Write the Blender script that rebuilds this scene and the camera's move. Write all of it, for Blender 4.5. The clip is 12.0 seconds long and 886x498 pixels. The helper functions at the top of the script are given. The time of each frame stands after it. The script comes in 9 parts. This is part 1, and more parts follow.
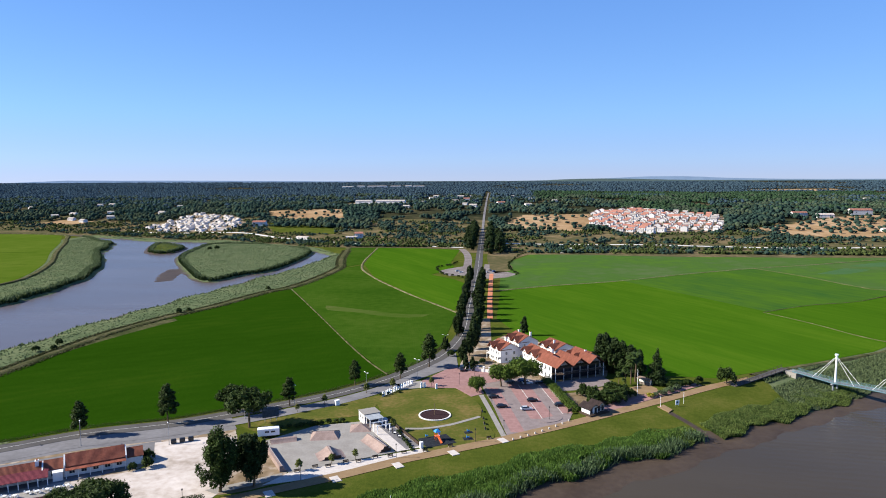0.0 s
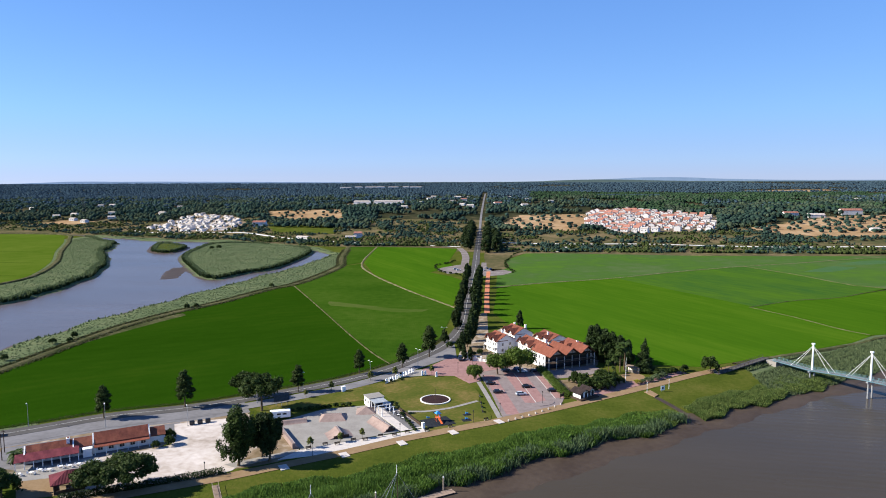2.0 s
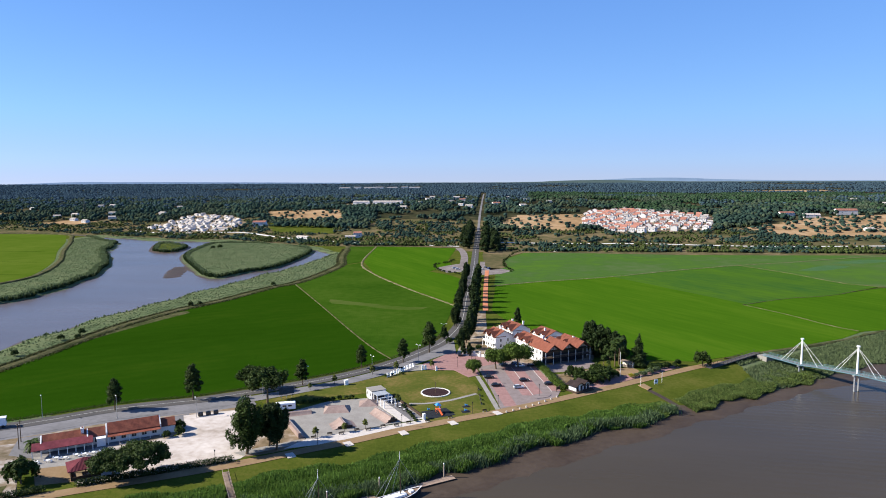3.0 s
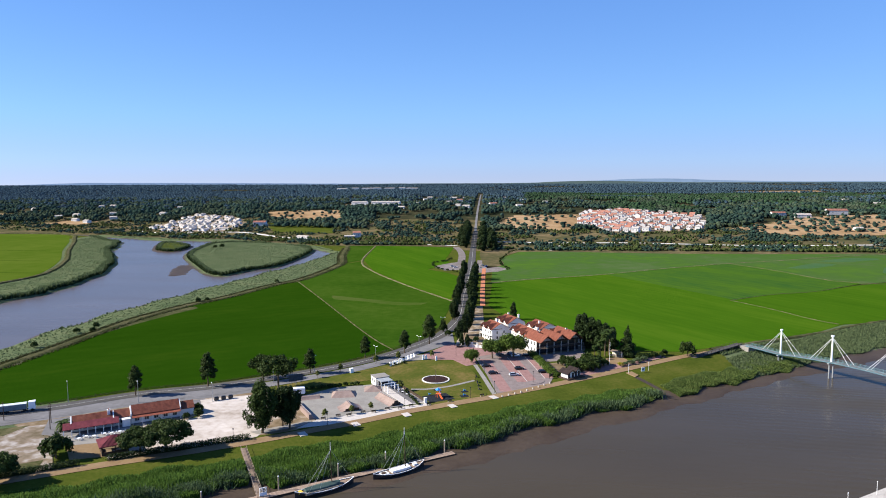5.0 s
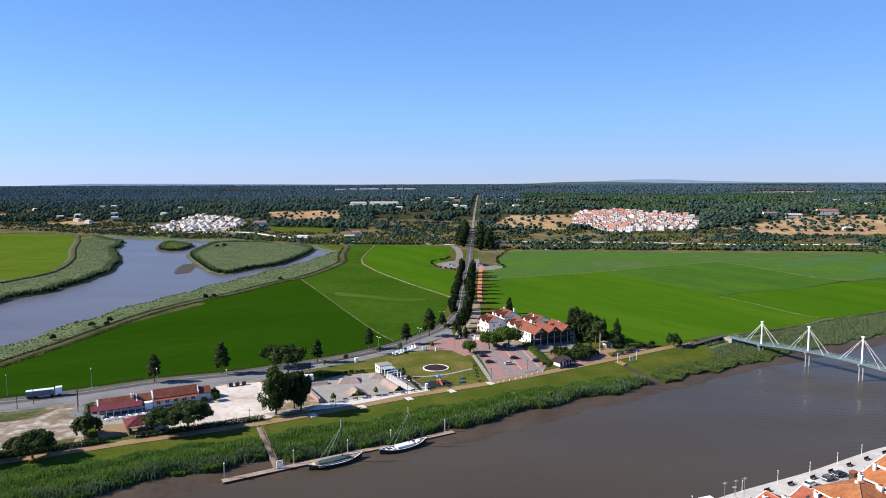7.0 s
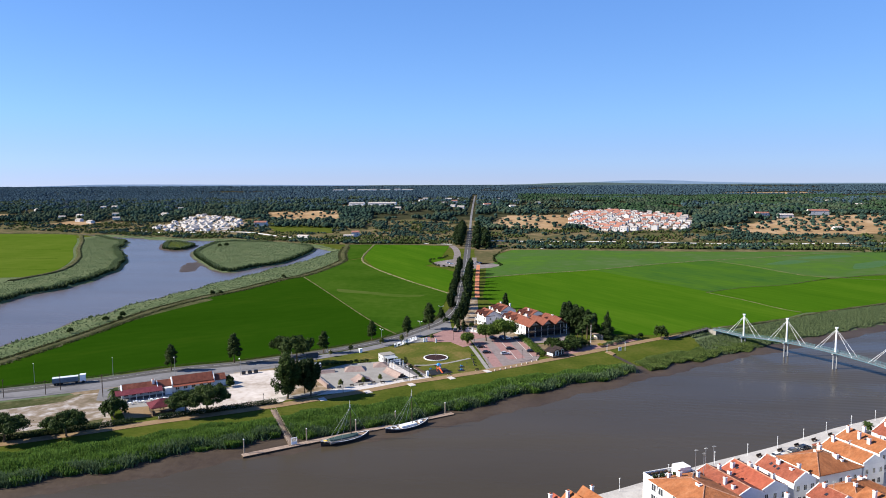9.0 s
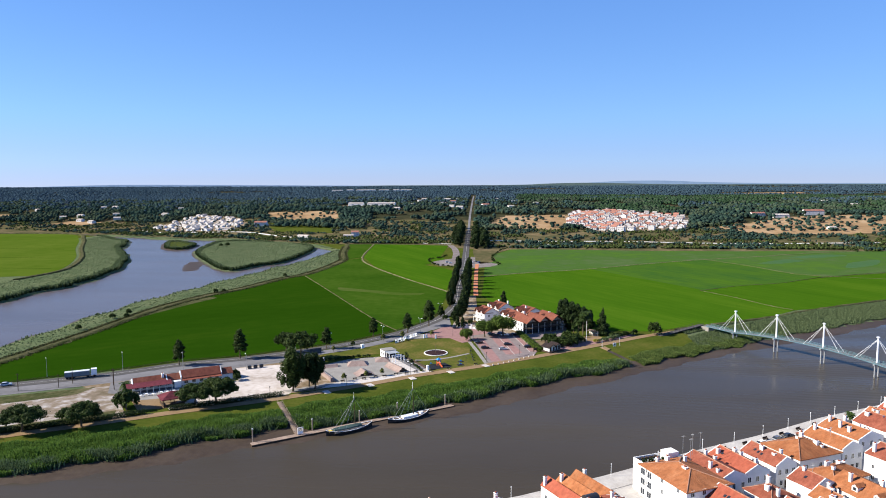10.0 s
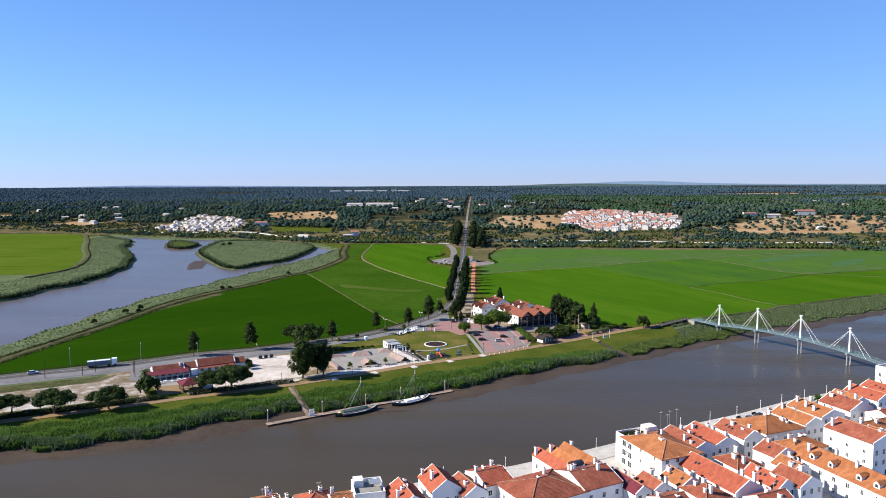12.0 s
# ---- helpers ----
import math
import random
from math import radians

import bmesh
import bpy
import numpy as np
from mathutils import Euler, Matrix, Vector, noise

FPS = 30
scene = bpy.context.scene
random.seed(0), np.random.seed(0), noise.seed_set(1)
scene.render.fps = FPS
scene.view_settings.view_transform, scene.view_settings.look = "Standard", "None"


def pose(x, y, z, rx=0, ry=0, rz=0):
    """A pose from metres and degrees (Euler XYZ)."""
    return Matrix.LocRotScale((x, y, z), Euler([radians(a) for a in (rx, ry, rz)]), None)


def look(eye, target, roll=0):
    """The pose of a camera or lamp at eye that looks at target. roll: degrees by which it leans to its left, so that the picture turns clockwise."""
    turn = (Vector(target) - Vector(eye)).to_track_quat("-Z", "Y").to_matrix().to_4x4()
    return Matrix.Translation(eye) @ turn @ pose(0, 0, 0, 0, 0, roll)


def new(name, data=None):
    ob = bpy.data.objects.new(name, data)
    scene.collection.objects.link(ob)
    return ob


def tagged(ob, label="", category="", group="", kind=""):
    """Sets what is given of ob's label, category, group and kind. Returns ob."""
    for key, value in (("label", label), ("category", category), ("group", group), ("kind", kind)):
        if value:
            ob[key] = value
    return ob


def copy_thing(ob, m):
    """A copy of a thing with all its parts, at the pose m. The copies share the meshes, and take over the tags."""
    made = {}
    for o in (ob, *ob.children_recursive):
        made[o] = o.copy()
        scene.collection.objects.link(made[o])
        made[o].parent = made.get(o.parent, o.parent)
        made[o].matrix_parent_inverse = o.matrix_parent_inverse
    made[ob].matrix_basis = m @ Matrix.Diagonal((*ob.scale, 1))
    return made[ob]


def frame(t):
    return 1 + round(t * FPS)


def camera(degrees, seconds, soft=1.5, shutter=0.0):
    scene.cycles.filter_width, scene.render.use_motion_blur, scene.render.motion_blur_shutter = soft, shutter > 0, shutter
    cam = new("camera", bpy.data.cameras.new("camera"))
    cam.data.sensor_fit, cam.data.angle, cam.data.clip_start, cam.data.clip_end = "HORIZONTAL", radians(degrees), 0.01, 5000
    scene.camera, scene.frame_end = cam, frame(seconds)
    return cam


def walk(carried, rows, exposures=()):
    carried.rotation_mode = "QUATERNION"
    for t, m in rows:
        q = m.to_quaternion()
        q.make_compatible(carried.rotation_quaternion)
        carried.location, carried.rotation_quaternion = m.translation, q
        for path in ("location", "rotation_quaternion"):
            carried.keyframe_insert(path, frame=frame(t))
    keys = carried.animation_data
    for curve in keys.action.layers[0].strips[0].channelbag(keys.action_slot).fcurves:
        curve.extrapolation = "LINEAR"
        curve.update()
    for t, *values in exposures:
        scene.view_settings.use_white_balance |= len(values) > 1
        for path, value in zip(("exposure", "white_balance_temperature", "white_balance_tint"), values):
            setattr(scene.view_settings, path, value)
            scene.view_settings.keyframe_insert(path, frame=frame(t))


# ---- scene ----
# ---- the camera and its flight, backwards from the park over the river ----
cam = camera(66, 12.0, soft=1.0)


def aim(x, y, z, yaw, pitch, roll):
    a, b = radians(yaw), radians(pitch)
    way = Vector((-math.sin(a) * math.cos(b), math.cos(a) * math.cos(b), math.sin(b)))
    eye = Vector((x, y, z))
    return look(eye, eye + 10 * way, roll)


FLIGHT = [  # seconds, eye, yaw to the left, pitch, roll
    (0.0, -1.08, -2.54, 87.02, 5.613, -5.874, -0.180),
    (1.0, -0.82, -10.91, 86.65, 5.485, -5.830, -0.179),
    (2.0, -0.58, -19.49, 86.32, 5.358, -5.787, -0.178),
    (3.0, -0.34, -28.25, 86.02, 5.232, -5.746, -0.177),
    (4.0, -0.11, -37.19, 85.76, 5.106, -5.706, -0.176),
    (5.0, 0.12, -46.31, 85.53, 4.980, -5.668, -0.175),
    (6.0, 0.33, -55.59, 85.34, 4.856, -5.632, -0.174),
    (7.0, 0.54, -65.02, 85.18, 4.732, -5.597, -0.173),
    (8.0, 0.74, -74.60, 85.06, 4.609, -5.563, -0.172),
    (9.0, 0.93, -84.33, 84.98, 4.486, -5.531, -0.171),
    (10.0, 1.12, -94.19, 84.93, 4.364, -5.500, -0.170),
    (11.0, 1.30, -104.17, 84.91, 4.243, -5.471, -0.170),
    (12.0, 1.47, -114.26, 84.93, 4.122, -5.444, -0.169),
]
walk(cam, [(r[0], aim(*r[1:])) for r in FLIGHT])

# ---- light ----
SUN_UP, SUN_FROM = radians(32), radians(262)  # elevation; clockwise from +y
world = bpy.data.worlds.new("sky")
world.use_nodes = True
scene.world = world
wn = world.node_tree.nodes
sky = wn.new("ShaderNodeTexSky")
sky.sky_type = "NISHITA"
sky.sun_disc = False
sky.sun_elevation, sky.sun_rotation = SUN_UP, -SUN_FROM
sky.altitude, sky.air_density, sky.dust_density, sky.ozone_density = 0, 1.0, 0.0, 6.5
wn["Background"].inputs["Strength"].default_value = 0.0755
view = wn.new("ShaderNodeTexCoord")
lift = wn.new("ShaderNodeMapping")  # hazy air: the pale part of the sky reaches higher
lift.inputs["Location"].default_value, lift.inputs["Scale"].default_value = (0, 0, 0.032), (0.5, 1, 0.68)
world.node_tree.links.new(view.outputs["Generated"], lift.inputs["Vector"])
world.node_tree.links.new(lift.outputs[0], sky.inputs["Vector"])
tint = wn.new("ShaderNodeMix")  # the air's blue, violet in the dust near the horizon
tint.data_type, tint.blend_type = "RGBA", "MULTIPLY"
tint.inputs[0].default_value = 1.0
height = wn.new("ShaderNodeSeparateXYZ")
air = wn.new("ShaderNodeValToRGB")
air.color_ramp.interpolation = "EASE"
el = air.color_ramp.elements
el[0].position, el[0].color = 0.0, (0.655, 0.625, 0.90, 1)
el[1].position, el[1].color = 0.30, (0.640, 0.760, 1.0, 1)
for at_, col_ in ((0.035, (0.665, 0.685, 0.95, 1)), (0.10, (0.665, 0.760, 0.985, 1))):
    e = el.new(at_)
    e.color = col_
world.node_tree.links.new(view.outputs["Generated"], height.inputs[0])
world.node_tree.links.new(height.outputs["Z"], air.inputs["Fac"])
world.node_tree.links.new(air.outputs["Color"], tint.inputs[7])
world.node_tree.links.new(sky.outputs[0], tint.inputs[6])
world.node_tree.links.new(tint.outputs[2], wn["Background"].inputs["Color"])
sun = new("sun", bpy.data.lights.new("sun", "SUN"))
sun.data.energy, sun.data.angle, sun.data.color = 5.0, radians(0.53), (1.0, 0.94, 0.84)
to_sun = Vector((math.sin(SUN_FROM) * math.cos(SUN_UP), math.cos(SUN_FROM) * math.cos(SUN_UP), math.sin(SUN_UP)))
sun.matrix_world = look(to_sun * 500, (0, 0, 0))
scene.view_settings.exposure = 1.25


# ---- helpers ----
def link_mesh(name, me, material, parent=None, label=""):
    ob = new(name, me)
    for m in material if isinstance(material, (list, tuple)) else [material]:
        me.materials.append(m)
    if parent is not None:
        ob.parent = parent
    if label:
        ob["label"] = label
    return ob


def part(name, bm, material, parent=None, label=""):
    """One bmesh as one mesh object, under a thing or a part."""
    me = bpy.data.meshes.new(name)
    bm.to_mesh(me)
    bm.free()
    return link_mesh(name, me, material, parent, label)


def flat_mesh(name, verts, faces, material, parent=None, label=""):
    me = bpy.data.meshes.new(name)
    me.from_pydata(verts, [], faces)
    me.update()
    return link_mesh(name, me, material, parent, label)


def thing(name, x, y, z, turn, label, category, group="", kind=""):
    """The Empty at a thing's base."""
    ob = new(name)
    ob.empty_display_size = 0.3
    ob.matrix_basis = pose(x, y, z, 0, 0, turn)
    return tagged(ob, label, category, group, kind)


def box(bm, x0, x1, y0, y1, z0, z1, taper=0.0, m=None):
    """A box into bm; taper draws in its top; m moves it."""
    t = taper
    co = [(x0, y0, z0), (x1, y0, z0), (x1, y1, z0), (x0, y1, z0), (x0 + t, y0 + t, z1), (x1 - t, y0 + t, z1), (x1 - t, y1 - t, z1), (x0 + t, y1 - t, z1)]
    v = [bm.verts.new(m @ Vector(c) if m else c) for c in co]
    for f in ((3, 2, 1, 0), (4, 5, 6, 7), (0, 1, 5, 4), (1, 2, 6, 5), (2, 3, 7, 6), (3, 0, 4, 7)):
        bm.faces.new([v[i] for i in f])
    return bm


def boxes(*rows):
    bm = bmesh.new()
    for r in rows:
        box(bm, *r)
    return bm


def rod(bm, a, b, r0, r1=None, n=8, cap=True):
    """A tapered round bar from a to b."""
    a, b = Vector(a), Vector(b)
    r1 = r0 if r1 is None else r1
    q = (b - a).to_track_quat("Z", "Y")
    rings = []
    for c, r in ((a, r0), (b, r1)):
        rings.append([bm.verts.new(c + q @ Vector((r * math.cos(k * math.tau / n), r * math.sin(k * math.tau / n), 0))) for k in range(n)])
    for k in range(n):
        bm.faces.new([rings[0][k], rings[0][(k + 1) % n], rings[1][(k + 1) % n], rings[1][k]])
    if cap:
        bm.faces.new(rings[0][::-1])
        bm.faces.new(rings[1])
    return bm


def rods(*rows, n=8):
    bm = bmesh.new()
    for r in rows:
        rod(bm, *r, n=n)
    return bm


def prism(bm, outline, z0, z1):
    """An upright prism over a plan outline given counter-clockwise."""
    lo = [bm.verts.new((x, y, z0)) for x, y in outline]
    hi = [bm.verts.new((x, y, z1)) for x, y in outline]
    n = len(outline)
    bm.faces.new(hi)
    bm.faces.new(lo[::-1])
    for k in range(n):
        bm.faces.new([lo[k], lo[(k + 1) % n], hi[(k + 1) % n], hi[k]])
    return bm


def bow(knots, step=4.0):
    """A smooth line through plan knots, sampled every step metres."""
    p = [np.array(k, float) for k in knots]
    p = [2 * p[0] - p[1]] + p + [2 * p[-1] - p[-2]]
    out = []
    for i in range(1, len(p) - 2):
        n = max(1, int(np.linalg.norm(p[i + 1] - p[i]) / step))
        for s in np.arange(n) / n:
            a, b, c, d = p[i - 1 : i + 3]
            out.append(0.5 * (2 * b + (c - a) * s + (2 * a - 5 * b + 4 * c - d) * s**2 + (3 * b - a - 3 * c + d) * s**3))
    out.append(p[-2])
    return np.array(out)


# ---- materials ----
def surface(name, colours, scale=1.0, rough=0.9, bump=0.0, bump_scale=None, metal=0.0, fine=6.0, spread=0.0, island=False, where="Object", stretch=(1, 1, 1), contrast=0.25, turn=0.0):
    """Noise at two scales between two or three colours, with relief. spread: how far single objects (or islands) differ in brightness."""
    m = bpy.data.materials.new(name)
    m.use_nodes = True
    nt = m.node_tree
    nd, ln = nt.nodes, nt.links
    bsdf = nd["Principled BSDF"]
    bsdf.inputs["Roughness"].default_value, bsdf.inputs["Metallic"].default_value = rough, metal
    bsdf.inputs["Specular IOR Level"].default_value = 0.5 if rough < 0.6 else (0.1 if rough < 0.88 else 0.0)
    if where == "World":
        co = nd.new("ShaderNodeNewGeometry").outputs["Position"]
    else:
        co = nd.new("ShaderNodeTexCoord").outputs["Object"]
    mp = nd.new("ShaderNodeMapping")
    mp.inputs["Scale"].default_value = stretch
    if turn:
        spin = nd.new("ShaderNodeMapping")
        spin.inputs["Rotation"].default_value = (0, 0, radians(-turn))
        ln.new(co, spin.inputs["Vector"])
        co = spin.outputs[0]
    ln.new(co, mp.inputs["Vector"])
    tex = []
    for sc, de in ((scale, 4.0), (scale * fine, 3.0)):
        t = nd.new("ShaderNodeTexNoise")
        t.inputs["Scale"].default_value, t.inputs["Detail"].default_value = sc, de
        ln.new(mp.outputs[0], t.inputs["Vector"])
        tex.append(t)
    mixed = nd.new("ShaderNodeMix")
    mixed.inputs[0].default_value = 0.4
    ln.new(tex[0].outputs["Fac"], mixed.inputs[2])
    ln.new(tex[1].outputs["Fac"], mixed.inputs[3])
    ramp = nd.new("ShaderNodeValToRGB")
    el = ramp.color_ramp.elements
    el[0].position, el[1].position = 0.5 - contrast * 0.6, 0.5 + contrast * 0.6
    el[0].color, el[1].color = (*colours[0], 1), (*colours[-1], 1)
    if len(colours) > 2:
        e = el.new(0.5)
        e.color = (*colours[1], 1)
    ln.new(mixed.outputs[0], ramp.inputs["Fac"])
    col = ramp.outputs["Color"]
    if spread:
        if island:
            rnd = nd.new("ShaderNodeNewGeometry").outputs["Random Per Island"]
        else:
            rnd = nd.new("ShaderNodeObjectInfo").outputs["Random"]
        rng = nd.new("ShaderNodeMapRange")
        rng.inputs["To Min"].default_value, rng.inputs["To Max"].default_value = 1 - spread, 1 + spread
        ln.new(rnd, rng.inputs["Value"])
        hsv = nd.new("ShaderNodeHueSaturation")
        ln.new(col, hsv.inputs["Color"])
        ln.new(rng.outputs[0], hsv.inputs["Value"])
        col = hsv.outputs["Color"]
    ln.new(col, bsdf.inputs["Base Color"])
    if bump:
        t = nd.new("ShaderNodeTexNoise")
        t.inputs["Scale"].default_value, t.inputs["Detail"].default_value = bump_scale or scale * fine, 3.0
        ln.new(mp.outputs[0], t.inputs["Vector"])
        b = nd.new("ShaderNodeBump")
        b.inputs["Strength"].default_value, b.inputs["Distance"].default_value = 1.0, bump
        ln.new(t.outputs["Fac"], b.inputs["Height"])
        ln.new(b.outputs[0], bsdf.inputs["Normal"])
    return m


def leafy(name, dark, light, rough=0.65, spread=0.25, through_light=0.22):
    """Foliage: leaf by leaf lighter or darker, a little light comes through."""
    m = surface(name, (dark, light), 0.35, rough, spread=spread, island=True, where="World")
    nd, ln = m.node_tree.nodes, m.node_tree.links
    bsdf = nd["Principled BSDF"]
    thin = nd.new("ShaderNodeBsdfTranslucent")
    ln.new(bsdf.inputs["Base Color"].links[0].from_socket, thin.inputs["Color"])
    mixed = nd.new("ShaderNodeMixShader")
    mixed.inputs[0].default_value = through_light
    ln.new(bsdf.outputs[0], mixed.inputs[1])
    ln.new(thin.outputs[0], mixed.inputs[2])
    ln.new(mixed.outputs[0], nd["Material Output"].inputs["Surface"])
    return m


M = {
    "grass_bank": surface("bank_grass", ((0.0282, 0.0450, 0.0067), (0.0528, 0.0666, 0.0105), (0.0924, 0.0882, 0.0210)), 0.07, 0.95, 0.15, 1.5, where="World", contrast=0.4, fine=10),
    "lawn": surface("lawn_grass", ((0.036, 0.058, 0.009), (0.074, 0.078, 0.017), (0.175, 0.118, 0.048)), 0.075, 0.95, 0.05, 4, where="World", contrast=0.42, fine=9),
    "mud": surface("river_mud", ((0.0382, 0.0268, 0.0191), (0.0606, 0.0446, 0.0319)), 0.08, 0.6, 0.08, 0.8, where="World"),
    "scrub": surface("scrub_ground", ((0.034, 0.046, 0.018), (0.080, 0.070, 0.034), (0.190, 0.135, 0.078)), 0.02, 0.95, where="World", fine=7, contrast=0.35),
    # forest floor: brown litter, darkened in colour for the shadow between crowns
    "forest": surface("forest_floor", ((0.012, 0.018, 0.010), (0.034, 0.034, 0.018), (0.115, 0.088, 0.052)), 0.012, 0.95, where="World", contrast=0.35),
    "dry": surface("dry_field", ((0.19, 0.120, 0.062), (0.26, 0.170, 0.092), (0.33, 0.235, 0.145)), 0.015, 0.95, where="World"),
    "rice": surface("rice_deep", ((0.0084, 0.0295, 0.0010), (0.0128, 0.0385, 0.0018), (0.0226, 0.0482, 0.0030)), 0.010, 0.95, 0.25, 1.2, where="World", fine=14, stretch=(0.4, 1.5, 1), turn=33, contrast=0.5),
    "rice_mid": surface("rice_olive", ((0.0184, 0.0495, 0.0037), (0.0272, 0.0612, 0.0053), (0.0384, 0.0702, 0.0083)), 0.014, 0.95, 0.25, 1.2, where="World", fine=12),
    "bund_dry": surface("dry_straw_bank", ((0.0638, 0.0638, 0.0263), (0.12, 0.1087, 0.0562), (0.18, 0.1575, 0.0938)), 0.15, 0.95, where="World"),
    "rice_blue": surface("rice_bluish", ((0.0246, 0.0694, 0.0134), (0.037, 0.084, 0.0112), (0.047, 0.1008, 0.009)), 0.014, 0.95, 0.25, 1.2, where="World", fine=8, stretch=(0.4, 1.6, 1), turn=-58),
    "rice_thin": surface("thin_rice", ((0.036, 0.068, 0.008), (0.050, 0.076, 0.014), (0.066, 0.082, 0.022)), 0.05, 0.95, 0.2, 1.2, where="World", fine=8, stretch=(0.4, 1.6, 1)),
    "wet_rice": surface("flooded_rice", ((0.030, 0.080, 0.012), (0.045, 0.090, 0.024)), 0.06, 0.75, 0.03, 1.5, where="World", fine=8, stretch=(0.4, 2.0, 1)),
    "rice_bright": surface("rice_bright", ((0.0224, 0.0644, 0.0033), (0.0361, 0.0867, 0.0046), (0.0591, 0.1084, 0.0078)), 0.012, 0.95, 0.25, 1.2, where="World", fine=9, stretch=(0.25, 2.2, 1), turn=-58, contrast=0.45),
    "rice_pale": surface("rice_pale", ((0.0609, 0.0938, 0.0329), (0.043, 0.0876, 0.0187), (0.0531, 0.1079, 0.014)), 0.012, 0.9, 0.2, 1.2, where="World"),
    "rice_yellow": surface("rice_yellow", ((0.046, 0.080, 0.007), (0.068, 0.099, 0.012)), 0.01, 0.95, where="World"),
    "bund": surface("bund_straw", ((0.040, 0.046, 0.018), (0.070, 0.066, 0.034), (0.110, 0.095, 0.058)), 0.15, 0.95, where="World"),
    "dyke": surface("dyke_grass", ((0.026, 0.036, 0.012), (0.052, 0.056, 0.024), (0.105, 0.092, 0.050)), 0.08, 0.95, where="World"),
    "marsh": surface("marsh_reed", ((0.0594, 0.0825, 0.0396), (0.0809, 0.1031, 0.0511), (0.1056, 0.1196, 0.0619)), 0.05, 0.95, 0.25, 0.9, where="World"),
    "asphalt": surface("asphalt", ((0.0548, 0.051, 0.0477), (0.0787, 0.0739, 0.0691)), 0.12, 0.85, 0.01, 8, where="World"),
    "shoulder": surface("worn_asphalt", ((0.1192, 0.1148, 0.1168), (0.1680, 0.1636, 0.1685)), 0.1, 0.9, where="World"),
    "concrete": surface("concrete", ((0.1839, 0.1697, 0.1521), (0.2405, 0.2262, 0.2052)), 0.25, 0.85, 0.01, 6, where="World"),
    "sand": surface("sand_path", ((0.1732, 0.1154, 0.0635), (0.2193, 0.153, 0.0895)), 0.2, 0.95, where="World"),
    "gravel": surface("white_gravel", ((0.2649, 0.222, 0.183), (0.3895, 0.3428, 0.3038), (0.483, 0.4362, 0.4011)), 0.07, 0.95, 0.02, 5, where="World"),
    "stony": surface("grey_stony_ground", ((0.0897, 0.0745, 0.0669), (0.1560, 0.1353, 0.1277), (0.2808, 0.2546, 0.2470)), 0.10, 0.95, 0.03, 4, where="World", contrast=0.5),
    "gravel_dry": surface("dry_gravel", ((0.1127, 0.0829, 0.0464), (0.1856, 0.1392, 0.0928), (0.3448, 0.2983, 0.2519)), 0.06, 0.95, where="World"),
    "redpath": surface("red_cycle_path", ((0.357, 0.136, 0.0765), (0.425, 0.1785, 0.102)), 0.2, 0.9, where="World"),
    "paint_white": surface("road_paint", ((0.378, 0.369, 0.351), (0.54, 0.531, 0.513)), 1.5, 0.7, where="World"),
    "town_paving": surface("town_paving", ((0.306, 0.283, 0.2601), (0.4131, 0.3901, 0.3595)), 0.3, 0.9, where="World"),
}


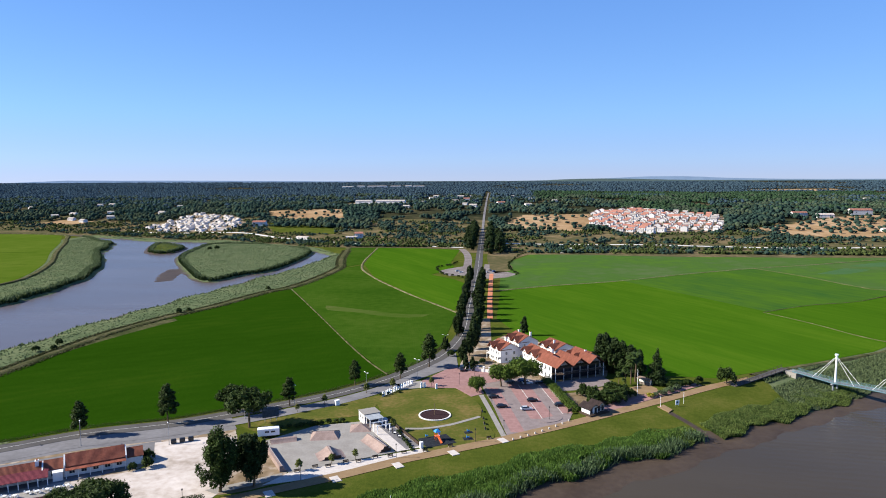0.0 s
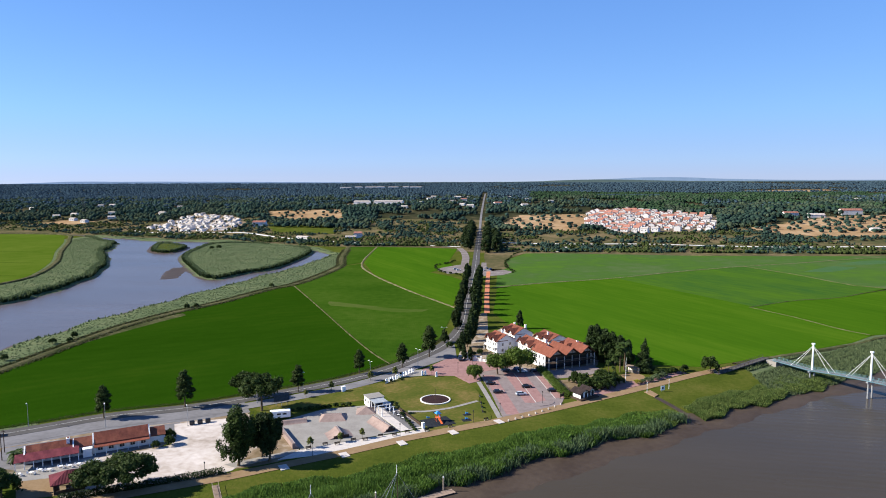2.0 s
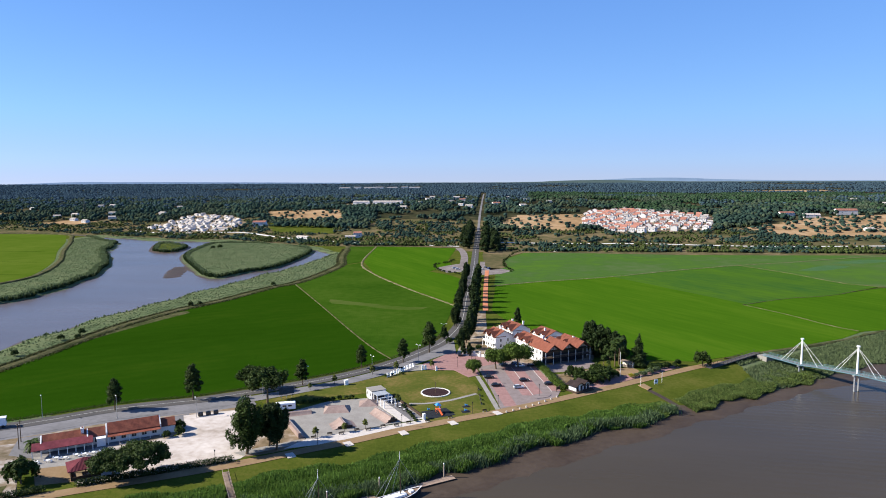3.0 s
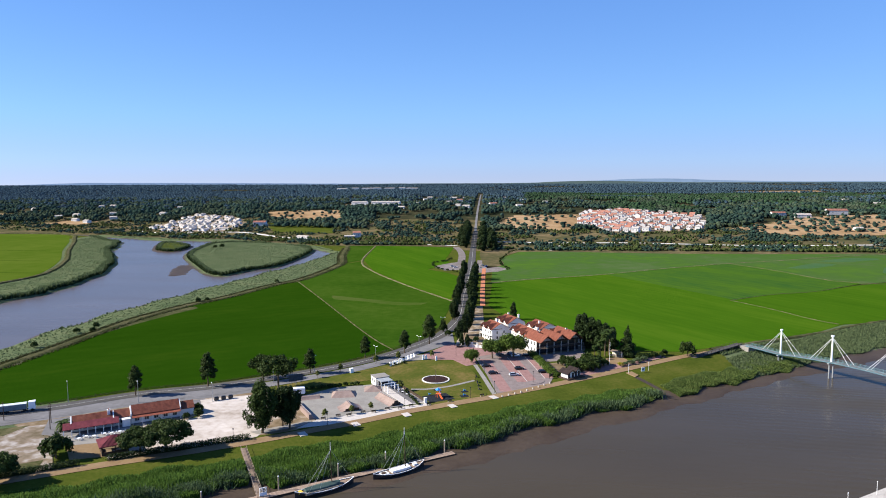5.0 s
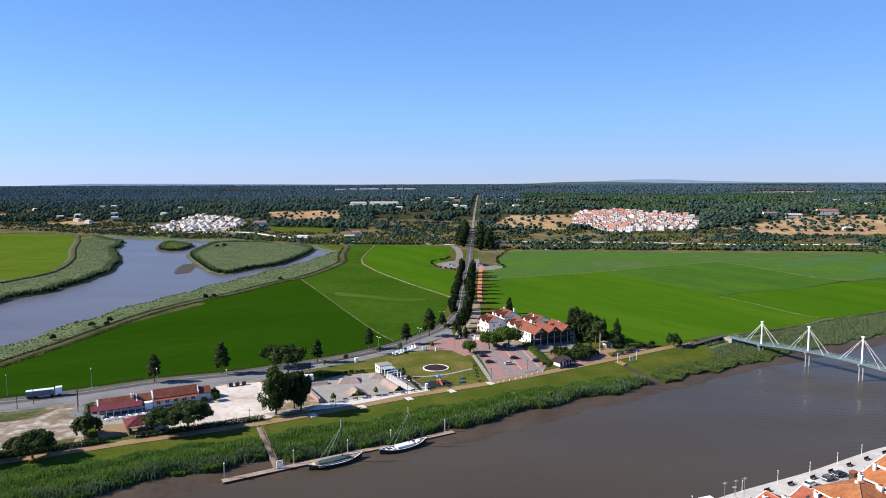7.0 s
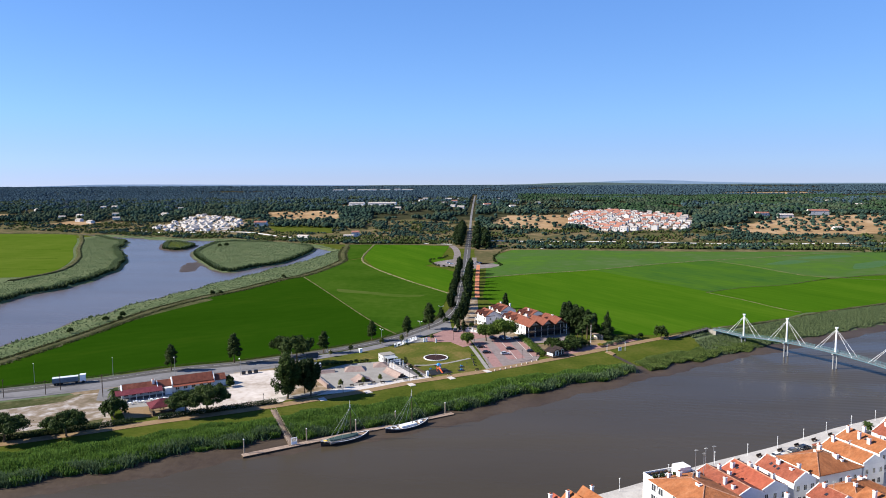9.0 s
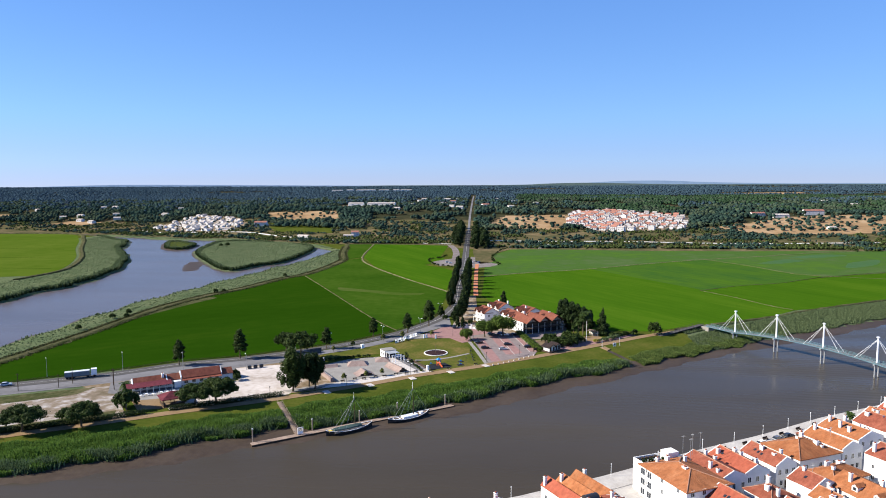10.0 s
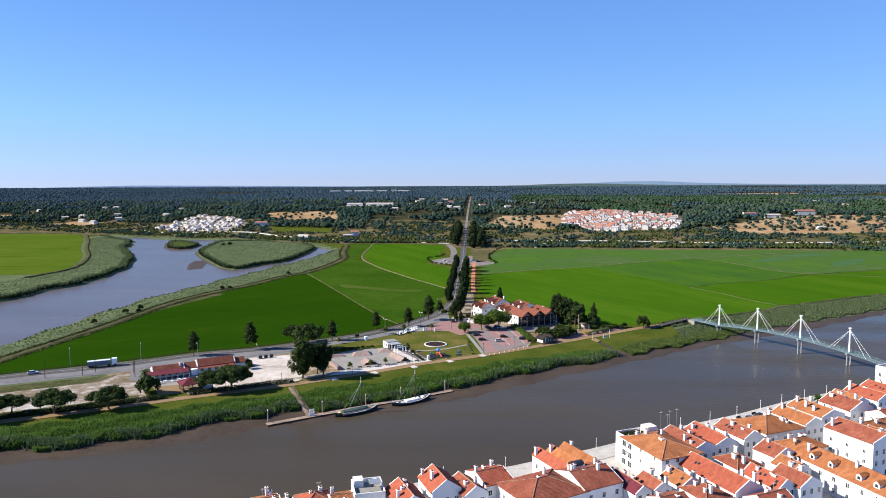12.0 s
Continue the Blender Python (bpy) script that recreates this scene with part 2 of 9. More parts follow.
def water_material(name, tint, gloss, swell, trains, lanes):
    """Silty water: brown body, sky in its surface, small waves and longer wind ripples; swell is the bump in metres."""
    m = bpy.data.materials.new(name)
    m.use_nodes = True
    nd, ln = m.node_tree.nodes, m.node_tree.links
    b = nd["Principled BSDF"]
    pos = nd.new("ShaderNodeNewGeometry")
    mp = nd.new("ShaderNodeMapping")
    mp.inputs["Rotation"].default_value = (0, 0, radians(-33))
    mp.inputs["Scale"].default_value = (0.35, 1.0, 1.0)
    ln.new(pos.outputs["Position"], mp.inputs["Vector"])
    silt = nd.new("ShaderNodeTexNoise")
    silt.inputs["Scale"].default_value, silt.inputs["Detail"].default_value = 0.018, 5.0
    ln.new(mp.outputs[0], silt.inputs["Vector"])
    ramp = nd.new("ShaderNodeValToRGB")
    ramp.color_ramp.elements[0].position, ramp.color_ramp.elements[1].position = 0.3, 0.7
    ramp.color_ramp.elements[0].color = (tint[0] * 0.86, tint[1] * 0.86, tint[2] * 0.86, 1)
    ramp.color_ramp.elements[1].color = (tint[0] * 1.14, tint[1] * 1.14, tint[2] * 1.14, 1)
    ln.new(silt.outputs["Fac"], ramp.inputs["Fac"])
    ln.new(ramp.outputs["Color"], b.inputs["Base Color"])
    # wind lanes: smoother and rougher streaks
    lane = nd.new("ShaderNodeTexNoise")
    lane.inputs["Scale"].default_value, lane.inputs["Detail"].default_value = 0.03, 4.0
    lane_map = nd.new("ShaderNodeMapping")
    lane_map.inputs["Rotation"].default_value = (0, 0, radians(-60))
    lane_map.inputs["Scale"].default_value = (0.25, 1.3, 1.0)
    ln.new(pos.outputs["Position"], lane_map.inputs["Vector"])
    ln.new(lane_map.outputs[0], lane.inputs["Vector"])
    rough = nd.new("ShaderNodeMapRange")
    rough.inputs["From Min"].default_value, rough.inputs["From Max"].default_value = 0.35, 0.65
    rough.inputs["To Min"].default_value, rough.inputs["To Max"].default_value = 0.25 - lanes, 0.25 + lanes
    ln.new(lane.outputs["Fac"], rough.inputs["Value"])
    ln.new(rough.outputs[0], b.inputs["Roughness"])
    b.inputs["IOR"].default_value = 1.33
    b.inputs["Specular IOR Level"].default_value = gloss
    rip = nd.new("ShaderNodeTexNoise")
    rip.inputs["Scale"].default_value, rip.inputs["Detail"].default_value = 0.6, 4.0
    ln.new(mp.outputs[0], rip.inputs["Vector"])
    train = nd.new("ShaderNodeTexWave")  # long ripple trains across the stream
    train.bands_direction = "Y"
    train.inputs["Scale"].default_value, train.inputs["Distortion"].default_value = 0.085, 2.5
    train.inputs["Detail"].default_value, train.inputs["Detail Scale"].default_value = 2.0, 0.6
    wave_map = nd.new("ShaderNodeMapping")
    wave_map.inputs["Rotation"].default_value = (0, 0, radians(8))
    ln.new(pos.outputs["Position"], wave_map.inputs["Vector"])
    ln.new(wave_map.outputs[0], train.inputs["Vector"])
    both = nd.new("ShaderNodeMix")
    share = nd.new("ShaderNodeMath")
    share.operation = "MULTIPLY"
    share.inputs[1].default_value = trains
    ln.new(lane.outputs["Fac"], share.inputs[0])
    place = nd.new("ShaderNodeSeparateXYZ")  # the trains run in the open reach by the bridge
    ln.new(pos.outputs["Position"], place.inputs[0])
    reach = nd.new("ShaderNodeMapRange")
    reach.inputs["From Min"].default_value, reach.inputs["From Max"].default_value = 40.0, 140.0
    ln.new(place.outputs["X"], reach.inputs["Value"])
    there = nd.new("ShaderNodeMath")
    there.operation = "MULTIPLY"
    ln.new(share.outputs[0], there.inputs[0])
    ln.new(reach.outputs[0], there.inputs[1])
    ln.new(there.outputs[0], both.inputs[0])
    ln.new(rip.outputs["Fac"], both.inputs[2])
    ln.new(train.outputs["Fac"], both.inputs[3])
    bm_ = nd.new("ShaderNodeBump")
    bm_.inputs["Strength"].default_value, bm_.inputs["Distance"].default_value = 1.0, swell
    ln.new(both.outputs[0], bm_.inputs["Height"])
    ln.new(bm_.outputs[0], b.inputs["Normal"])
    return m


M["water"] = water_material("river_water", (0.046, 0.0365, 0.0235), 0.118, 0.05, 1.0, 0.1)
# Creek tint: silt, with the sky's grey-lavender reflection painted in.
M["creek_water"] = water_material("silty_creek_water", (0.082, 0.073, 0.078), 0.11, 0.03, 0.0, 0.015)

# ---- the lie of the land ----
WATER = -2.5


def line_y(knots):
    xs, ys = [k[0] for k in knots], [k[1] for k in knots]

    def f(x):
        x = np.asarray(x, float)
        y = np.interp(x, xs, ys)
        lo, hi = (ys[1] - ys[0]) / (xs[1] - xs[0]), (ys[-1] - ys[-2]) / (xs[-1] - xs[-2])
        return y + np.minimum(x - xs[0], 0) * lo + np.maximum(x - xs[-1], 0) * hi

    return f


prom_y = line_y([(-230, 82), (-175, 112.6), (-143, 130.3), (-120, 144.2), (-101, 154.4), (-81, 166), (-50, 187.2), (-34, 199.5), (-3, 219), (23, 237.7), (55, 262.5), (85, 286.4), (106, 300), (160, 338), (230, 385)])
mud_y = line_y([(-230, 64), (-160, 92), (-132, 99.5), (-112, 113.3), (-93, 128), (-75, 137), (-50, 146), (-31, 158.5), (-15, 171), (1, 185), (22, 201), (59, 224), (119, 267), (141, 283), (170, 303), (230, 343)])
wet_y = line_y([(-230, 46), (-152, 81.3), (-128, 91.5), (-106, 101.5), (-80, 118), (-31, 143), (9, 171), (18, 179), (35, 193), (47, 201), (72, 221), (112, 250.6), (136, 268), (151, 275), (200, 309)])
quay_y = line_y([(-100, 24), (-60, 46.6), (-8, 75.0), (6, 81.0), (33, 96.8), (65, 118), (89, 132), (117, 151), (145, 166.5), (163, 176), (230, 212)])
east_x = line_y([(100, -268), (300, -260), (348, -256), (390, -254), (454, -248), (493, -243), (540, -231), (623, -219), (678, -207), (767, -207)])
west_x = line_y([(200, -385), (433, -366), (458, -359), (514, -368), (602, -398), (721, -459), (781, -503), (894, -554), (986, -649), (1071, -785)])
far_y = line_y([(-900, 1110), (-785, 1072), (-613, 988), (-484, 935), (-409, 935), (-244, 833), (-208, 775), (-150, 700)])
rise_y = line_y([(-2000, 1150), (-700, 1110), (-420, 985), (-200, 935), (0, 870), (400, 850), (1500, 850)])


def in_shape(x, y, knots):
    """Signed distance, about, to a convex-ish plan shape: positive within."""
    x, y = np.asarray(x, float), np.asarray(y, float)
    inside = np.zeros(x.shape, bool)
    near = np.full(x.shape, 1e9)
    n = len(knots)
    for i in range(n):
        (ax, ay), (bx, by) = knots[i], knots[(i + 1) % n]
        cut = ((ay > y) != (by > y)) & (x < (bx - ax) * (y - ay) / (by - ay + 1e-12) + ax)
        inside ^= cut
        t = np.clip(((x - ax) * (bx - ax) + (y - ay) * (by - ay)) / ((bx - ax) ** 2 + (by - ay) ** 2), 0, 1)
        near = np.minimum(near, np.hypot(x - ax - t * (bx - ax), y - ay - t * (by - ay)))
    return np.where(inside, near, -near)


ISLET = [tuple(p) for p in bow([(-286, 589), (-370, 727), (-398, 823), (-405, 890), (-362, 900), (-306, 878), (-253, 830), (-235, 753), (-234, 640), (-249, 612), (-262, 567), (-286, 589)], 12)[:-1]]
SHOAL = [tuple(p) for p in bow([(-474, 857), (-483, 895), (-427, 850), (-414, 785), (-440, 790), (-474, 857)], 12)[:-1]]
MUDBANK = [(-338, 645), (-326, 640), (-303, 575), (-310, 566), (-328, 606)]


def creek(x, y):
    """Metres into the side river, positive in its bed."""
    d = np.minimum(np.minimum(x - west_x(y), east_x(y) - x), (far_y(x) - y) * 0.8)
    wob = 3.0 * np.sin(x * 0.05 + 1.3 * np.sin(y * 0.03)) + 2.0 * np.sin(y * 0.11 + x * 0.07)
    return d + wob


def ground_z(x, y):
    x, y = np.asarray(x, float), np.asarray(y, float)
    q, w, m, p = quay_y(x), wet_y(x), mud_y(x), prom_y(x)
    wob = 1.2 * np.sin(x * 0.21) + 0.8 * np.sin(x * 0.53 + 1)
    z = np.zeros(np.broadcast(x, y).shape)
    bed = np.interp(y - w - wob, [-12, -4, 0, 8], [-4.0, -3.2, WATER, -2.4])
    k = np.clip((y - w - wob) / np.maximum(m - w, 3), 0, 1)
    bank = -2.5 + 0.45 * k
    g = np.clip((y - m) / np.maximum(p - 9 - m, 4), 0, 1)
    bank = np.where(y > m, -2.05 + 1.95 * g**0.7, bank)
    bank = np.where(y > p - 9, np.minimum(-0.1 + (y - p + 9) * 0.03, 0.0), bank)
    z = np.where(y < w + wob, bed, np.minimum(bank, 0.0))
    z = np.where(y < q - 2.5, 1.5, z)
    c = creek(x, y)
    side = (y > 260) | (x < -240)
    for shape in (ISLET, SHOAL):
        c = np.minimum(c, -in_shape(x, y, shape))
    river = np.interp(c, [-8, -1.5, 2, 9, 30], [0.0, -0.5, -2.2, -2.75, -4.0])
    river = np.where((c > 0) & (in_shape(x, y, MUDBANK) > -6), np.maximum(river, -2.44 + 0.02 * in_shape(x, y, MUDBANK)), river)
    z = np.where(side & (c > -8), np.minimum(z, river), z)
    up = np.interp(y - rise_y(x), [0, 80, 160, 240, 340, 740, 1640, 3640, 6000], [0, 5, 13, 20, 27, 39, 50, 62, 66])
    roll = 0.5 + 0.5 * np.sin(x * 0.0031 + 0.7 * np.sin(y * 0.0023)) * np.sin(y * 0.0019 + 1.1)
    up = up + np.clip((y - rise_y(x) - 250) / 900, 0, 1) * 5 * (roll - 0.5)
    return z + up


def spaced(stops):
    """Grid lines: (from, step) ... end."""
    out = []
    for (a, s), (b, _) in zip(stops, stops[1:]):
        out += list(np.arange(a, b, s))
    return np.array(out + [stops[-1][0]])


GX = spaced([(-4300, 160), (-1500, 50), (-800, 12), (-480, 5), (-200, 3), (170, 4), (260, 12), (500, 40), (1500, 150), (3600, 0)])
GY = spaced([(-700, 100), (-100, 20), (20, 2.5), (330, 5), (900, 6), (1150, 25), (1800, 100), (4880, 0)])
XX, YY = np.meshgrid(GX, GY)
ZZ = ground_z(XX, YY)
nx, ny = len(GX), len(GY)
gverts = np.stack([XX, YY, ZZ], -1).reshape(-1, 3)
ii = (np.arange(ny - 1)[:, None] * nx + np.arange(nx - 1)).ravel()
gfaces = np.stack([ii, ii + 1, ii + nx + 1, ii + nx], 1)
gmesh = bpy.data.meshes.new("ground")
gmesh.from_pydata(gverts.tolist(), [], gfaces.tolist())
cx, cy, cz = gverts[gfaces].mean(1).T
region = np.zeros(len(gfaces), int)  # bank grass
region[cy > rise_y(cx) - 90] = 2
region[cy > rise_y(cx) + 230] = 3
region[(cz < -1.45) & (cy < rise_y(cx))] = 1
reedy = (cx > 108) & (cx < 430) & (cy > mud_y(cx)) & (cy < 330 + (cx - 108) * 0.45)
reedy |= (cx < -168) & (cx > -660) & (cy > 150) & (cy < far_y(cx) + 10) & (creek(cx, cy) < 5.0)
reedy |= in_shape(cx, cy, ISLET) > -4
region[reedy] = 5
region[cy < quay_y(cx) - 1.0] = 4
gmesh.polygons.foreach_set("material_index", region.astype(np.int32))
gmesh.polygons.foreach_set("use_smooth", np.ones(len(gfaces), bool))
ground = link_mesh("ground", gmesh, [M["grass_bank"], M["mud"], M["scrub"], M["forest"], M["town_paving"], M["marsh"]])
tagged(ground, "flat river plain with grassy banks, mud and wooded rise", "ground", kind="structure")

water = flat_mesh("water", [(-2500, -600, WATER), (2500, -600, WATER), (2500, 1150, WATER), (-160, 1150, WATER), (-160, 90, WATER), (-2500, 90, WATER)], [(0, 1, 2, 3, 4, 5)], M["water"])
creek_water = flat_mesh("water", [(-2500, 90, WATER), (-160, 90, WATER), (-160, 1150, WATER), (-2500, 1150, WATER)], [(0, 1, 2, 3)], M["creek_water"])
tagged(creek_water, "wide shallow grey creek full of silt", "creek", kind="structure")
tagged(water, "silty brown tidal river with faint ripples", "river", kind="structure")


def sheet(name, knots, z, material, label, category, kind="structure", smooth_step=0):
    """A thin ground cover over a plan outline, laid z above the plain."""
    if smooth_step:
        knots = [tuple(p) for p in bow(list(knots) + [knots[0]], smooth_step)[:-1]]
    area = sum(a[0] * b[1] - b[0] * a[1] for a, b in zip(knots, knots[1:] + knots[:1]))
    if area < 0:
        knots = knots[::-1]
    bm = bmesh.new()
    prism(bm, knots, z - 0.25, z)
    bmesh.ops.triangulate(bm, faces=[f for f in bm.faces if len(f.verts) > 4])
    ob = part(name, bm, material)
    return tagged(ob, label, category, kind=kind)


def ribbon(name, knots, width, z, material, label="", category="", kind="structure", step=4.0, height=0.0, parent=None, smooth=True, rough=0.0):
    """A strip of ground cover along a plan line; height makes it a low bank with sloping sides."""
    c = bow(knots, step) if smooth else np.array(knots, float)
    d = np.gradient(c, axis=0)
    n = np.stack([-d[:, 1], d[:, 0]], 1) / np.linalg.norm(d, axis=1)[:, None]
    rng = np.random.RandomState(len(c))
    j = 1 + rough * rng.uniform(-1, 1, len(c))
    offs = (-0.5, 0.5) if not height else (-0.5, -0.25, 0.25, 0.5)
    rows = []
    for o in offs:
        pts = c + n * (o * width * j)[:, None]
        zz = ground_z(pts[:, 0], pts[:, 1]) + z + (height * j if abs(o) < 0.3 and height else 0)
        rows.append(np.column_stack([pts, zz]))
    v = np.stack(rows, 1).reshape(-1, 3)
    k = len(offs)
    f = [(i * k + a, (i + 1) * k + a, (i + 1) * k + a + 1, i * k + a + 1) for i in range(len(c) - 1) for a in range(k - 1)]
    f = [q[::-1] for q in f]
    ob = flat_mesh(name, v.tolist(), f, material, parent)
    if parent is None:
        tagged(ob, label, category, kind=kind)
    return ob


# ---- rice fields ----
DYKE = [(-238, 180), (-231, 267), (-230, 311), (-228, 356), (-218, 403), (-204, 440), (-189, 500), (-177, 527), (-170, 572), (-167, 645), (-176, 690), (-185, 730), (-199, 812)]
sheet("rice_field", [(-240, 158), (-180, 194), (-150, 216), (-124, 228), (-107, 240), (-90, 253), (-75, 266), (-62, 282), (-55, 291), (-88, 350), (-125, 424), (-177, 525), (-188, 497), (-203, 437), (-217, 400), (-227, 356), (-229, 311), (-230, 267)], 0.10, M["rice"], "flooded rice field with dense deep green shoots", "rice field")
sheet("rice_field", [(-55, 291), (-47, 306), (-39, 324), (-36, 354), (-35, 434), (-78, 507), (-123, 593), (-151, 672), (-167, 645), (-170, 572), (-177, 527), (-125, 424), (-88, 350)], 0.11, M["rice_mid"], "rice field of duller green with a paler strip", "rice field")
sheet("rice_field", [(-152, 680), (-167, 650), (-176, 690), (-185, 730), (-199, 812), (-205, 846), (-170, 849)], 0.11, M["rice_mid"], "small wedge of green rice beside the dyke", "rice field")
sheet("rice_field", [(-150, 682), (-122, 594), (-78, 509), (-37, 438), (-38, 560), (-50, 585), (-72, 610), (-62, 640), (-55, 665), (-62, 700), (-62, 832), (-113, 845), (-168, 849)], 0.12, M["rice_bright"], "bright green rice field", "rice field")
sheet("rice_field", [(-9, 420), (-8, 524), (30, 551), (91, 583), (162, 632), (233, 676), (259, 620), (275, 569), (296, 540), (242, 497), (203, 480), (163, 452), (179, 419), (191, 386), (200, 370), (181, 352), (129, 320), (100, 304), (88, 298), (60, 301), (46, 322), (31, 341), (15, 362), (1, 386)], 0.10, M["rice_bright"], "broad bright green rice field with faint drill lines", "rice field")
sheet("rice_field", [(163, 453), (203, 480), (242, 497), (297, 537), (420, 590), (700, 640), (700, 520), (420, 470), (300, 425), (212, 375), (200, 371), (191, 386)], 0.11, M["rice_bright"], "green rice field beside the river reeds", "rice field")
sheet("rice_field", [(-9, 526), (-9, 600), (0, 660), (-1, 714), (22, 783), (69, 786), (195, 771), (320, 773), (425, 779), (700, 790), (700, 780), (419, 769), (292, 704), (233, 677), (162, 633), (91, 584), (30, 552)], 0.12, M["rice_pale"], "paler green rice field with thin patches", "rice field")
sheet("rice_field", [(234, 677), (292, 703), (419, 768), (700, 778), (700, 641), (420, 591), (297, 540), (276, 570), (260, 620)], 0.12, M["rice_pale"], "pale green rice field with standing water", "rice field")
sheet("rice_field", [(-433, 505), (-433, 553), (-483, 657), (-554, 768), (-648, 923), (-731, 1015), (-900, 1010), (-1100, 900), (-1100, 500), (-700, 420)], 0.10, M["rice_yellow"], "yellow-green rice field across the side river", "rice field", smooth_step=14)

for line_ in ([(-447, 560), (-700, 566), (-1000, 572)], [(-500, 655), (-760, 664), (-1000, 670)], [(-565, 760), (-800, 768), (-1000, 772)]):
    ribbon("ditch", line_, 1.6, 0.125, M["rice"], "thin dark ditch across the yellow rice", "ditch", step=12)

sheet("rice_field", [(94, 586), (162, 631), (232, 675), (258, 620), (274, 570), (294, 541), (242, 498), (203, 481), (166, 455)], 0.112, M["rice_blue"], "cooler green rice field between two banks", "rice field")
sheet("pale_strip", [(-127, 453), (-105, 443), (-69, 427), (-52, 428), (-56, 419), (-75, 417), (-102, 431), (-122, 437)], 0.118, M["rice_thin"], "paler strip of thin rice across the field", "field strip", smooth_step=8)
for knots in ([(372, 650), (420, 684), (392, 634), (350, 606)], [(276, 641), (322, 684), (340, 676), (300, 640)], [(330, 700), (380, 735), (410, 728), (360, 698)]):
    sheet("wet_patch", knots, 0.126, M["wet_rice"], "thin patch of standing water among rice shoots", "wet patch", smooth_step=10)

# ---- field banks, dyke ----
for knots, wd in (
    ([(-177, 527), (-125, 424), (-88, 350), (-68, 312), (-55, 291)], 0.95),
    ([(-168, 850), (-151, 678), (-123, 593), (-79, 508), (-52, 463), (-35, 435)], 2.6),
    ([(-12, 524), (30, 551), (91, 583), (162, 633), (233, 676), (292, 704), (419, 769), (600, 812)], 2.0),
    ([(233, 676), (259, 620), (275, 569), (297, 545), (420, 500)], 0.9),
    ([(163, 452), (203, 480), (242, 497), (297, 536), (420, 590), (700, 640)], 1.1),
    ([(163, 452), (179, 419), (191, 386), (200, 372)], 0.8),
):
    ribbon("field_bank", knots, wd * 0.95, 0.0, M["bund_dry"] if wd > 1.5 else M["bund"], "low earth bank with dry straw between rice fields", "field bank", height=0.35, rough=0.25)
ribbon("dyke", DYKE + [(-205, 850)], 7.0, 0.0, M["dyke"], "grass-grown earth dyke along the rice field", "dyke", height=0.55, rough=0.15)
ribbon("dyke_track", DYKE + [(-205, 850)], 1.0, 0.62, M["bund"], "worn straw-coloured track on the dyke", "track")
ribbon("dyke", [(-426, 480), (-428, 553), (-476, 657), (-546, 768), (-640, 923), (-725, 1022), (-900, 1020)], 7, 0.0, M["dyke"], "earth dyke round the far rice field", "dyke", height=1.0, rough=0.15)
ribbon("dyke_track", [(-426, 480), (-428, 553), (-476, 657), (-546, 768), (-640, 923), (-725, 1022), (-900, 1020)], 2.2, 1.06, M["bund"], "worn track on the far dyke", "track")
ribbon("dyke", [(106, 303), (129, 317), (181, 348), (212, 371), (300, 422), (420, 465)], 4, 0.0, M["dyke"], "low dyke between rice field and reeds", "dyke", height=0.8, rough=0.2)

sheet("bare_edge", [(-230, 290), (-223, 330), (-213, 372), (-206, 396), (-211, 402), (-219, 384), (-227, 350), (-229.5, 315)], 0.115, M["dyke"], "bare muddy edge of the rice field", "field edge", smooth_step=8)

# ---- roads and paved ground ----
ROAD = [(-300, 110), (-225, 162), (-175, 190), (-147, 211), (-121, 223.5), (-104, 235), (-87, 248), (-71, 262), (-57, 279), (-45, 300), (-34, 326), (-28.2, 358), (-26.6, 390), (-27.4, 430), (-28.4, 465), (-29.4, 547), (-31.8, 663), (-37.2, 836), (-41, 1000)]
road = ribbon("road", ROAD, 7.6, 0.16, M["asphalt"], "grey two-lane asphalt road along the river and fields", "road", step=3)
ribbon("road", [(-41, 1000), (-44, 1122), (-55, 1600), (-64, 2000)], 3.8, 0.4, M["shoulder"], "straight road running up through the woods", "road", step=20)
ribbon("pavement", [(-230, 152), (-172, 181.5), (-142, 203), (-117, 215.5), (-100, 227), (-82.5, 240.5), (-66, 255), (-52, 272), (-42, 289)], 7.0, 0.13, M["shoulder"], "worn pale pavement beside the road", "pavement", step=3)
ribbon("road_line", ROAD, 0.18, 0.175, M["paint_white"], "white centre line on the road", "road marking", step=3)

# ---- plants ----
M["bark"] = surface("bark", ((0.07, 0.049, 0.0315), (0.14, 0.105, 0.07)), 1.5, 0.95, 0.03, 6)
M["leaf_dark"] = leafy("leaves_dark", (0.0136, 0.0248, 0.0074), (0.0279, 0.0465, 0.0124), spread=0.35)
M["leaf_mid"] = leafy("leaves_mid", (0.0211, 0.0374, 0.0075), (0.0374, 0.0585, 0.0131), spread=0.35)
M["leaf_poplar"] = leafy("leaves_poplar", (0.0206, 0.0376, 0.0071), (0.0396, 0.0614, 0.0135), spread=0.4)
M["leaf_olive"] = leafy("leaves_olive", (0.039, 0.045, 0.015), (0.072, 0.072, 0.027), spread=0.35)
M["leaf_bright"] = leafy("leaves_bright", (0.0434, 0.0744, 0.0093), (0.0744, 0.1116, 0.0186), spread=0.3)
M["leaf_young"] = leafy("young_leaves", (0.0780, 0.0975, 0.0220), (0.1560, 0.1625, 0.0440), spread=0.3)
M["leaf_yellow"] = leafy("leaves_yellow", (0.21, 0.195, 0.015), (0.3, 0.27, 0.03), spread=0.3)
M["reed"] = leafy("reed_blades", (0.0538, 0.1058, 0.0175), (0.1042, 0.1750, 0.0382), 0.9, 0.22, 0.35)
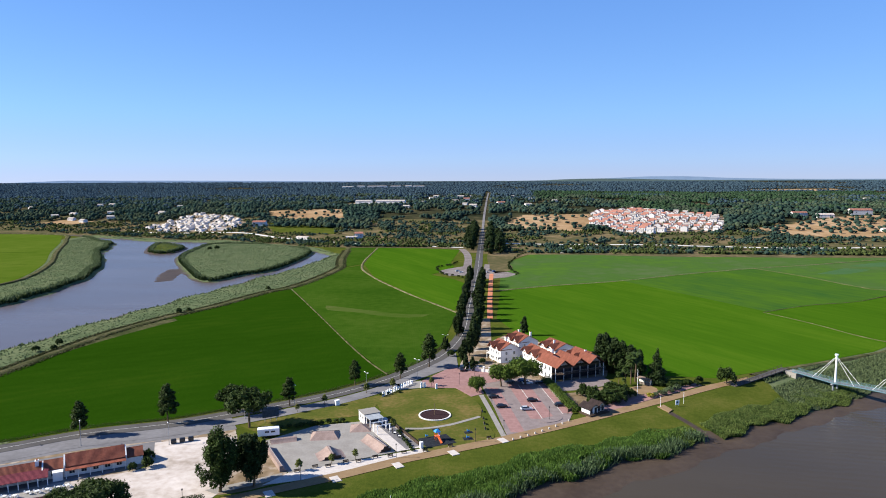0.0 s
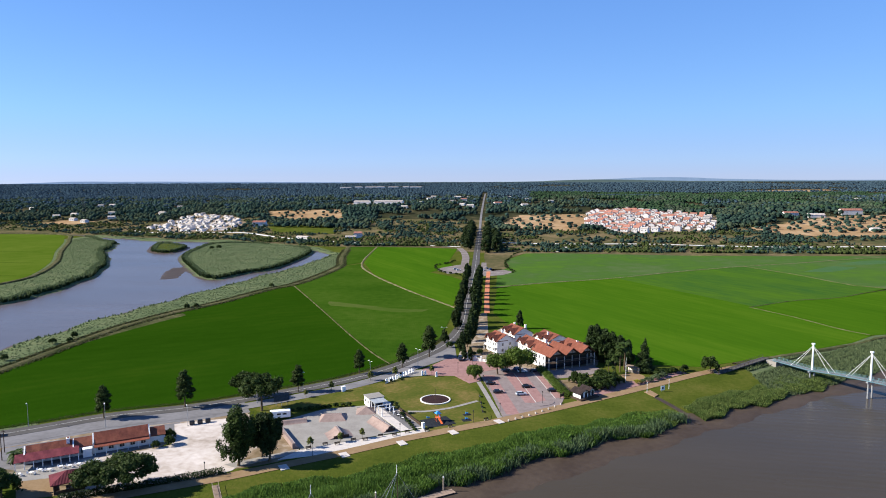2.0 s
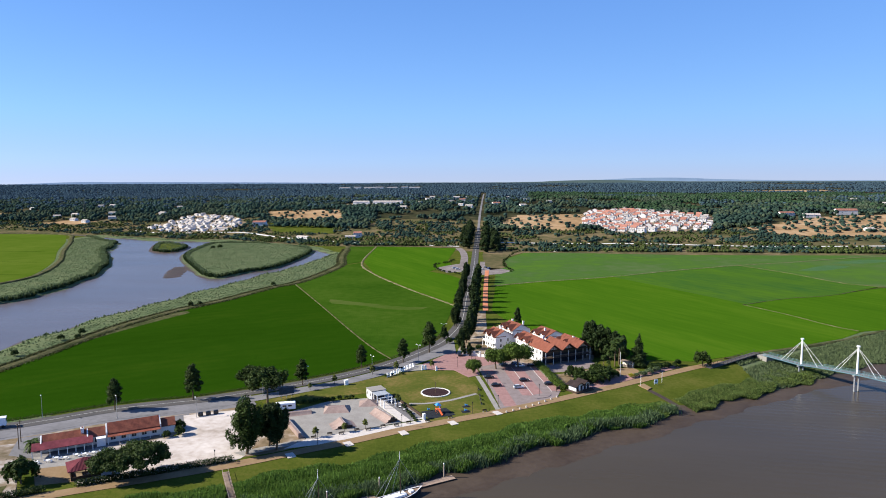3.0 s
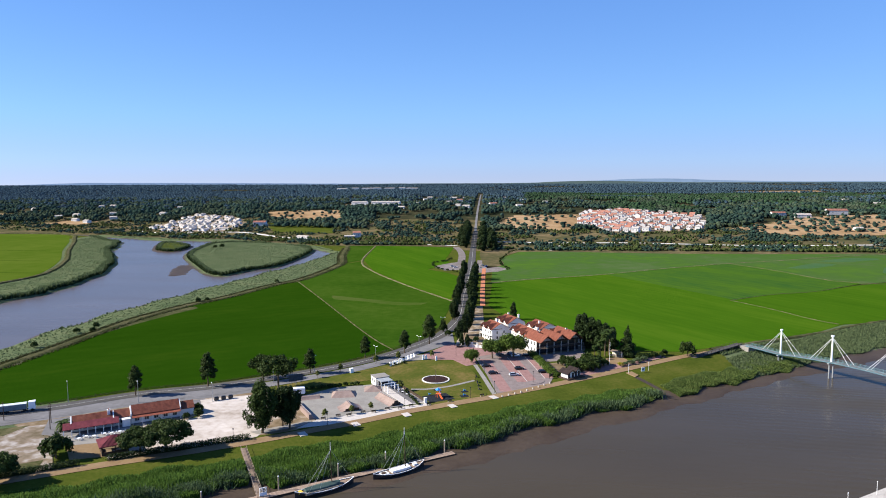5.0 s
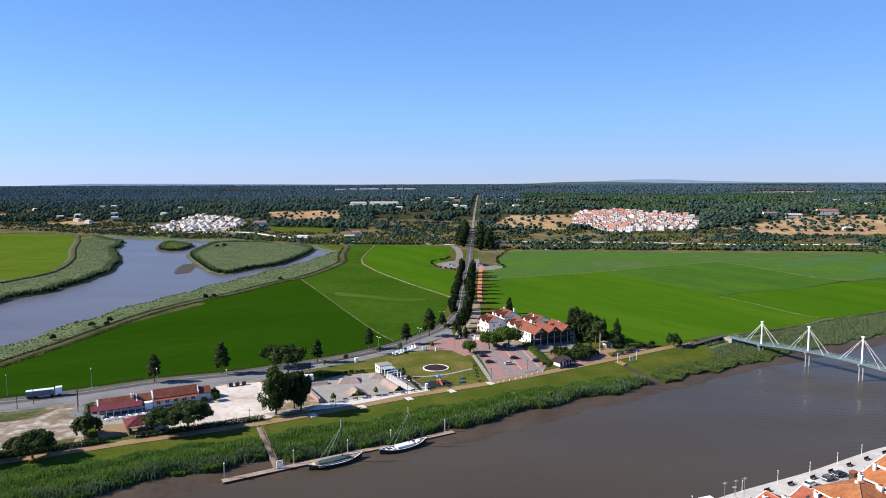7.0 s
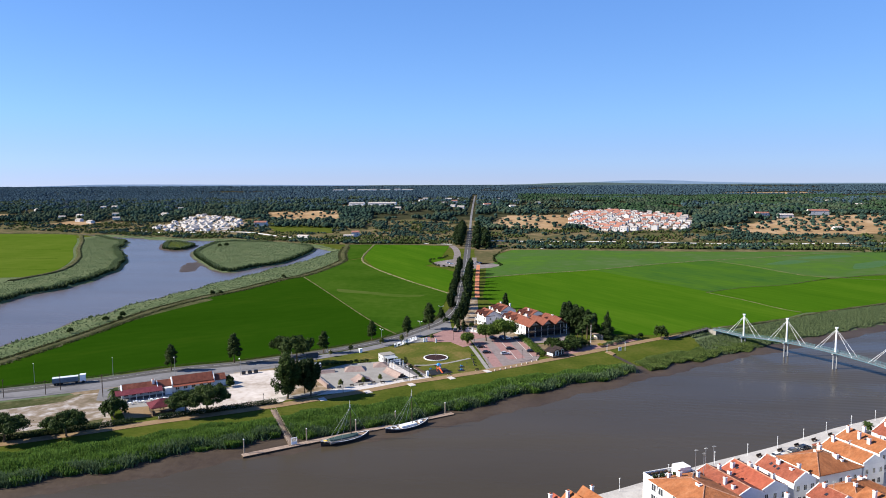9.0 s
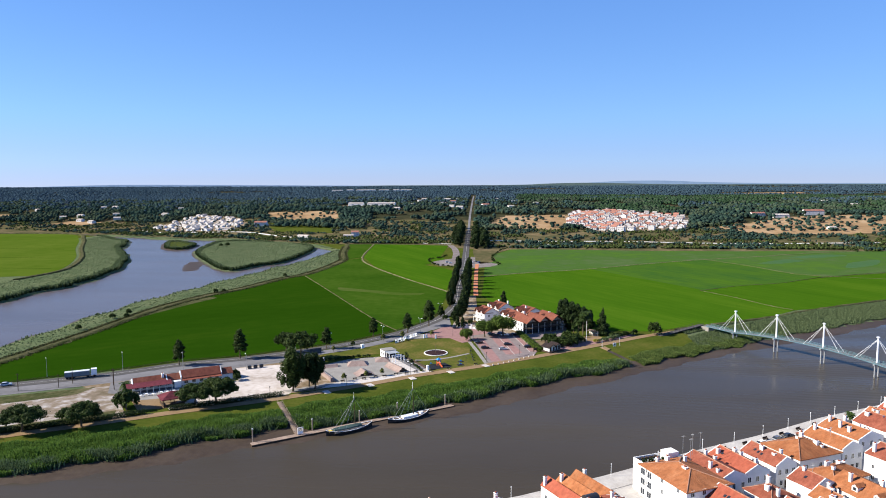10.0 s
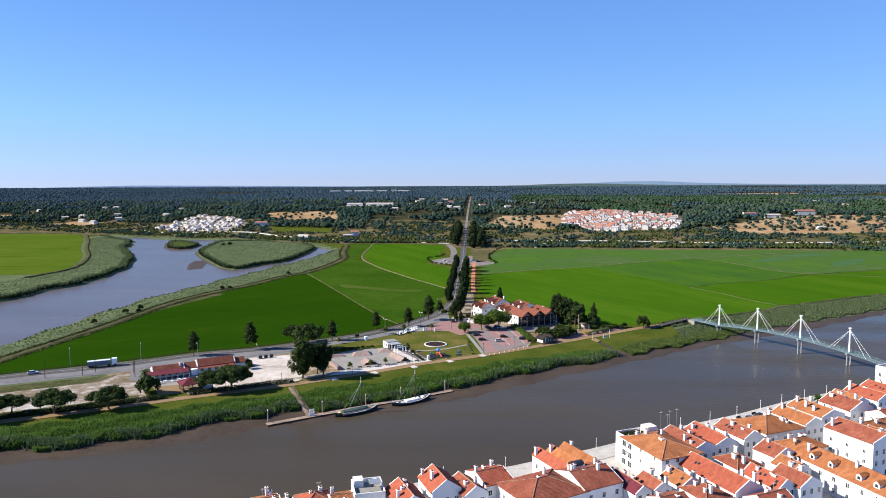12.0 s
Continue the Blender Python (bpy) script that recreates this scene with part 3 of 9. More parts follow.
M["reed_light"] = leafy("light_reeds", (0.062, 0.100, 0.026), (0.118, 0.150, 0.045), 0.9, 0.3, 0.3)
M["reed_pale"] = leafy("reed_tops", (0.052, 0.088, 0.036), (0.100, 0.140, 0.070), 0.9, 0.3, 0.3)
M["marsh_blades"] = leafy("marsh_blades", (0.0791, 0.1093, 0.049), (0.1093, 0.1393, 0.0678), 0.9, 0.18, 0.3)


def quads(name, v, material, parent=None, label=""):
    """Loose four-cornered leaves; v is (n, 4, 3)."""
    n = len(v)
    me = bpy.data.meshes.new(name)
    me.vertices.add(4 * n)
    me.loops.add(4 * n)
    me.polygons.add(n)
    me.vertices.foreach_set("co", np.ascontiguousarray(v, np.float32).ravel())
    me.loops.foreach_set("vertex_index", np.arange(4 * n, dtype=np.int32))
    me.polygons.foreach_set("loop_start", np.arange(0, 4 * n, 4, dtype=np.int32))
    me.polygons.foreach_set("loop_total", np.full(n, 4, np.int32))
    me.update(calc_edges=True)
    me.validate()
    return link_mesh(name, me, material, parent, label)


def leaves_in(lobes, count, size, rng, hollow=0.55):
    """Leaf clumps spread through the outer part of some ellipsoids."""
    lobes = np.array(lobes, float)
    wt = lobes[:, 3] * lobes[:, 4] + lobes[:, 3] * lobes[:, 5]
    k = rng.choice(len(lobes), count, p=wt / wt.sum())
    d = rng.normal(size=(count, 3))
    d /= np.linalg.norm(d, axis=1)[:, None]
    r = hollow + (1 - hollow) * rng.uniform(0, 1, count) ** 0.6
    r *= 1 + 0.2 * rng.normal(size=count) * (rng.uniform(size=count) < 0.6)
    c = lobes[k, :3] + d * r[:, None] * lobes[k, 3:]
    nrm = d + 0.7 * rng.normal(size=(count, 3))
    nrm[:, 2] += 0.35
    nrm /= np.linalg.norm(nrm, axis=1)[:, None]
    a = np.cross(nrm, rng.normal(size=(count, 3)))
    a /= np.linalg.norm(a, axis=1)[:, None]
    b = np.cross(nrm, a)
    s = (size * rng.uniform(0.55, 1.35, count))[:, None]
    return np.stack([c - a * s, c - b * s * 0.62, c + a * s, c + b * s * 0.62], 1)


def trunk_and_limbs(h, r, crown_at, lobes, rng, forks=5):
    bm = bmesh.new()
    p, q = Vector((0, 0, -0.15)), Vector((rng.normal() * 0.12, rng.normal() * 0.12, crown_at))
    rod(bm, p, q, r * 1.25, r, n=8)
    top = Vector((q.x + rng.normal() * 0.3, q.y + rng.normal() * 0.3, h * 0.82))
    rod(bm, q, top, r * 0.95, r * 0.25, n=7)
    for i in range(forks):
        lb = lobes[i % len(lobes)]
        s = q.lerp(top, 0.05 + 0.55 * i / max(1, forks))
        e = Vector((lb[0] * 0.9, lb[1] * 0.9, max(lb[2], s.z + 0.4)))
        mid = s.lerp(e, 0.5) + Vector((0, 0, -0.08 * h * 0.3))
        rod(bm, s, mid, r * 0.5, r * 0.34, n=6)
        rod(bm, mid, e, r * 0.34, r * 0.1, n=5)
    return bm


def make_tree(name, label, h, radius, crown_at, shape, leaf, count, size, seed, trunk=0.22, group="", category="tree"):
    rng = np.random.RandomState(seed)
    lobes = []
    hc = h - crown_at
    if shape == "oval":
        for i in range(18):
            f = i / 17
            w = radius * (0.25 + 0.75 * math.sin(math.pi * (0.12 + 0.8 * f))) * rng.uniform(0.3, 0.5)
            a = i * 2.4
            off = radius * 0.6 * (1 - f * 0.75) * rng.uniform(0.6, 1.1)
            lobes.append((math.cos(a) * off, math.sin(a) * off, crown_at + hc * (0.08 + 0.86 * f), w, w, hc * rng.uniform(0.07, 0.12)))
    elif shape == "broad":
        for i in range(30):
            a, rr = i * 2.4 + rng.uniform(-0.3, 0.3), radius * 0.8 * math.sqrt((i + 0.3) / 30)
            w = radius * rng.uniform(0.15, 0.30)
            lobes.append((math.cos(a) * rr, math.sin(a) * rr, crown_at + hc * (0.68 - 0.42 * (rr / radius) ** 2 + rng.uniform(-0.16, 0.14)), w, w, hc * rng.uniform(0.12, 0.24)))
    elif shape == "umbrella":
        for i in range(12):
            a, rr = i * 2.4, radius * 0.72 * math.sqrt((i + 0.3) / 12)
            lobes.append((math.cos(a) * rr, math.sin(a) * rr, h - hc * 0.42 + rng.uniform(-0.1, 0.1) * hc, radius * 0.33, radius * 0.33, hc * 0.34))
    elif shape == "conifer":
        for i in range(10):
            f = i / 9
            w = radius * (1.02 - 0.88 * f)
            a = i * 2.2
            lobes.append((math.cos(a) * w * 0.25, math.sin(a) * w * 0.25, crown_at + hc * (0.06 + 0.88 * f), w * 0.85, w * 0.85, hc * 0.11))
    elif shape == "plume":
        for i in range(7):
            lobes.append((0, 0, crown_at + hc * (0.16 + 0.11 * i), radius * (0.5 - 0.045 * i), radius * (0.5 - 0.045 * i), hc * 0.1))
        for i in range(54):
            f = (i / 53) ** 0.85
            a = i * 2.4 + rng.uniform(-0.4, 0.4)
            off = radius * (0.2 + 0.78 * math.sin(math.pi * min(0.97, 0.13 + 0.83 * f))) * (0.3 + 0.7 * ((i * 7) % 5) / 4)
            w = radius * rng.uniform(0.15, 0.25)
            lobes.append((math.cos(a) * off, math.sin(a) * off, crown_at + hc * (0.1 + 0.78 * f), w, w, hc * rng.uniform(0.09, 0.17)))
    elif shape == "tall":
        for i in range(24):
            f = (i % 8) / 7 + rng.uniform(-0.05, 0.05)
            a = i * 2.4 + rng.uniform(-0.4, 0.4)
            off = radius * (0.72 * math.sin(math.pi * min(0.95, max(0.08, 0.28 + 0.62 * f)))) * rng.uniform(0.5, 1.0)
            w = radius * rng.uniform(0.2, 0.36)
            lobes.append((math.cos(a) * off, math.sin(a) * off, crown_at + hc * (0.08 + 0.8 * f), w, w, hc * rng.uniform(0.09, 0.16)))
    base = thing(name, 0, 0, 0, 0, label, category, group)
    part("trunk", trunk_and_limbs(h, trunk, crown_at, lobes, rng), M["bark"], base)
    quads("crown", leaves_in(lobes, count, size, rng), leaf, base)
    return base


def stand(proto, spots, seed=1):
    """Sets a tree at its first spot and copies at the others: x, y, scale."""
    rng = random.Random(seed)
    for n, (x, y, s) in enumerate(spots):
        z = float(ground_z(x, y)) + (0.05 if y > 0 else 0)
        m = pose(x, y, z, 0, 0, rng.uniform(0, 360)) @ Matrix.Diagonal((s * rng.uniform(0.93, 1.07), s * rng.uniform(0.93, 1.07), s, 1))
        if n == 0:
            proto.matrix_basis = m
        else:
            proto_scale = proto.scale.copy()
            proto.scale = (1, 1, 1)
            copy_thing(proto, m)
            proto.scale = proto_scale


def make_palm(name, label, h, seed, fronds=44, reach=3.2):
    rng = random.Random(seed)
    base = thing(name, 0, 0, 0, 0, label, "palm")
    bm = bmesh.new()
    p = Vector((0, 0, -0.1))
    for i in range(6):
        q = Vector((0.12 * math.sin(i * 0.5), 0.1 * math.cos(i * 0.7) - 0.1, h * (i + 1) / 6))
        rod(bm, p, q, 0.26 - 0.01 * i, 0.24 - 0.01 * i, n=8)
        p = q
    part("trunk", bm, M["bark"], base)
    vs = []
    for i in range(fronds):
        a, lift = i * 2.4, rng.uniform(-0.3, 1.1)
        pts = []
        for k in range(7):
            s = k / 6 * reach
            pts.append(Vector((math.cos(a) * s, math.sin(a) * s, p.z + lift * s - 0.30 * s * s)))
        side = Vector((-math.sin(a), math.cos(a), 0))
        for k in range(6):
            w0, w1 = (0.5 * math.sin(math.pi * min(1, (k + 0.4) / 6.4))) , (0.5 * math.sin(math.pi * min(1, (k + 1.4) / 6.6)))
            for sg in (1, -1):
                drop = Vector((0, 0, -0.25))
                vs.append([pts[k], pts[k + 1], pts[k + 1] + sg * side * w1 + drop * w1, pts[k] + sg * side * w0 + drop * w0])
    quads("crown", np.array([[tuple(c) for c in q] for q in vs]), M["leaf_mid"], base)
    return base


# ---- paved and planted ground near the river ----
xs = np.arange(-232, 108, 6.0)
PROM = [(float(x), float(prom_y(x))) for x in xs]
ribbon("pavement", PROM, 4.8, 0.14, M["sand"], "sandy riverside promenade", "promenade", step=3, rough=0.04)
M["waste"] = surface("waste_gravel", ((0.0731, 0.0609, 0.0315), (0.1806, 0.1436, 0.1080), (0.4042, 0.3828, 0.3690)), 0.05, 0.95, 0.02, 5, where="World")
sheet("gravel_yard", [(-118, 206), (-98, 214), (-90, 207), (-82, 182), (-82, 170), (-91, 163.5), (-101, 158.5), (-121, 147.5), (-124, 152), (-122, 165), (-128, 174), (-119, 181), (-110, 188)], 0.09, M["gravel"], "bright white gravel parking yard", "gravel yard", smooth_step=5)
sheet("gravel_yard", [(-160, 176), (-149, 170), (-141, 150), (-133, 139), (-158, 124), (-190, 107), (-214, 100), (-204, 146), (-178, 166)], 0.06, M["waste"], "dry stony waste ground with pale gravel patches", "waste ground", smooth_step=8)
sheet("yard", [(-172, 174), (-148, 203), (-98, 224), (-92, 212), (-112, 188), (-119, 166), (-123, 150), (-150, 163)], 0.05, M["gravel_dry"], "dusty ground round the low restaurant", "yard")
ribbon("pavement", [(-222, 154.5), (-172, 182.5), (-143, 203), (-117, 215.5), (-99, 226.0)], 13.0, 0.07, M["shoulder"], "dusty pale shoulder between road and yards", "shoulder", step=4)
sheet("verge", [(-166, 174), (-204, 154), (-260, 118), (-262, 106), (-204, 142), (-168, 164)], 0.10, M["dyke"], "dry grassy ditch beside the road", "verge", smooth_step=8)
sheet("patio", [(-147, 165), (-141, 157), (-131, 161), (-128, 166), (-124, 172), (-128, 176)], 0.12, M["concrete"], "pale terrace before the low restaurant", "terrace")
sheet("patio", [(-141, 157), (-131.5, 161), (-123.5, 150), (-133, 146.5)], 0.11, M["sand"], "orange sandy terrace with wooden edge", "terrace")
M["kerb_pale"] = surface("pale_slab", ((0.36, 0.324, 0.297), (0.468, 0.432, 0.396)), 0.8, 0.85, where="World")
sheet("skate_slab", [(-82, 211), (-66, 187), (-37, 205.5), (-54, 231.5), (-69, 226)], 0.16, M["concrete"], "pale concrete slab of the skate park", "skate park")
sheet("pavement", [(-71, 178.5), (-66, 187.5), (-29, 209), (-26, 205.5), (-35.6, 199.2), (-51.7, 187.0)], 0.12, M["kerb_pale"], "pale concrete walk beside the skate park", "pavement")
sheet("pavement", [(-86, 174), (-82, 172), (-67, 183.5), (-68, 187)], 0.11, M["concrete"], "concrete walk under the tall trees", "pavement")
sheet("lawn", [(-50, 246), (-53, 258), (-46, 268), (-38, 272), (-24, 273), (-16, 262), (-11.5, 251), (-11, 240), (-6, 219), (-24.5, 206), (-31, 212), (-39, 227)], 0.10, M["lawn"], "mown park lawn with sun-yellowed patches", "lawn", smooth_step=5)
sheet("verge", [(-96, 224), (-82, 236), (-66, 251), (-52, 262), (-52, 250), (-56, 238), (-70, 232), (-84, 218)], 0.08, M["lawn"], "strip of grass between road and skate park", "verge", smooth_step=5)
sheet("terrace", [(-54.5, 232), (-36.5, 205.8), (-29.5, 210), (-33, 216), (-46, 237)], 0.14, M["kerb_pale"], "paved cafe terrace beside the skate park", "terrace")
sheet("yard", [(-92, 176), (-84, 170.5), (-66, 184), (-81, 209), (-88, 205)], 0.075, M["gravel_dry"], "trodden dirt under the tall poplars", "yard", smooth_step=5)
ribbon("path", [(-37, 226), (-31, 226.5), (-22, 231), (-11.5, 240.5)], 1.6, 0.16, M["concrete"], "narrow pale paving path across the lawn", "path")
M["setts_pink"] = surface("pink_setts", ((0.1987, 0.1126, 0.106), (0.265, 0.159, 0.1457)), 0.5, 0.9, 0.01, 9, where="World")
M["setts_grey"] = surface("grey_setts", ((0.150, 0.122, 0.118), (0.205, 0.170, 0.162)), 0.4, 0.9, 0.01, 9, where="World")
sheet("parking_lot", [(-13, 281), (-6.5, 251), (-1.5, 222.5), (1, 220.5), (12, 229.5), (20.5, 238), (22.5, 247), (14, 287), (4, 291)], 0.10, M["setts_grey"], "grey sett parking lot with pink bays", "parking lot")


def bay(s0, s1, y0, y1):
    k = -0.205
    return [(s0 + k * (y0 - 220), y0), (s1 + k * (y0 - 220), y0), (s1 + k * (y1 - 220), y1), (s0 + k * (y1 - 220), y1)]


sheet("parking_bay", bay(1.0, 6.0, 226, 276), 0.118, M["setts_pink"], "pink sett row of parking bays", "parking bay")
sheet("parking_bay", bay(11.0, 15.2, 240, 281), 0.118, M["setts_pink"], "pink sett row of parking bays", "parking bay")
sheet("parking_bay", bay(15.6, 20.0, 240, 281), 0.118, M["setts_pink"], "pink sett row of parking bays", "parking bay")
sheet("parking_bay", bay(24.5, 28.3, 247, 286), 0.118, M["setts_pink"], "pink sett row of parking bays", "parking bay")
sheet("road_line", bay(15.25, 15.5, 239, 281), 0.124, M["kerb_pale"], "pale kerb line between parking rows", "road marking")
sheet("road_line", bay(24.2, 24.45, 246, 286), 0.124, M["kerb_pale"], "pale line beside parking bays", "road marking")
sheet("traffic_island", [tuple(p) for p in bow([(12.5, 236), (17, 238.5), (18.4, 242), (16.5, 243.5), (12, 241), (9.6, 238), (12.5, 236)], 1.5)[:-1]], 0.24, M["setts_grey"], "raised kerbed island in the parking lot", "traffic island")
sheet("plaza", [(-13.5, 280), (-11, 268), (-16, 263.5), (-23, 274), (-36, 274), (-39, 282), (-28, 305), (-22, 306), (-12, 300), (-6, 293), (3, 291)], 0.12, M["setts_pink"], "pink sett forecourt before the hotel", "plaza")
sheet("pavement", [(-39, 283), (-49, 277), (-46, 270), (-38, 273), (-35, 276)], 0.13, M["concrete"], "pale pavement corner by the crossing", "pavement")
ribbon("pavement", [(-12.2, 266), (-8.6, 250), (-5.6, 236), (-2.4, 221)], 1.9, 0.115, M["concrete"], "narrow pavement between lawn and parking", "pavement")
sheet("yard", [(-24, 306), (-4, 292), (13, 288), (19, 283), (42, 297), (46, 318), (28, 342), (12, 362), (-4, 372), (-14, 350)], 0.06, M["gravel_dry"], "dusty yard round the hotel houses", "yard")
sheet("forecourt", [(-24, 306), (-12, 301), (-3, 312), (-10, 345), (-13, 418), (-17, 418), (-23, 345)], 0.09, M["gravel_dry"], "dusty forecourt beside the houses", "forecourt")
sheet("terrace", [(16.5, 285), (19.5, 273.5), (28, 276), (38, 282), (44, 286), (40, 297)], 0.08, M["setts_grey"], "grey paved terrace before the gabled hall", "terrace")
sheet("apron", [(-163, 180), (-117, 208), (-110, 199), (-121, 180), (-128, 176), (-147, 164.5), (-156, 166)], 0.085, M["shoulder"], "worn paved apron behind the low restaurant", "apron")
sheet("path", [(44, 268), (50, 266), (60, 276), (58, 285), (49, 281)], 0.09, M["sand"], "sandy garden path by the flagpole", "path", smooth_step=4)
sheet("verge", [(-137, 136), (-150, 128), (-176, 114.5), (-215, 94), (-222, 100), (-190, 118), (-160, 133), (-141, 146)], 0.085, M["dyke"], "dry brown grass beside the promenade", "verge")
sheet("flower_bed", [(20.5, 270), (23.5, 257.5), (28, 256), (38, 261), (46, 270), (47, 281), (43, 284), (36, 279), (28, 273.5)], 0.13, M["gravel_dry"], "bare planted bed", "flower bed", smooth_step=4)
sheet("pavement", [(26, 242), (45, 258), (62, 272), (80, 287), (78, 290), (58, 276), (40, 262), (33, 254)], 0.10, M["setts_pink"], "pink sett strip beside the promenade", "pavement")
sheet("slipway", [(55.5, 257.5), (58.5, 260), (60.5, 254.5), (58.5, 251.5)], 0.15, M["sand"], "top of the concrete slipway", "slipway")
ribbon("slipway", [(59, 252), (63, 244), (67, 235), (70, 228)], 2.4, 0.12, M["mud"], "concrete slipway running down into the mud", "slipway", step=2)
RED = [(-17.5, 620), (-16.6, 560), (-15.8, 520), (-14.6, 466), (-13, 418)]
ribbon("cycle_path", RED, 3.6, 0.20, M["redpath"], "straight red cycle path beside the avenue", "cycle path", step=4)
sheet("lay_by", [(-67, 638), (-60, 652), (-52, 664), (-46, 672), (-38, 670), (-37, 606), (-46, 608), (-54.5, 602.5), (-67, 628)], 0.14, M["stony"], "dusty lay-by at the end of the avenue", "lay-by")
ribbon("lay_by_road", [(-38, 622), (-42, 655), (-43.8, 690), (-46, 736), (-51.5, 790), (-60, 838)], 8.0, 0.15, M["stony"], "pale dirt road looping beside the avenue", "dirt road", step=4)
sheet("waste_ground", [(-20, 640), (-8, 636), (-2, 640), (2, 662), (-1, 714), (12, 760), (21, 786), (22, 802), (-24, 802)], 0.13, M["scrub"], "rough dry ground with bushes beside the avenue", "waste ground", smooth_step=8)
sheet("pavement", [(-46, 292), (-39, 309), (-32, 332), (-27.5, 331), (-24.5, 306), (-31, 300), (-41, 284)], 0.11, M["shoulder"], "worn pavement beside the road bend", "pavement")
sheet("lay_by", [(-25, 588), (-15.9, 590), (-3.5, 598), (6.7, 620), (-3.8, 634), (-14, 624), (-20, 642), (-21.5, 690), (-26.5, 690), (-25.5, 640)], 0.14, M["stony"], "pale stony lay-by beside the cycle path", "lay-by")
ribbon("track", [(-56, 838), (-113, 851), (-170, 855), (-207, 852)], 3.5, 0.14, M["bund"], "dry earth track along the field end", "track")

# pale slabs across the promenade and a crossing at the roadside
for x_, y_ in ((-67.2, 173.5), (-51.2, 184.3), (-34.6, 195.5), (-18.5, 206.5), (-2.9, 218.3)):
    c_, s_ = math.cos(radians(35)), math.sin(radians(35))
    sheet("paving_slab", [(x_ + a * c_ - b * s_, y_ + a * s_ + b * c_) for a, b in ((-1.3, -1.9), (1.3, -1.9), (1.3, 1.9), (-1.3, 1.9))], 0.19, M["kerb_pale"], "pale concrete slab across the promenade", "slab")
for k in range(6):
    x_, y_ = -165.0 + k * 0.75, 184.5 + k * 0.5
    sheet("road_marking", [(x_, y_), (x_ + 0.4, y_ + 0.26), (x_ - 1.4, y_ + 3.6), (x_ - 1.8, y_ + 3.34)], 0.10, M["paint_white"], "white bars of a pedestrian crossing", "road marking")

# circular bed
tors = bmesh.new()
n, ro, ri = 56, 6.0, 5.45
rings = []
for r, z in ((ro, 0.0), (ro, 0.34), (ri, 0.34), (ri, 0.0)):
    rings.append([tors.verts.new((r * math.cos(k * math.tau / n), r * math.sin(k * math.tau / n), z)) for k in range(n)])
for a in range(4):
    for k in range(n):
        tors.faces.new([rings[a][k], rings[a][(k + 1) % n], rings[(a + 1) % 4][(k + 1) % n], rings[(a + 1) % 4][k]])
bed = thing("circular_bed", -28.2, 240.5, 0.05, 0, "round bed of dark bark mulch with a white kerb", "flower bed")
M["kerb"] = surface("white_kerb", ((0.495, 0.477, 0.45), (0.63, 0.612, 0.576)), 0.8, 0.8)
M["mulch"] = surface("dark_mulch", ((0.022, 0.013, 0.015), (0.045, 0.028, 0.028)), 2.0, 0.95, 0.04, 8)
part("kerb", tors, M["kerb"], bed)
disc = bmesh.new()
prism(disc, [(5.5 * math.cos(k * math.tau / 48), 5.5 * math.sin(k * math.tau / 48)) for k in range(48)], 0, 0.22)
part("mulch", disc, M["mulch"], bed, "dark brown bark mulch")
part("mast", rods(((0, 0, 0.1), (0, 0, 4.6), 0.14, 0.1)), M["bark"], bed, "slim dark wooden mast")

# ---- reeds along the banks ----


def blades(name, x, y, height, width, material, label, seed, lean=0.25):
    """Upright reed blades as loose four-cornered leaves, two to a tuft."""
    rng = np.random.RandomState(seed)
    n = len(x)
    z = ground_z(x, y) - 0.1
    vs = []
    for k in range(2):
        a = rng.uniform(0, math.tau, n)
        h = height * rng.uniform(0.6, 1.25, n)
        w = width * rng.uniform(0.6, 1.3, n)
        s = np.stack([np.cos(a) * w, np.sin(a) * w, 0 * a], 1)
        tip = np.stack([rng.normal(size=n) * lean * h, rng.normal(size=n) * lean * h, h], 1)
        b = np.stack([x, y, z], 1)
        vs.append(np.stack([b - s, b + s, b + tip + s * 0.55, b + tip * 0.96 - s * 0.55], 1))
    ob = quads(name, np.concatenate(vs), material)
    return tagged(ob, label, "reeds", kind="stuff")


rng = np.random.RandomState(7)
N = 120000
x = rng.uniform(-236, 140, N)
share = np.interp(x, [-236, -125, -100, -60, 0, 60, 100, 140], [0.7, 0.7, 0.60, 0.60, 0.55, 0.36, 0.38, 0.5])
lo, hi = mud_y(x) - 1.0 + 2.2 * np.sin(x * 0.23) + 1.4 * np.sin(x * 0.61), mud_y(x) + share * (prom_y(x) - mud_y(x)) + 1.5 * np.sin(x * 0.17) + 1.2 * np.sin(x * 0.43)
y = lo + (hi - lo) * rng.uniform(0, 1, N) ** 1.25
keep = (hi > lo) & ~((np.abs((x + 81.6) * 0.874 + (y - 157.3) * 0.486) < 1.6) & (x < -58)) & (np.abs((x - 59) * 0.9 + (y - 252) * 0.42) > 3.4)
keep &= (y < prom_y(x) - 7) & ~((np.abs(x - 23.5) < 3.0) & (y < mud_y(x) + 8.0))
k = (y - lo) / np.maximum(hi - lo, 1)
tall = (0.5 + 1.75 * np.sin(np.pi * np.clip(0.06 + 0.6 * (1 - k), 0, 1))) * (0.8 + 0.35 * np.sin(x * 0.35) * np.sin(y * 0.41)) * np.interp(x, [20, 70], [1.0, 0.62])
low = x > 57 + rng.normal(0, 6, len(x))
blades("reeds", x[keep & ~low], y[keep & ~low], tall[keep & ~low], 0.14, M["reed"], "dense green river reeds on the muddy bank", 3)
blades("reeds", x[keep & low], y[keep & low], tall[keep & low], 0.13, M["reed_light"], "lighter feathery reeds beside the footbridge", 33, 0.35)
cxs = rng.uniform(-236, 135, 330)
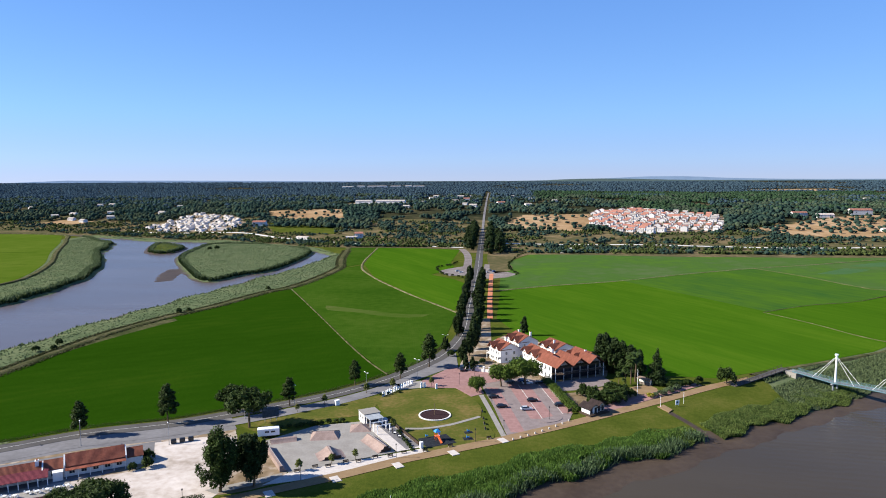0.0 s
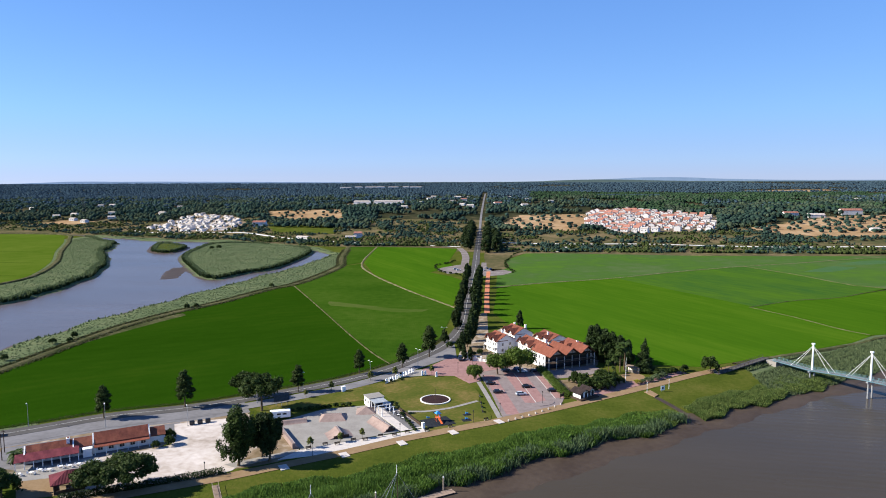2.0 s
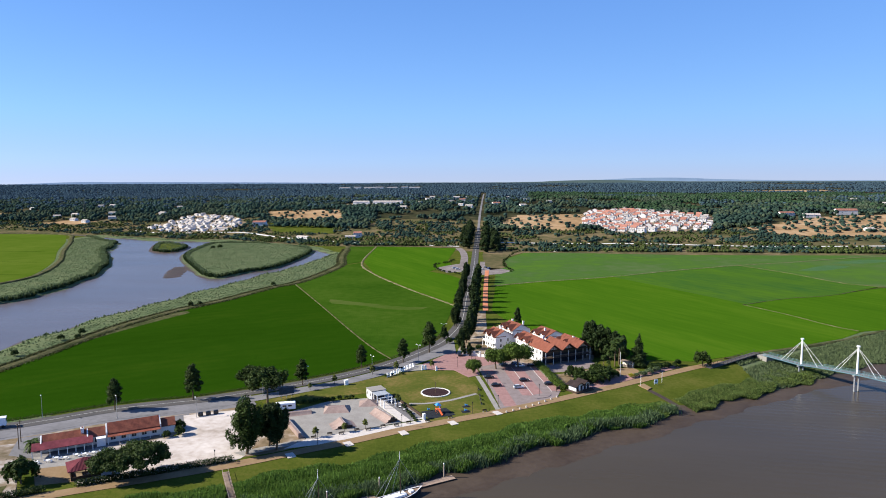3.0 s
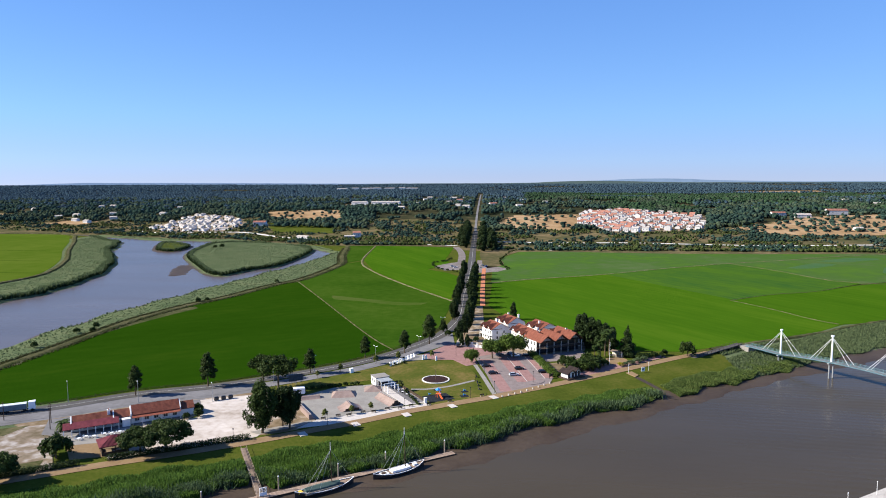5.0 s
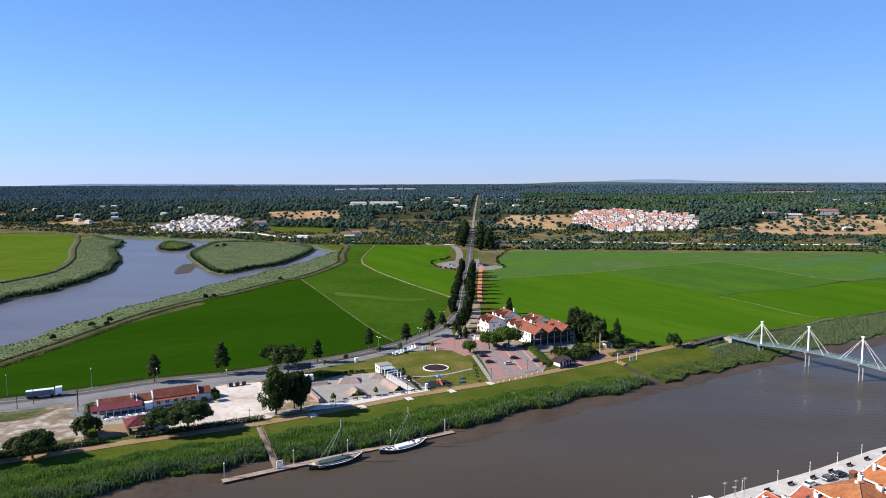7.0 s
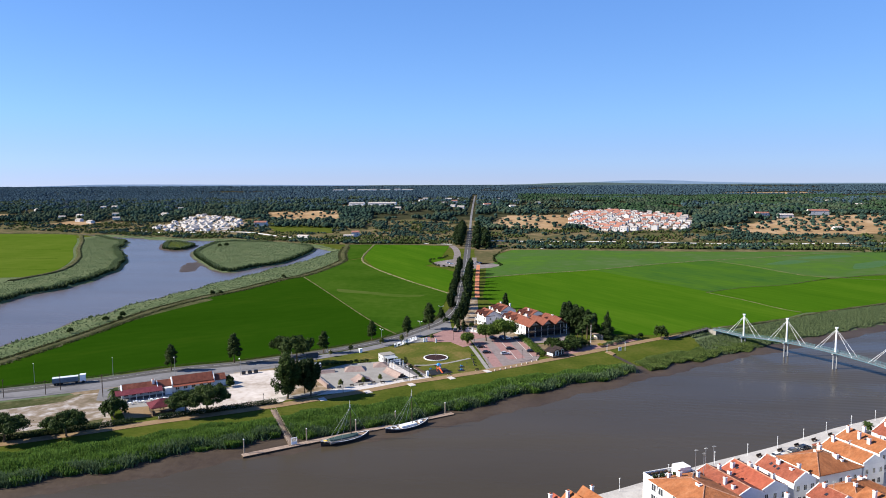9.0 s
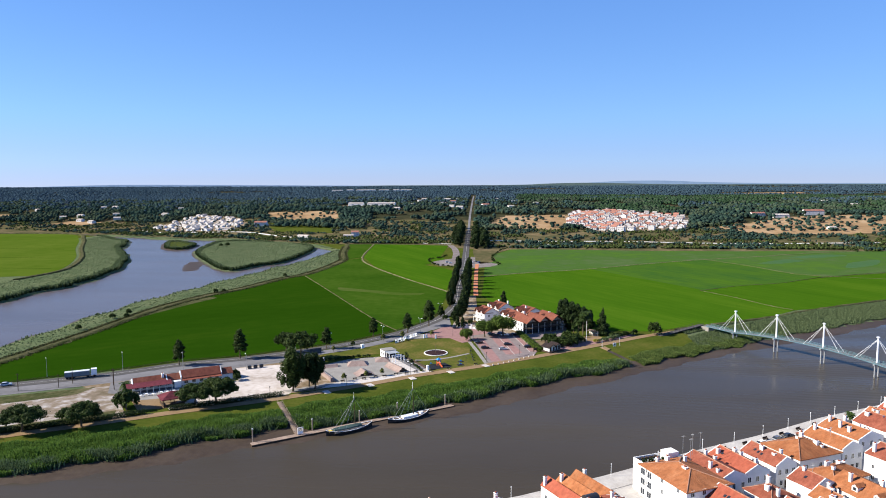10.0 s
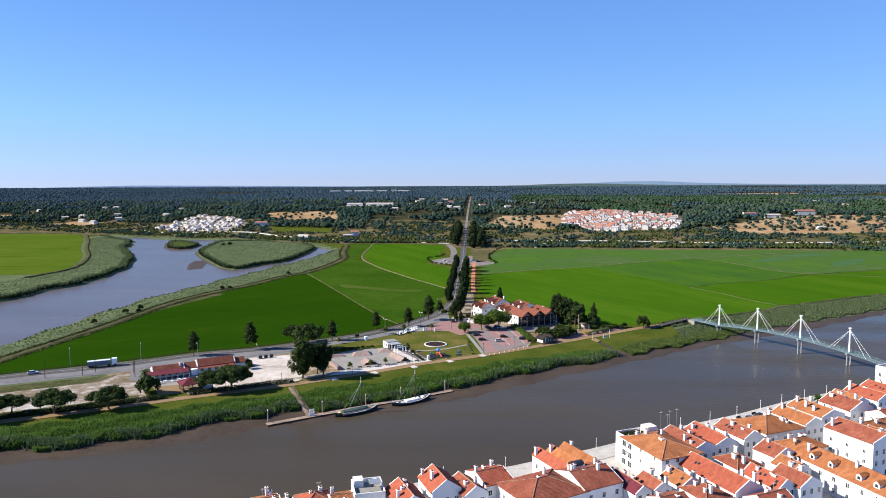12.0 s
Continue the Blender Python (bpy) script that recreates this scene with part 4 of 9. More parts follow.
cys = mud_y(cxs) + 0.6 + 2.0 * rng.uniform(0, 1, 330) + 2.0 * np.sin(cxs * 0.23)
k_ = rng.randint(0, 330, 30000)
x, y = cxs[k_] + rng.normal(0, 1.5, 30000), cys[k_] + rng.normal(0, 0.9, 30000)
keep = (x < 70) & ~((np.abs((x + 81.6) * 0.874 + (y - 157.3) * 0.486) < 1.8) & (x < -58)) & (np.abs((x - 59) * 0.9 + (y - 252) * 0.42) > 3.4)
blades("reeds", x[keep], y[keep], 1.7 + 0.9 * np.sin(cxs[k_[keep]] * 1.7) ** 2, 0.13, M["reed_pale"], "pale grey-green reed clumps at the water's edge", 13, 0.3)
N = 52000
x = rng.uniform(108, 420, N)
lo, hi = mud_y(x) + 1.5 * np.sin(x * 0.3), np.interp(x, [108, 129, 181, 212, 300, 420], [302, 315, 346, 369, 420, 463])
y = lo + (hi - lo) * rng.uniform(0, 1, N)
keep = np.abs((x - 122) * 0.64 - (y - 301) * 0.77) > 2
blades("reeds", x[keep], y[keep], 1.0 + 0 * x[keep], 0.22, M["marsh_blades"], "wide belt of grey-green reeds beside the bridge", 4)
N = 120000
x, y = rng.uniform(-640, -165, N), rng.uniform(120, 1000, N)
c = creek(x, y)
isl = np.maximum(in_shape(x, y, ISLET), in_shape(x, y, SHOAL))
dyx = np.interp(y, [k[1] for k in DYKE], [k[0] for k in DYKE])
wdx = np.interp(y, [420, 480, 553, 657, 768, 923, 1010], [-436, -432, -433, -481, -551, -645, -730])
keep = (isl > 1) | ((c < -0.5) & (y < far_y(x) + 12) & (((x < dyx - 2.5) & (x > east_x(y) - 8)) | ((x > wdx + 3) & (x < west_x(y) + 8))))
blades("reeds", x[keep], y[keep], 0.42 + 0 * x[keep], 0.4, M["marsh_blades"], "pale green reed marsh on islets and creek banks", 5, 0.9)
# tall reed edge at the water
N = 300000
x, y = rng.uniform(-660, -190, N), rng.uniform(230, 1000, N)
c = creek(x, y)
isl = np.maximum(in_shape(x, y, ISLET), in_shape(x, y, SHOAL))
c = np.where(isl > -3, np.minimum(c, -isl), c)
west = (x < west_x(y) + 14) & (isl < -3)
keep = (c < -0.2) & (c > np.where(west, -7.5, -5.0)) & (y < far_y(x) + 6) & (west | (isl > -3) | (rng.uniform(0, 1, N) < 0.22))
x, y, c, west, near_isl = x[keep], y[keep], c[keep], west[keep], isl[keep] > -3
tall = np.where(west, 2.6, np.where(near_isl, 2.2, 0.7)) * (0.75 + 0.35 * np.sin(x * 0.33) * np.sin(y * 0.27))
blades("reeds", x, y, tall + 0.9 * np.clip(1 + c / 4, 0, 1), 0.45, M["marsh_blades"], "tall dense reed edge along the creek", 6, 0.2)
# dark blades put in for the shade at the foot of the reeds
N = 260000
x, y = rng.uniform(-660, -225, N), rng.uniform(300, 1000, N)
c = creek(x, y)
isl = np.maximum(in_shape(x, y, ISLET), in_shape(x, y, SHOAL))
c = np.where(isl > -5, np.minimum(c, -isl), c)
keep = (c > -1.2) & (c < 1.3) & (y < far_y(x) - 20) & ((isl > -5) | (x < west_x(y) + 14))
blades("sedge", x[keep], y[keep], 2.3 + 0 * x[keep], 0.6, M["leaf_dark"], "dark blades in place of reed shade at the creek edge", 16, 0.25)

# rough dark growth on the creek side of the dyke
N = 7000
line_ = bow(DYKE, 2)
i_ = (rng.uniform(0, 1, N) * (len(line_) - 1)).astype(int)
off_ = np.where(rng.uniform(0, 1, N) < 0.7, -4.2, 4.0) + rng.normal(0, 0.7, N)
blades("dyke_growth", line_[i_, 0] + off_, line_[i_, 1] + rng.normal(0, 1.0, N), 0.8 + 0 * off_, 0.35, M["leaf_olive"], "rough dark growth along the dyke", 9, 0.5)

# grass fringe along the field side of the road
N = 16000
t_ = rng.uniform(0, 1, N)
edge = bow([(-232, 165), (-178, 197), (-150, 217.5), (-124, 229), (-107, 241), (-90, 254), (-75, 267), (-62, 283), (-50, 303), (-40, 325), (-35, 352)], 2)
i_ = (t_ * (len(edge) - 1)).astype(int)
blades("verge_grass", edge[i_, 0] + rng.normal(0, 0.9, N), edge[i_, 1] + rng.normal(0, 0.9, N), 0.28 + 0 * t_, 0.10, M["leaf_olive"], "rough grass fringe between road and rice", 8, 0.5)

# ---- trees ----
roadside = make_tree("roadside_tree", "slender dark green roadside tree with airy crown", 12.5, 4.0, 2.8, "oval", M["leaf_mid"], 6500, 0.31, 11, group="trees along the road")
stand(roadside, [(-146.6, 209.5, 0.98), (-122.7, 223.8, 1.15), (-85.2, 246, 0.9), (-65.9, 274.0, 0.88), (-48.2, 285.2, 0.92), (-37.9, 305, 1.25)], 3)
fork = make_tree("spreading_tree", "tall spreading tree with bare forked trunk", 15.0, 8.8, 4.8, "broad", M["leaf_mid"], 5200, 0.46, 14, trunk=0.34)
stand(fork, [(-92.0, 222.5, 1.0), (-103.5, 236.5, 0.74)], 5)
poplar = make_tree("poplar_tree", "big dense poplar with bright rising branches", 18.5, 5.9, 1.6, "plume", M["leaf_poplar"], 13000, 0.34, 17, trunk=0.4)
stand(poplar, [(-81.3, 173.5, 1.0)], 2)
dark_p = make_tree("poplar_tree", "tall dark poplar with bare lower trunk", 16.0, 4.2, 2.8, "plume", M["leaf_dark"], 8000, 0.36, 19, trunk=0.32)
stand(dark_p, [(-73.0, 177.5, 1.0), (-76.5, 180.5, 0.92)], 2)
acacia = make_tree("acacia_tree", "broad spreading acacia with flat green crown", 8.6, 6.8, 2.2, "broad", M["leaf_mid"], 11000, 0.29, 23, trunk=0.28, group="trees along the promenade")
stand(acacia, [(-113.2, 152.0, 1.08), (-106.0, 155.5, 1.3), (-143.7, 128.5, 1.08), (-161.1, 122, 1.15), (-181.8, 113, 1.15), (-202, 101, 1.1), (-177, 121, 0.9)], 6)
bush = make_tree("round_bush", "dense round dark green bush", 4.2, 2.5, 0.4, "broad", M["leaf_mid"], 1900, 0.27, 29, trunk=0.14, category="bush")
stand(bush, [(32, 263, 1.45), (39.5, 269, 1.5), (29.3, 275, 0.8), (-137.8, 147.5, 1.9), (-140.5, 149.5, 1.25), (90.6, 289.5, 1.8), (-112.9, 192.6, 0.85), (-110.2, 187.2, 0.82), (-113.6, 184.8, 0.6), (-16.5, 309, 0.6), (-13.5, 312.5, 0.7), (-33, 335, 1.2), (-29.5, 325, 0.8), (80, 291, 0.7), (75, 287, 0.55), (70, 284, 0.6), (66, 281, 0.8), (37, 265, 1.0), (39.5, 262.5, 1.25), (43, 265, 1.3), (34, 261, 1.2), (31, 256.5, 1.1), (45, 270, 1.2), (28, 268, 0.85), (36.5, 261, 1.3), (41, 267.5, 1.35), (39, 258.5, 1.1), (47.5, 268, 0.9), (42.5, 261.5, 1.1), (33.5, 266, 0.7), (-238, 330, 0.9), (-234, 320, 0.7), (-241, 316, 0.8), (-216, 418, 0.9), (-212, 424, 0.7), (-190, 512, 0.9), (-242, 282, 0.8), (-371, 806, 1.1), (-364, 812, 1.3), (73.5, 285.5, 0.75), (68, 283.8, 0.6), (77.5, 286.5, 0.6)], 8)
stone_pine = make_tree("stone_pine", "round-topped stone pine shading parked cars", 8.2, 5.6, 2.2, "umbrella", M["leaf_bright"], 6500, 0.30, 31, trunk=0.3, group="pines at the parking lot")
stand(stone_pine, [(6.0, 281.5, 1.38), (-4.2, 278.0, 1.12), (-14.3, 270.0, 0.74), (-0.5, 283, 0.95)], 4)
conifer = make_tree("conifer_tree", "dark dense broad conifer behind the hotel", 15.5, 4.6, 0.6, "tall", M["leaf_dark"], 5600, 0.46, 37, trunk=0.3, group="conifers beside the hotel")
cone = make_tree("conifer_tree", "dark pointed conifer by the promenade", 15.0, 4.6, 0.5, "conifer", M["leaf_dark"], 4600, 0.42, 38, trunk=0.3, group="conifers beside the hotel")
stand(cone, [(61.2, 287, 1.0)], 2)
stand(conifer, [(46, 303, 1.02), (43.2, 308, 1.08), (49.5, 301, 0.96), (52.5, 298.5, 0.88), (41, 312, 0.98), (55.5, 296, 0.8)], 9)
back_tree = make_tree("hedge_tree", "dark oval tree at the field edge", 10.8, 3.0, 1.2, "oval", M["leaf_dark"], 2600, 0.42, 41)
stand(back_tree, [(7.3, 373, 1.0), (-20.5, 300.5, 0.68), (-17.5, 300, 0.62)], 4)
avenue = make_tree("avenue_tree", "tall dark avenue tree with ragged crown", 15.5, 3.7, 1.4, "plume", M["leaf_dark"], 4200, 0.44, 43, trunk=0.3, group="avenue trees")
arng = random.Random(12)
spots = []
for i in range(10):
    yy = 366 + 21.5 * i
    spots.append((-28.9 - 0.021 * (yy - 366) - 0.9 * (i > 2) + arng.uniform(-0.7, 0.7), yy + arng.uniform(-6, 6), arng.uniform(0.62, 0.98)))
for i in range(13):
    yy = 356 + 18.0 * i
    spots.append((-19.0 - 0.023 * (yy - 356) + arng.uniform(-0.9, 0.9), yy + arng.uniform(-5, 5), arng.uniform(0.78, 1.12)))
spots += [(-22.6, 314, 0.66), (-33.4, 335, 0.5), (-19.0, 340, 0.92), (-20.6, 327, 0.8)]
stand(avenue, spots, 13)
broad_av = make_tree("avenue_tree", "broad dark avenue tree with uneven crown", 13.0, 3.5, 1.6, "tall", M["leaf_mid"], 3600, 0.42, 44, trunk=0.28, group="avenue trees")
stand(broad_av, [(-29.6 - 0.023 * k * 48 + arng.uniform(-0.8, 0.5), 378 + 48 * k + arng.uniform(-6, 6), arng.uniform(0.65, 0.95)) for k in range(5)] + [(-18.6 - 0.02 * k * 44 + arng.uniform(-0.5, 1.0), 366 + 44 * k + arng.uniform(-6, 6), arng.uniform(0.7, 1.0)) for k in range(5)], 15)
tall_av = make_tree("avenue_tree", "very tall dark eucalyptus of the far avenue", 24, 11.5, 2.0, "tall", M["leaf_dark"], 4600, 0.95, 47, trunk=0.5, group="far avenue trees")
spots = []
for i in range(9):
    yy = 828 + 24 * i
    spots.append((-47 - 0.02 * (yy - 690) + arng.uniform(-2, 2), yy, arng.uniform(0.55, 0.78)))
    spots.append((-22 - 0.02 * (yy - 690) + arng.uniform(-1, 2), yy - 42, arng.uniform(0.58, 0.82)))
    if i < 6:
        spots.append((-13 - 0.02 * (yy - 690) + arng.uniform(-2, 4), yy - 28, arng.uniform(0.5, 0.78)))
        spots.append((-55 - 0.02 * (yy - 690) + arng.uniform(-2, 2), yy + 60, arng.uniform(0.4, 0.6)))
stand(tall_av, spots, 14)
edge_shrub = make_tree("edge_shrub", "low dark shrub at the lay-by edge", 2.0, 1.7, 0.1, "broad", M["leaf_mid"], 420, 0.3, 48, trunk=0.06, category="shrub", group="lay-by shrubs")
rim = np.concatenate([bow([(-56, 700), (-60, 678), (-71, 664), (-70, 643), (-66, 628), (-62, 613), (-52, 603), (-42, 592)], 5.5), bow([(5, 614), (7, 622), (1, 642), (-2, 676), (1, 718), (7, 761), (17, 797), (31, 809)], 7.5)])
stand(edge_shrub, [(float(a) + arng.uniform(-0.8, 0.8), float(b) + arng.uniform(-1.5, 1.5), arng.uniform(0.6, 1.2)) for a, b in rim], 22)
sapling = make_tree("young_tree", "small young tree with thin yellow-green crown", 3.6, 1.3, 1.3, "oval", M["leaf_young"], 520, 0.24, 53, trunk=0.07, group="young park trees")
stand(sapling, [(-63.5, 189, 1.05), (-55, 194.5, 0.95), (-48.5, 198.5, 1.0), (-58.8, 264, 1.25), (-49, 270, 1.35), (-72, 248.5, 1.2), (-80, 239.5, 0.9), (-41, 223.5, 1.3), (-33.5, 276, 1.15), (-13.8, 268, 0.9)], 5)
shrub = make_tree("low_shrub", "low clipped dark shrub", 1.3, 1.0, 0.1, "broad", M["leaf_mid"], 300, 0.2, 59, trunk=0.05, category="shrub")
srng = random.Random(3)
stand(shrub, [(-84 + i * 2.1 + srng.uniform(-0.5, 0.5), 220 + i * 0.95 + srng.uniform(-1, 1), srng.uniform(0.8, 1.5)) for i in range(12)] + [(-38.5 + i * 0.85, 222 - i * 1.9, srng.uniform(0.6, 1.1)) for i in range(9)] + [(-52, 261, 1.2), (-46, 266, 1.0), (-50, 263.5, 1.1)], 6)
yellow = make_tree("flowering_bush", "bright yellow flowering bush", 2.2, 1.7, 0.2, "broad", M["leaf_yellow"], 420, 0.24, 61, trunk=0.06, category="bush")
stand(yellow, [(55, 268.5, 1.0)], 1)
grey_bush = make_tree("grey_shrub", "grey-green rounded shrub by the promenade", 2.3, 2.2, 0.1, "broad", M["marsh_blades"], 600, 0.26, 67, trunk=0.06, category="shrub")
stand(grey_bush, [(60.5, 272.5, 1.0), (64, 276, 1.1), (67.5, 280, 1.15), (57.5, 270.5, 0.8)], 2)
palm = make_palm("palm_tree", "tall palm with shaggy grey-green fronds", 8.8, 5, 44, 2.5)
stand(palm, [(50.5, 286.5, 1.2), (48.0, 284.0, 0.9), (53, 290, 1.3), (45.0, 283.5, 0.6), (46.6, 280.0, 0.45)], 3)
low_palm = make_palm("palm_tree", "short broad palm beside the low restaurant", 2.6, 15, 40, 3.0)
stand(low_palm, [(-151.0, 170.6, 1.0)], 3)

# clipped hedge
bm = bmesh.new()
pts = [(14.6, 287), (17, 277), (19.2, 267), (21.4, 257), (23.4, 249.5)]
hedge = thing("clipped_hedge", 0, 0, 0.02, 0, "long clipped green hedge beside the parking lot", "hedge")
hr = np.random.RandomState(5)
c = bow(pts, 0.5)
lob = [(float(a), float(b), 1.25, 2.1, 1.7, 1.25) for a, b in c]
quads("foliage", leaves_in(lob, 9000, 0.24, hr, 0.7), M["leaf_bright"], hedge)
tagged(part("stems", rods(*[((float(a), float(b), -0.1), (float(a), float(b), 1.2), 0.07) for a, b in c[::4]], n=5), M["bark"], hedge), kind="stuff")
hedge2 = thing("clipped_hedge", 0, 0, 0.02, 0, "thick dark clipped hedge along the promenade", "hedge")
c = [(float(a), float(prom_y(a)) + 3.6) for a in np.arange(-178, -84, 0.7)]
c = [p for p in c if not (-128 < p[0] < -121)]
quads("foliage", leaves_in([(a, b, 0.95, 1.15, 1.15, 1.05) for a, b in c], 14000, 0.24, hr, 0.7), M["leaf_dark"], hedge2)
tagged(part("stems", rods(*[((a, b, -0.1), (a, b, 0.6), 0.05) for a, b in c[::6]], n=5), M["bark"], hedge2), kind="stuff")

# ---- buildings ----
M["white_wall"] = surface("whitewash", ((0.5962, 0.5879, 0.563), (0.679, 0.6707, 0.6541)), 0.35, 0.85, 0.004, 8, spread=0.05)
M["cream_wall"] = surface("cream_render", ((0.66, 0.60, 0.50), (0.76, 0.71, 0.62)), 0.35, 0.85, spread=0.05)
M["frame_white"] = surface("white_frame", ((0.70, 0.70, 0.69), (0.80, 0.80, 0.79)), 2.0, 0.5)
M["dark_wood"] = surface("dark_wood", ((0.035, 0.024, 0.018), (0.07, 0.048, 0.034)), 1.2, 0.75)
M["grey_wood"] = surface("grey_wood", ((0.192, 0.152, 0.12), (0.288, 0.24, 0.192)), 0.9, 0.85)
M["black_metal"] = surface("black_metal", ((0.015, 0.015, 0.017), (0.035, 0.035, 0.038)), 2.0, 0.45, metal=0.3)
M["grey_metal"] = surface("galvanised_metal", ((0.28, 0.29, 0.30), (0.42, 0.43, 0.44)), 2.0, 0.45, metal=0.6)
M["steel_white"] = surface("white_steel", ((0.72, 0.73, 0.74), (0.82, 0.83, 0.84)), 1.0, 0.4)
M["glass"] = surface("dark_glass", ((0.012, 0.016, 0.022), (0.03, 0.036, 0.045)), 0.7, 0.08)


def tiles(name, colours, scale=0.35, spread=0.10):
    """Clay roof: rounded rows down the slope, weathered patches."""
    m = surface(name, colours, scale, 0.85, spread=spread, contrast=0.35)
    nd, ln = m.node_tree.nodes, m.node_tree.links
    streak = nd.new("ShaderNodeTexNoise")  # rain streaks and lichen down the slope
    streak.inputs["Scale"].default_value, streak.inputs["Detail"].default_value = 1.0, 5.0
    flow = nd.new("ShaderNodeMapping")
    flow.inputs["Scale"].default_value = (0.9, 0.45, 1.0)
    wet = nd.new("ShaderNodeMapRange")
    wet.inputs["From Min"].default_value, wet.inputs["From Max"].default_value = 0.36, 0.62
    wet.inputs["To Min"].default_value, wet.inputs["To Max"].default_value = 0.80, 1.07
    stain = nd.new("ShaderNodeHueSaturation")
    base = nd["Principled BSDF"].inputs["Base Color"]
    ln.new(base.links[0].from_socket, stain.inputs["Color"])
    ln.new(streak.outputs["Fac"], wet.inputs["Value"])
    ln.new(wet.outputs[0], stain.inputs["Value"])
    ln.new(stain.outputs["Color"], base)
    wave = nd.new("ShaderNodeTexWave")
    wave.bands_direction = "X"
    wave.inputs["Scale"].default_value = 1.1
    wave.inputs["Distortion"].default_value = 0.4
    uv = nd.new("ShaderNodeUVMap")
    ln.new(uv.outputs[0], flow.inputs["Vector"])
    ln.new(flow.outputs[0], streak.inputs["Vector"])
    ln.new(uv.outputs[0], wave.inputs["Vector"])
    b = nd.new("ShaderNodeBump")
    b.inputs["Strength"].default_value, b.inputs["Distance"].default_value = 1.0, 0.05
    ln.new(wave.outputs["Fac"], b.inputs["Height"])
    ln.new(b.outputs[0], nd["Principled BSDF"].inputs["Normal"])
    return m


M["tile_orange"] = tiles("orange_tiles", ((0.205, 0.074, 0.030), (0.275, 0.102, 0.042), (0.320, 0.140, 0.066)))
M["tile_red"] = tiles("red_tiles", ((0.2393, 0.0585, 0.0332), (0.3124, 0.0898, 0.0532)))
M["tile_brown"] = tiles("weathered_brown_tiles", ((0.1437, 0.0423, 0.0255), (0.2127, 0.0644, 0.0391), (0.2702, 0.0966, 0.0595)))
M["tile_hotel"] = tiles("hotel_tiles", ((0.1266, 0.0438, 0.0281), (0.1790, 0.0626, 0.0405)))
M["tile_old"] = tiles("old_rust_tiles", ((0.119, 0.0382, 0.0255), (0.1615, 0.051, 0.034), (0.1955, 0.0723, 0.0467)), 0.35)
M["maroon"] = tiles("maroon_sheet_roof", ((0.096, 0.0208, 0.0288), (0.124, 0.0272, 0.036)))
M["dark_tile"] = tiles("dark_roofing", ((0.0189, 0.0134, 0.0126), (0.0357, 0.0252, 0.0231)))
M["ridge_mortar"] = surface("mortared_ridge", ((0.20, 0.085, 0.05), (0.33, 0.20, 0.145)), 1.2, 0.9, spread=0.15)
SHARED = {}


def uv_slopes(me):
    """Roof mapping in metres: across and up each slope."""
    layer = me.uv_layers.new(name="slope")
    for p in me.polygons:
        nrm = p.normal
        across = Vector((-nrm.y, nrm.x, 0))
        across = across.normalized() if across.length > 0.05 else Vector((1, 0, 0))
        upward = nrm.cross(across)
        for li in p.loop_indices:
            co = me.vertices[me.loops[li].vertex_index].co
            layer.data[li].uv = (co.dot(across), co.dot(upward))


def roof_part(bm, material, parent, label=""):
    bmesh.ops.recalc_face_normals(bm, faces=bm.faces)
    ob = part("roof", bm, material, parent, label)
    uv_slopes(ob.data)
    return ob


def chevron(bm, x0, x1, y0, y1, eave, ridge, axis="x", thick=0.22, over=0.35, gable_over=0.25):
    """A pitched roof slab over a plan rectangle; axis: the way its ridge runs."""
    if axis == "x":
        a0, a1, b0, b1 = x0 - gable_over, x1 + gable_over, y0, y1
    else:
        a0, a1, b0, b1 = y0 - gable_over, y1 + gable_over, x0, x1
    mid, half = (b0 + b1) / 2, (b1 - b0) / 2
    slope = (ridge - eave) / half
    lo = eave - over * slope
    sec = [(b0 - over, lo), (mid, ridge), (b1 + over, lo), (b1 + over, lo + thick), (mid, ridge + thick * 1.15), (b0 - over, lo + thick)]
    ends = []
    for a in (a0, a1):
        ends.append([bm.verts.new((a, b, z) if axis == "x" else (b, a, z)) for b, z in sec])
    n = len(sec)
    for k in range(n):
        bm.faces.new([ends[0][k], ends[0][(k + 1) % n], ends[1][(k + 1) % n], ends[1][k]])
    for e in ends:
        bm.faces.new([e[0], e[1], e[4], e[5]])
        bm.faces.new([e[1], e[2], e[3], e[4]])
    return bm


def hipped(bm, x0, x1, y0, y1, eave, ridge, thick=0.2, over=0.35):
    x0, x1, y0, y1 = x0 - over, x1 + over, y0 - over, y1 + over
    w, d = x1 - x0, y1 - y0
    if w >= d:
        top = [(x0 + d * 0.5, (y0 + y1) / 2), (x1 - d * 0.5, (y0 + y1) / 2)]
    else:
        top = [((x0 + x1) / 2, y0 + w * 0.5), ((x0 + x1) / 2, y1 - w * 0.5)]
    lo = [bm.verts.new((x, y, eave - 0.12)) for x, y in ((x0, y0), (x1, y0), (x1, y1), (x0, y1))]
    md = [bm.verts.new((x, y, eave - 0.12 + thick)) for x, y in ((x0, y0), (x1, y0), (x1, y1), (x0, y1))]
    t = [bm.verts.new((x, y, ridge + thick)) for x, y in top]
    bm.faces.new(lo[::-1])
    for k in range(4):
        bm.faces.new([lo[k], lo[(k + 1) % 4], md[(k + 1) % 4], md[k]])
    if w >= d:
        bm.faces.new([md[0], md[1], t[1], t[0]])
        bm.faces.new([md[1], md[2], t[1]])
        bm.faces.new([md[2], md[3], t[0], t[1]])
        bm.faces.new([md[3], md[0], t[0]])
    else:
        bm.faces.new([md[0], md[1], t[0]])
        bm.faces.new([md[1], md[2], t[1], t[0]])
        bm.faces.new([md[2], md[3], t[1]])
        bm.faces.new([md[3], md[0], t[0], t[1]])
    return bm


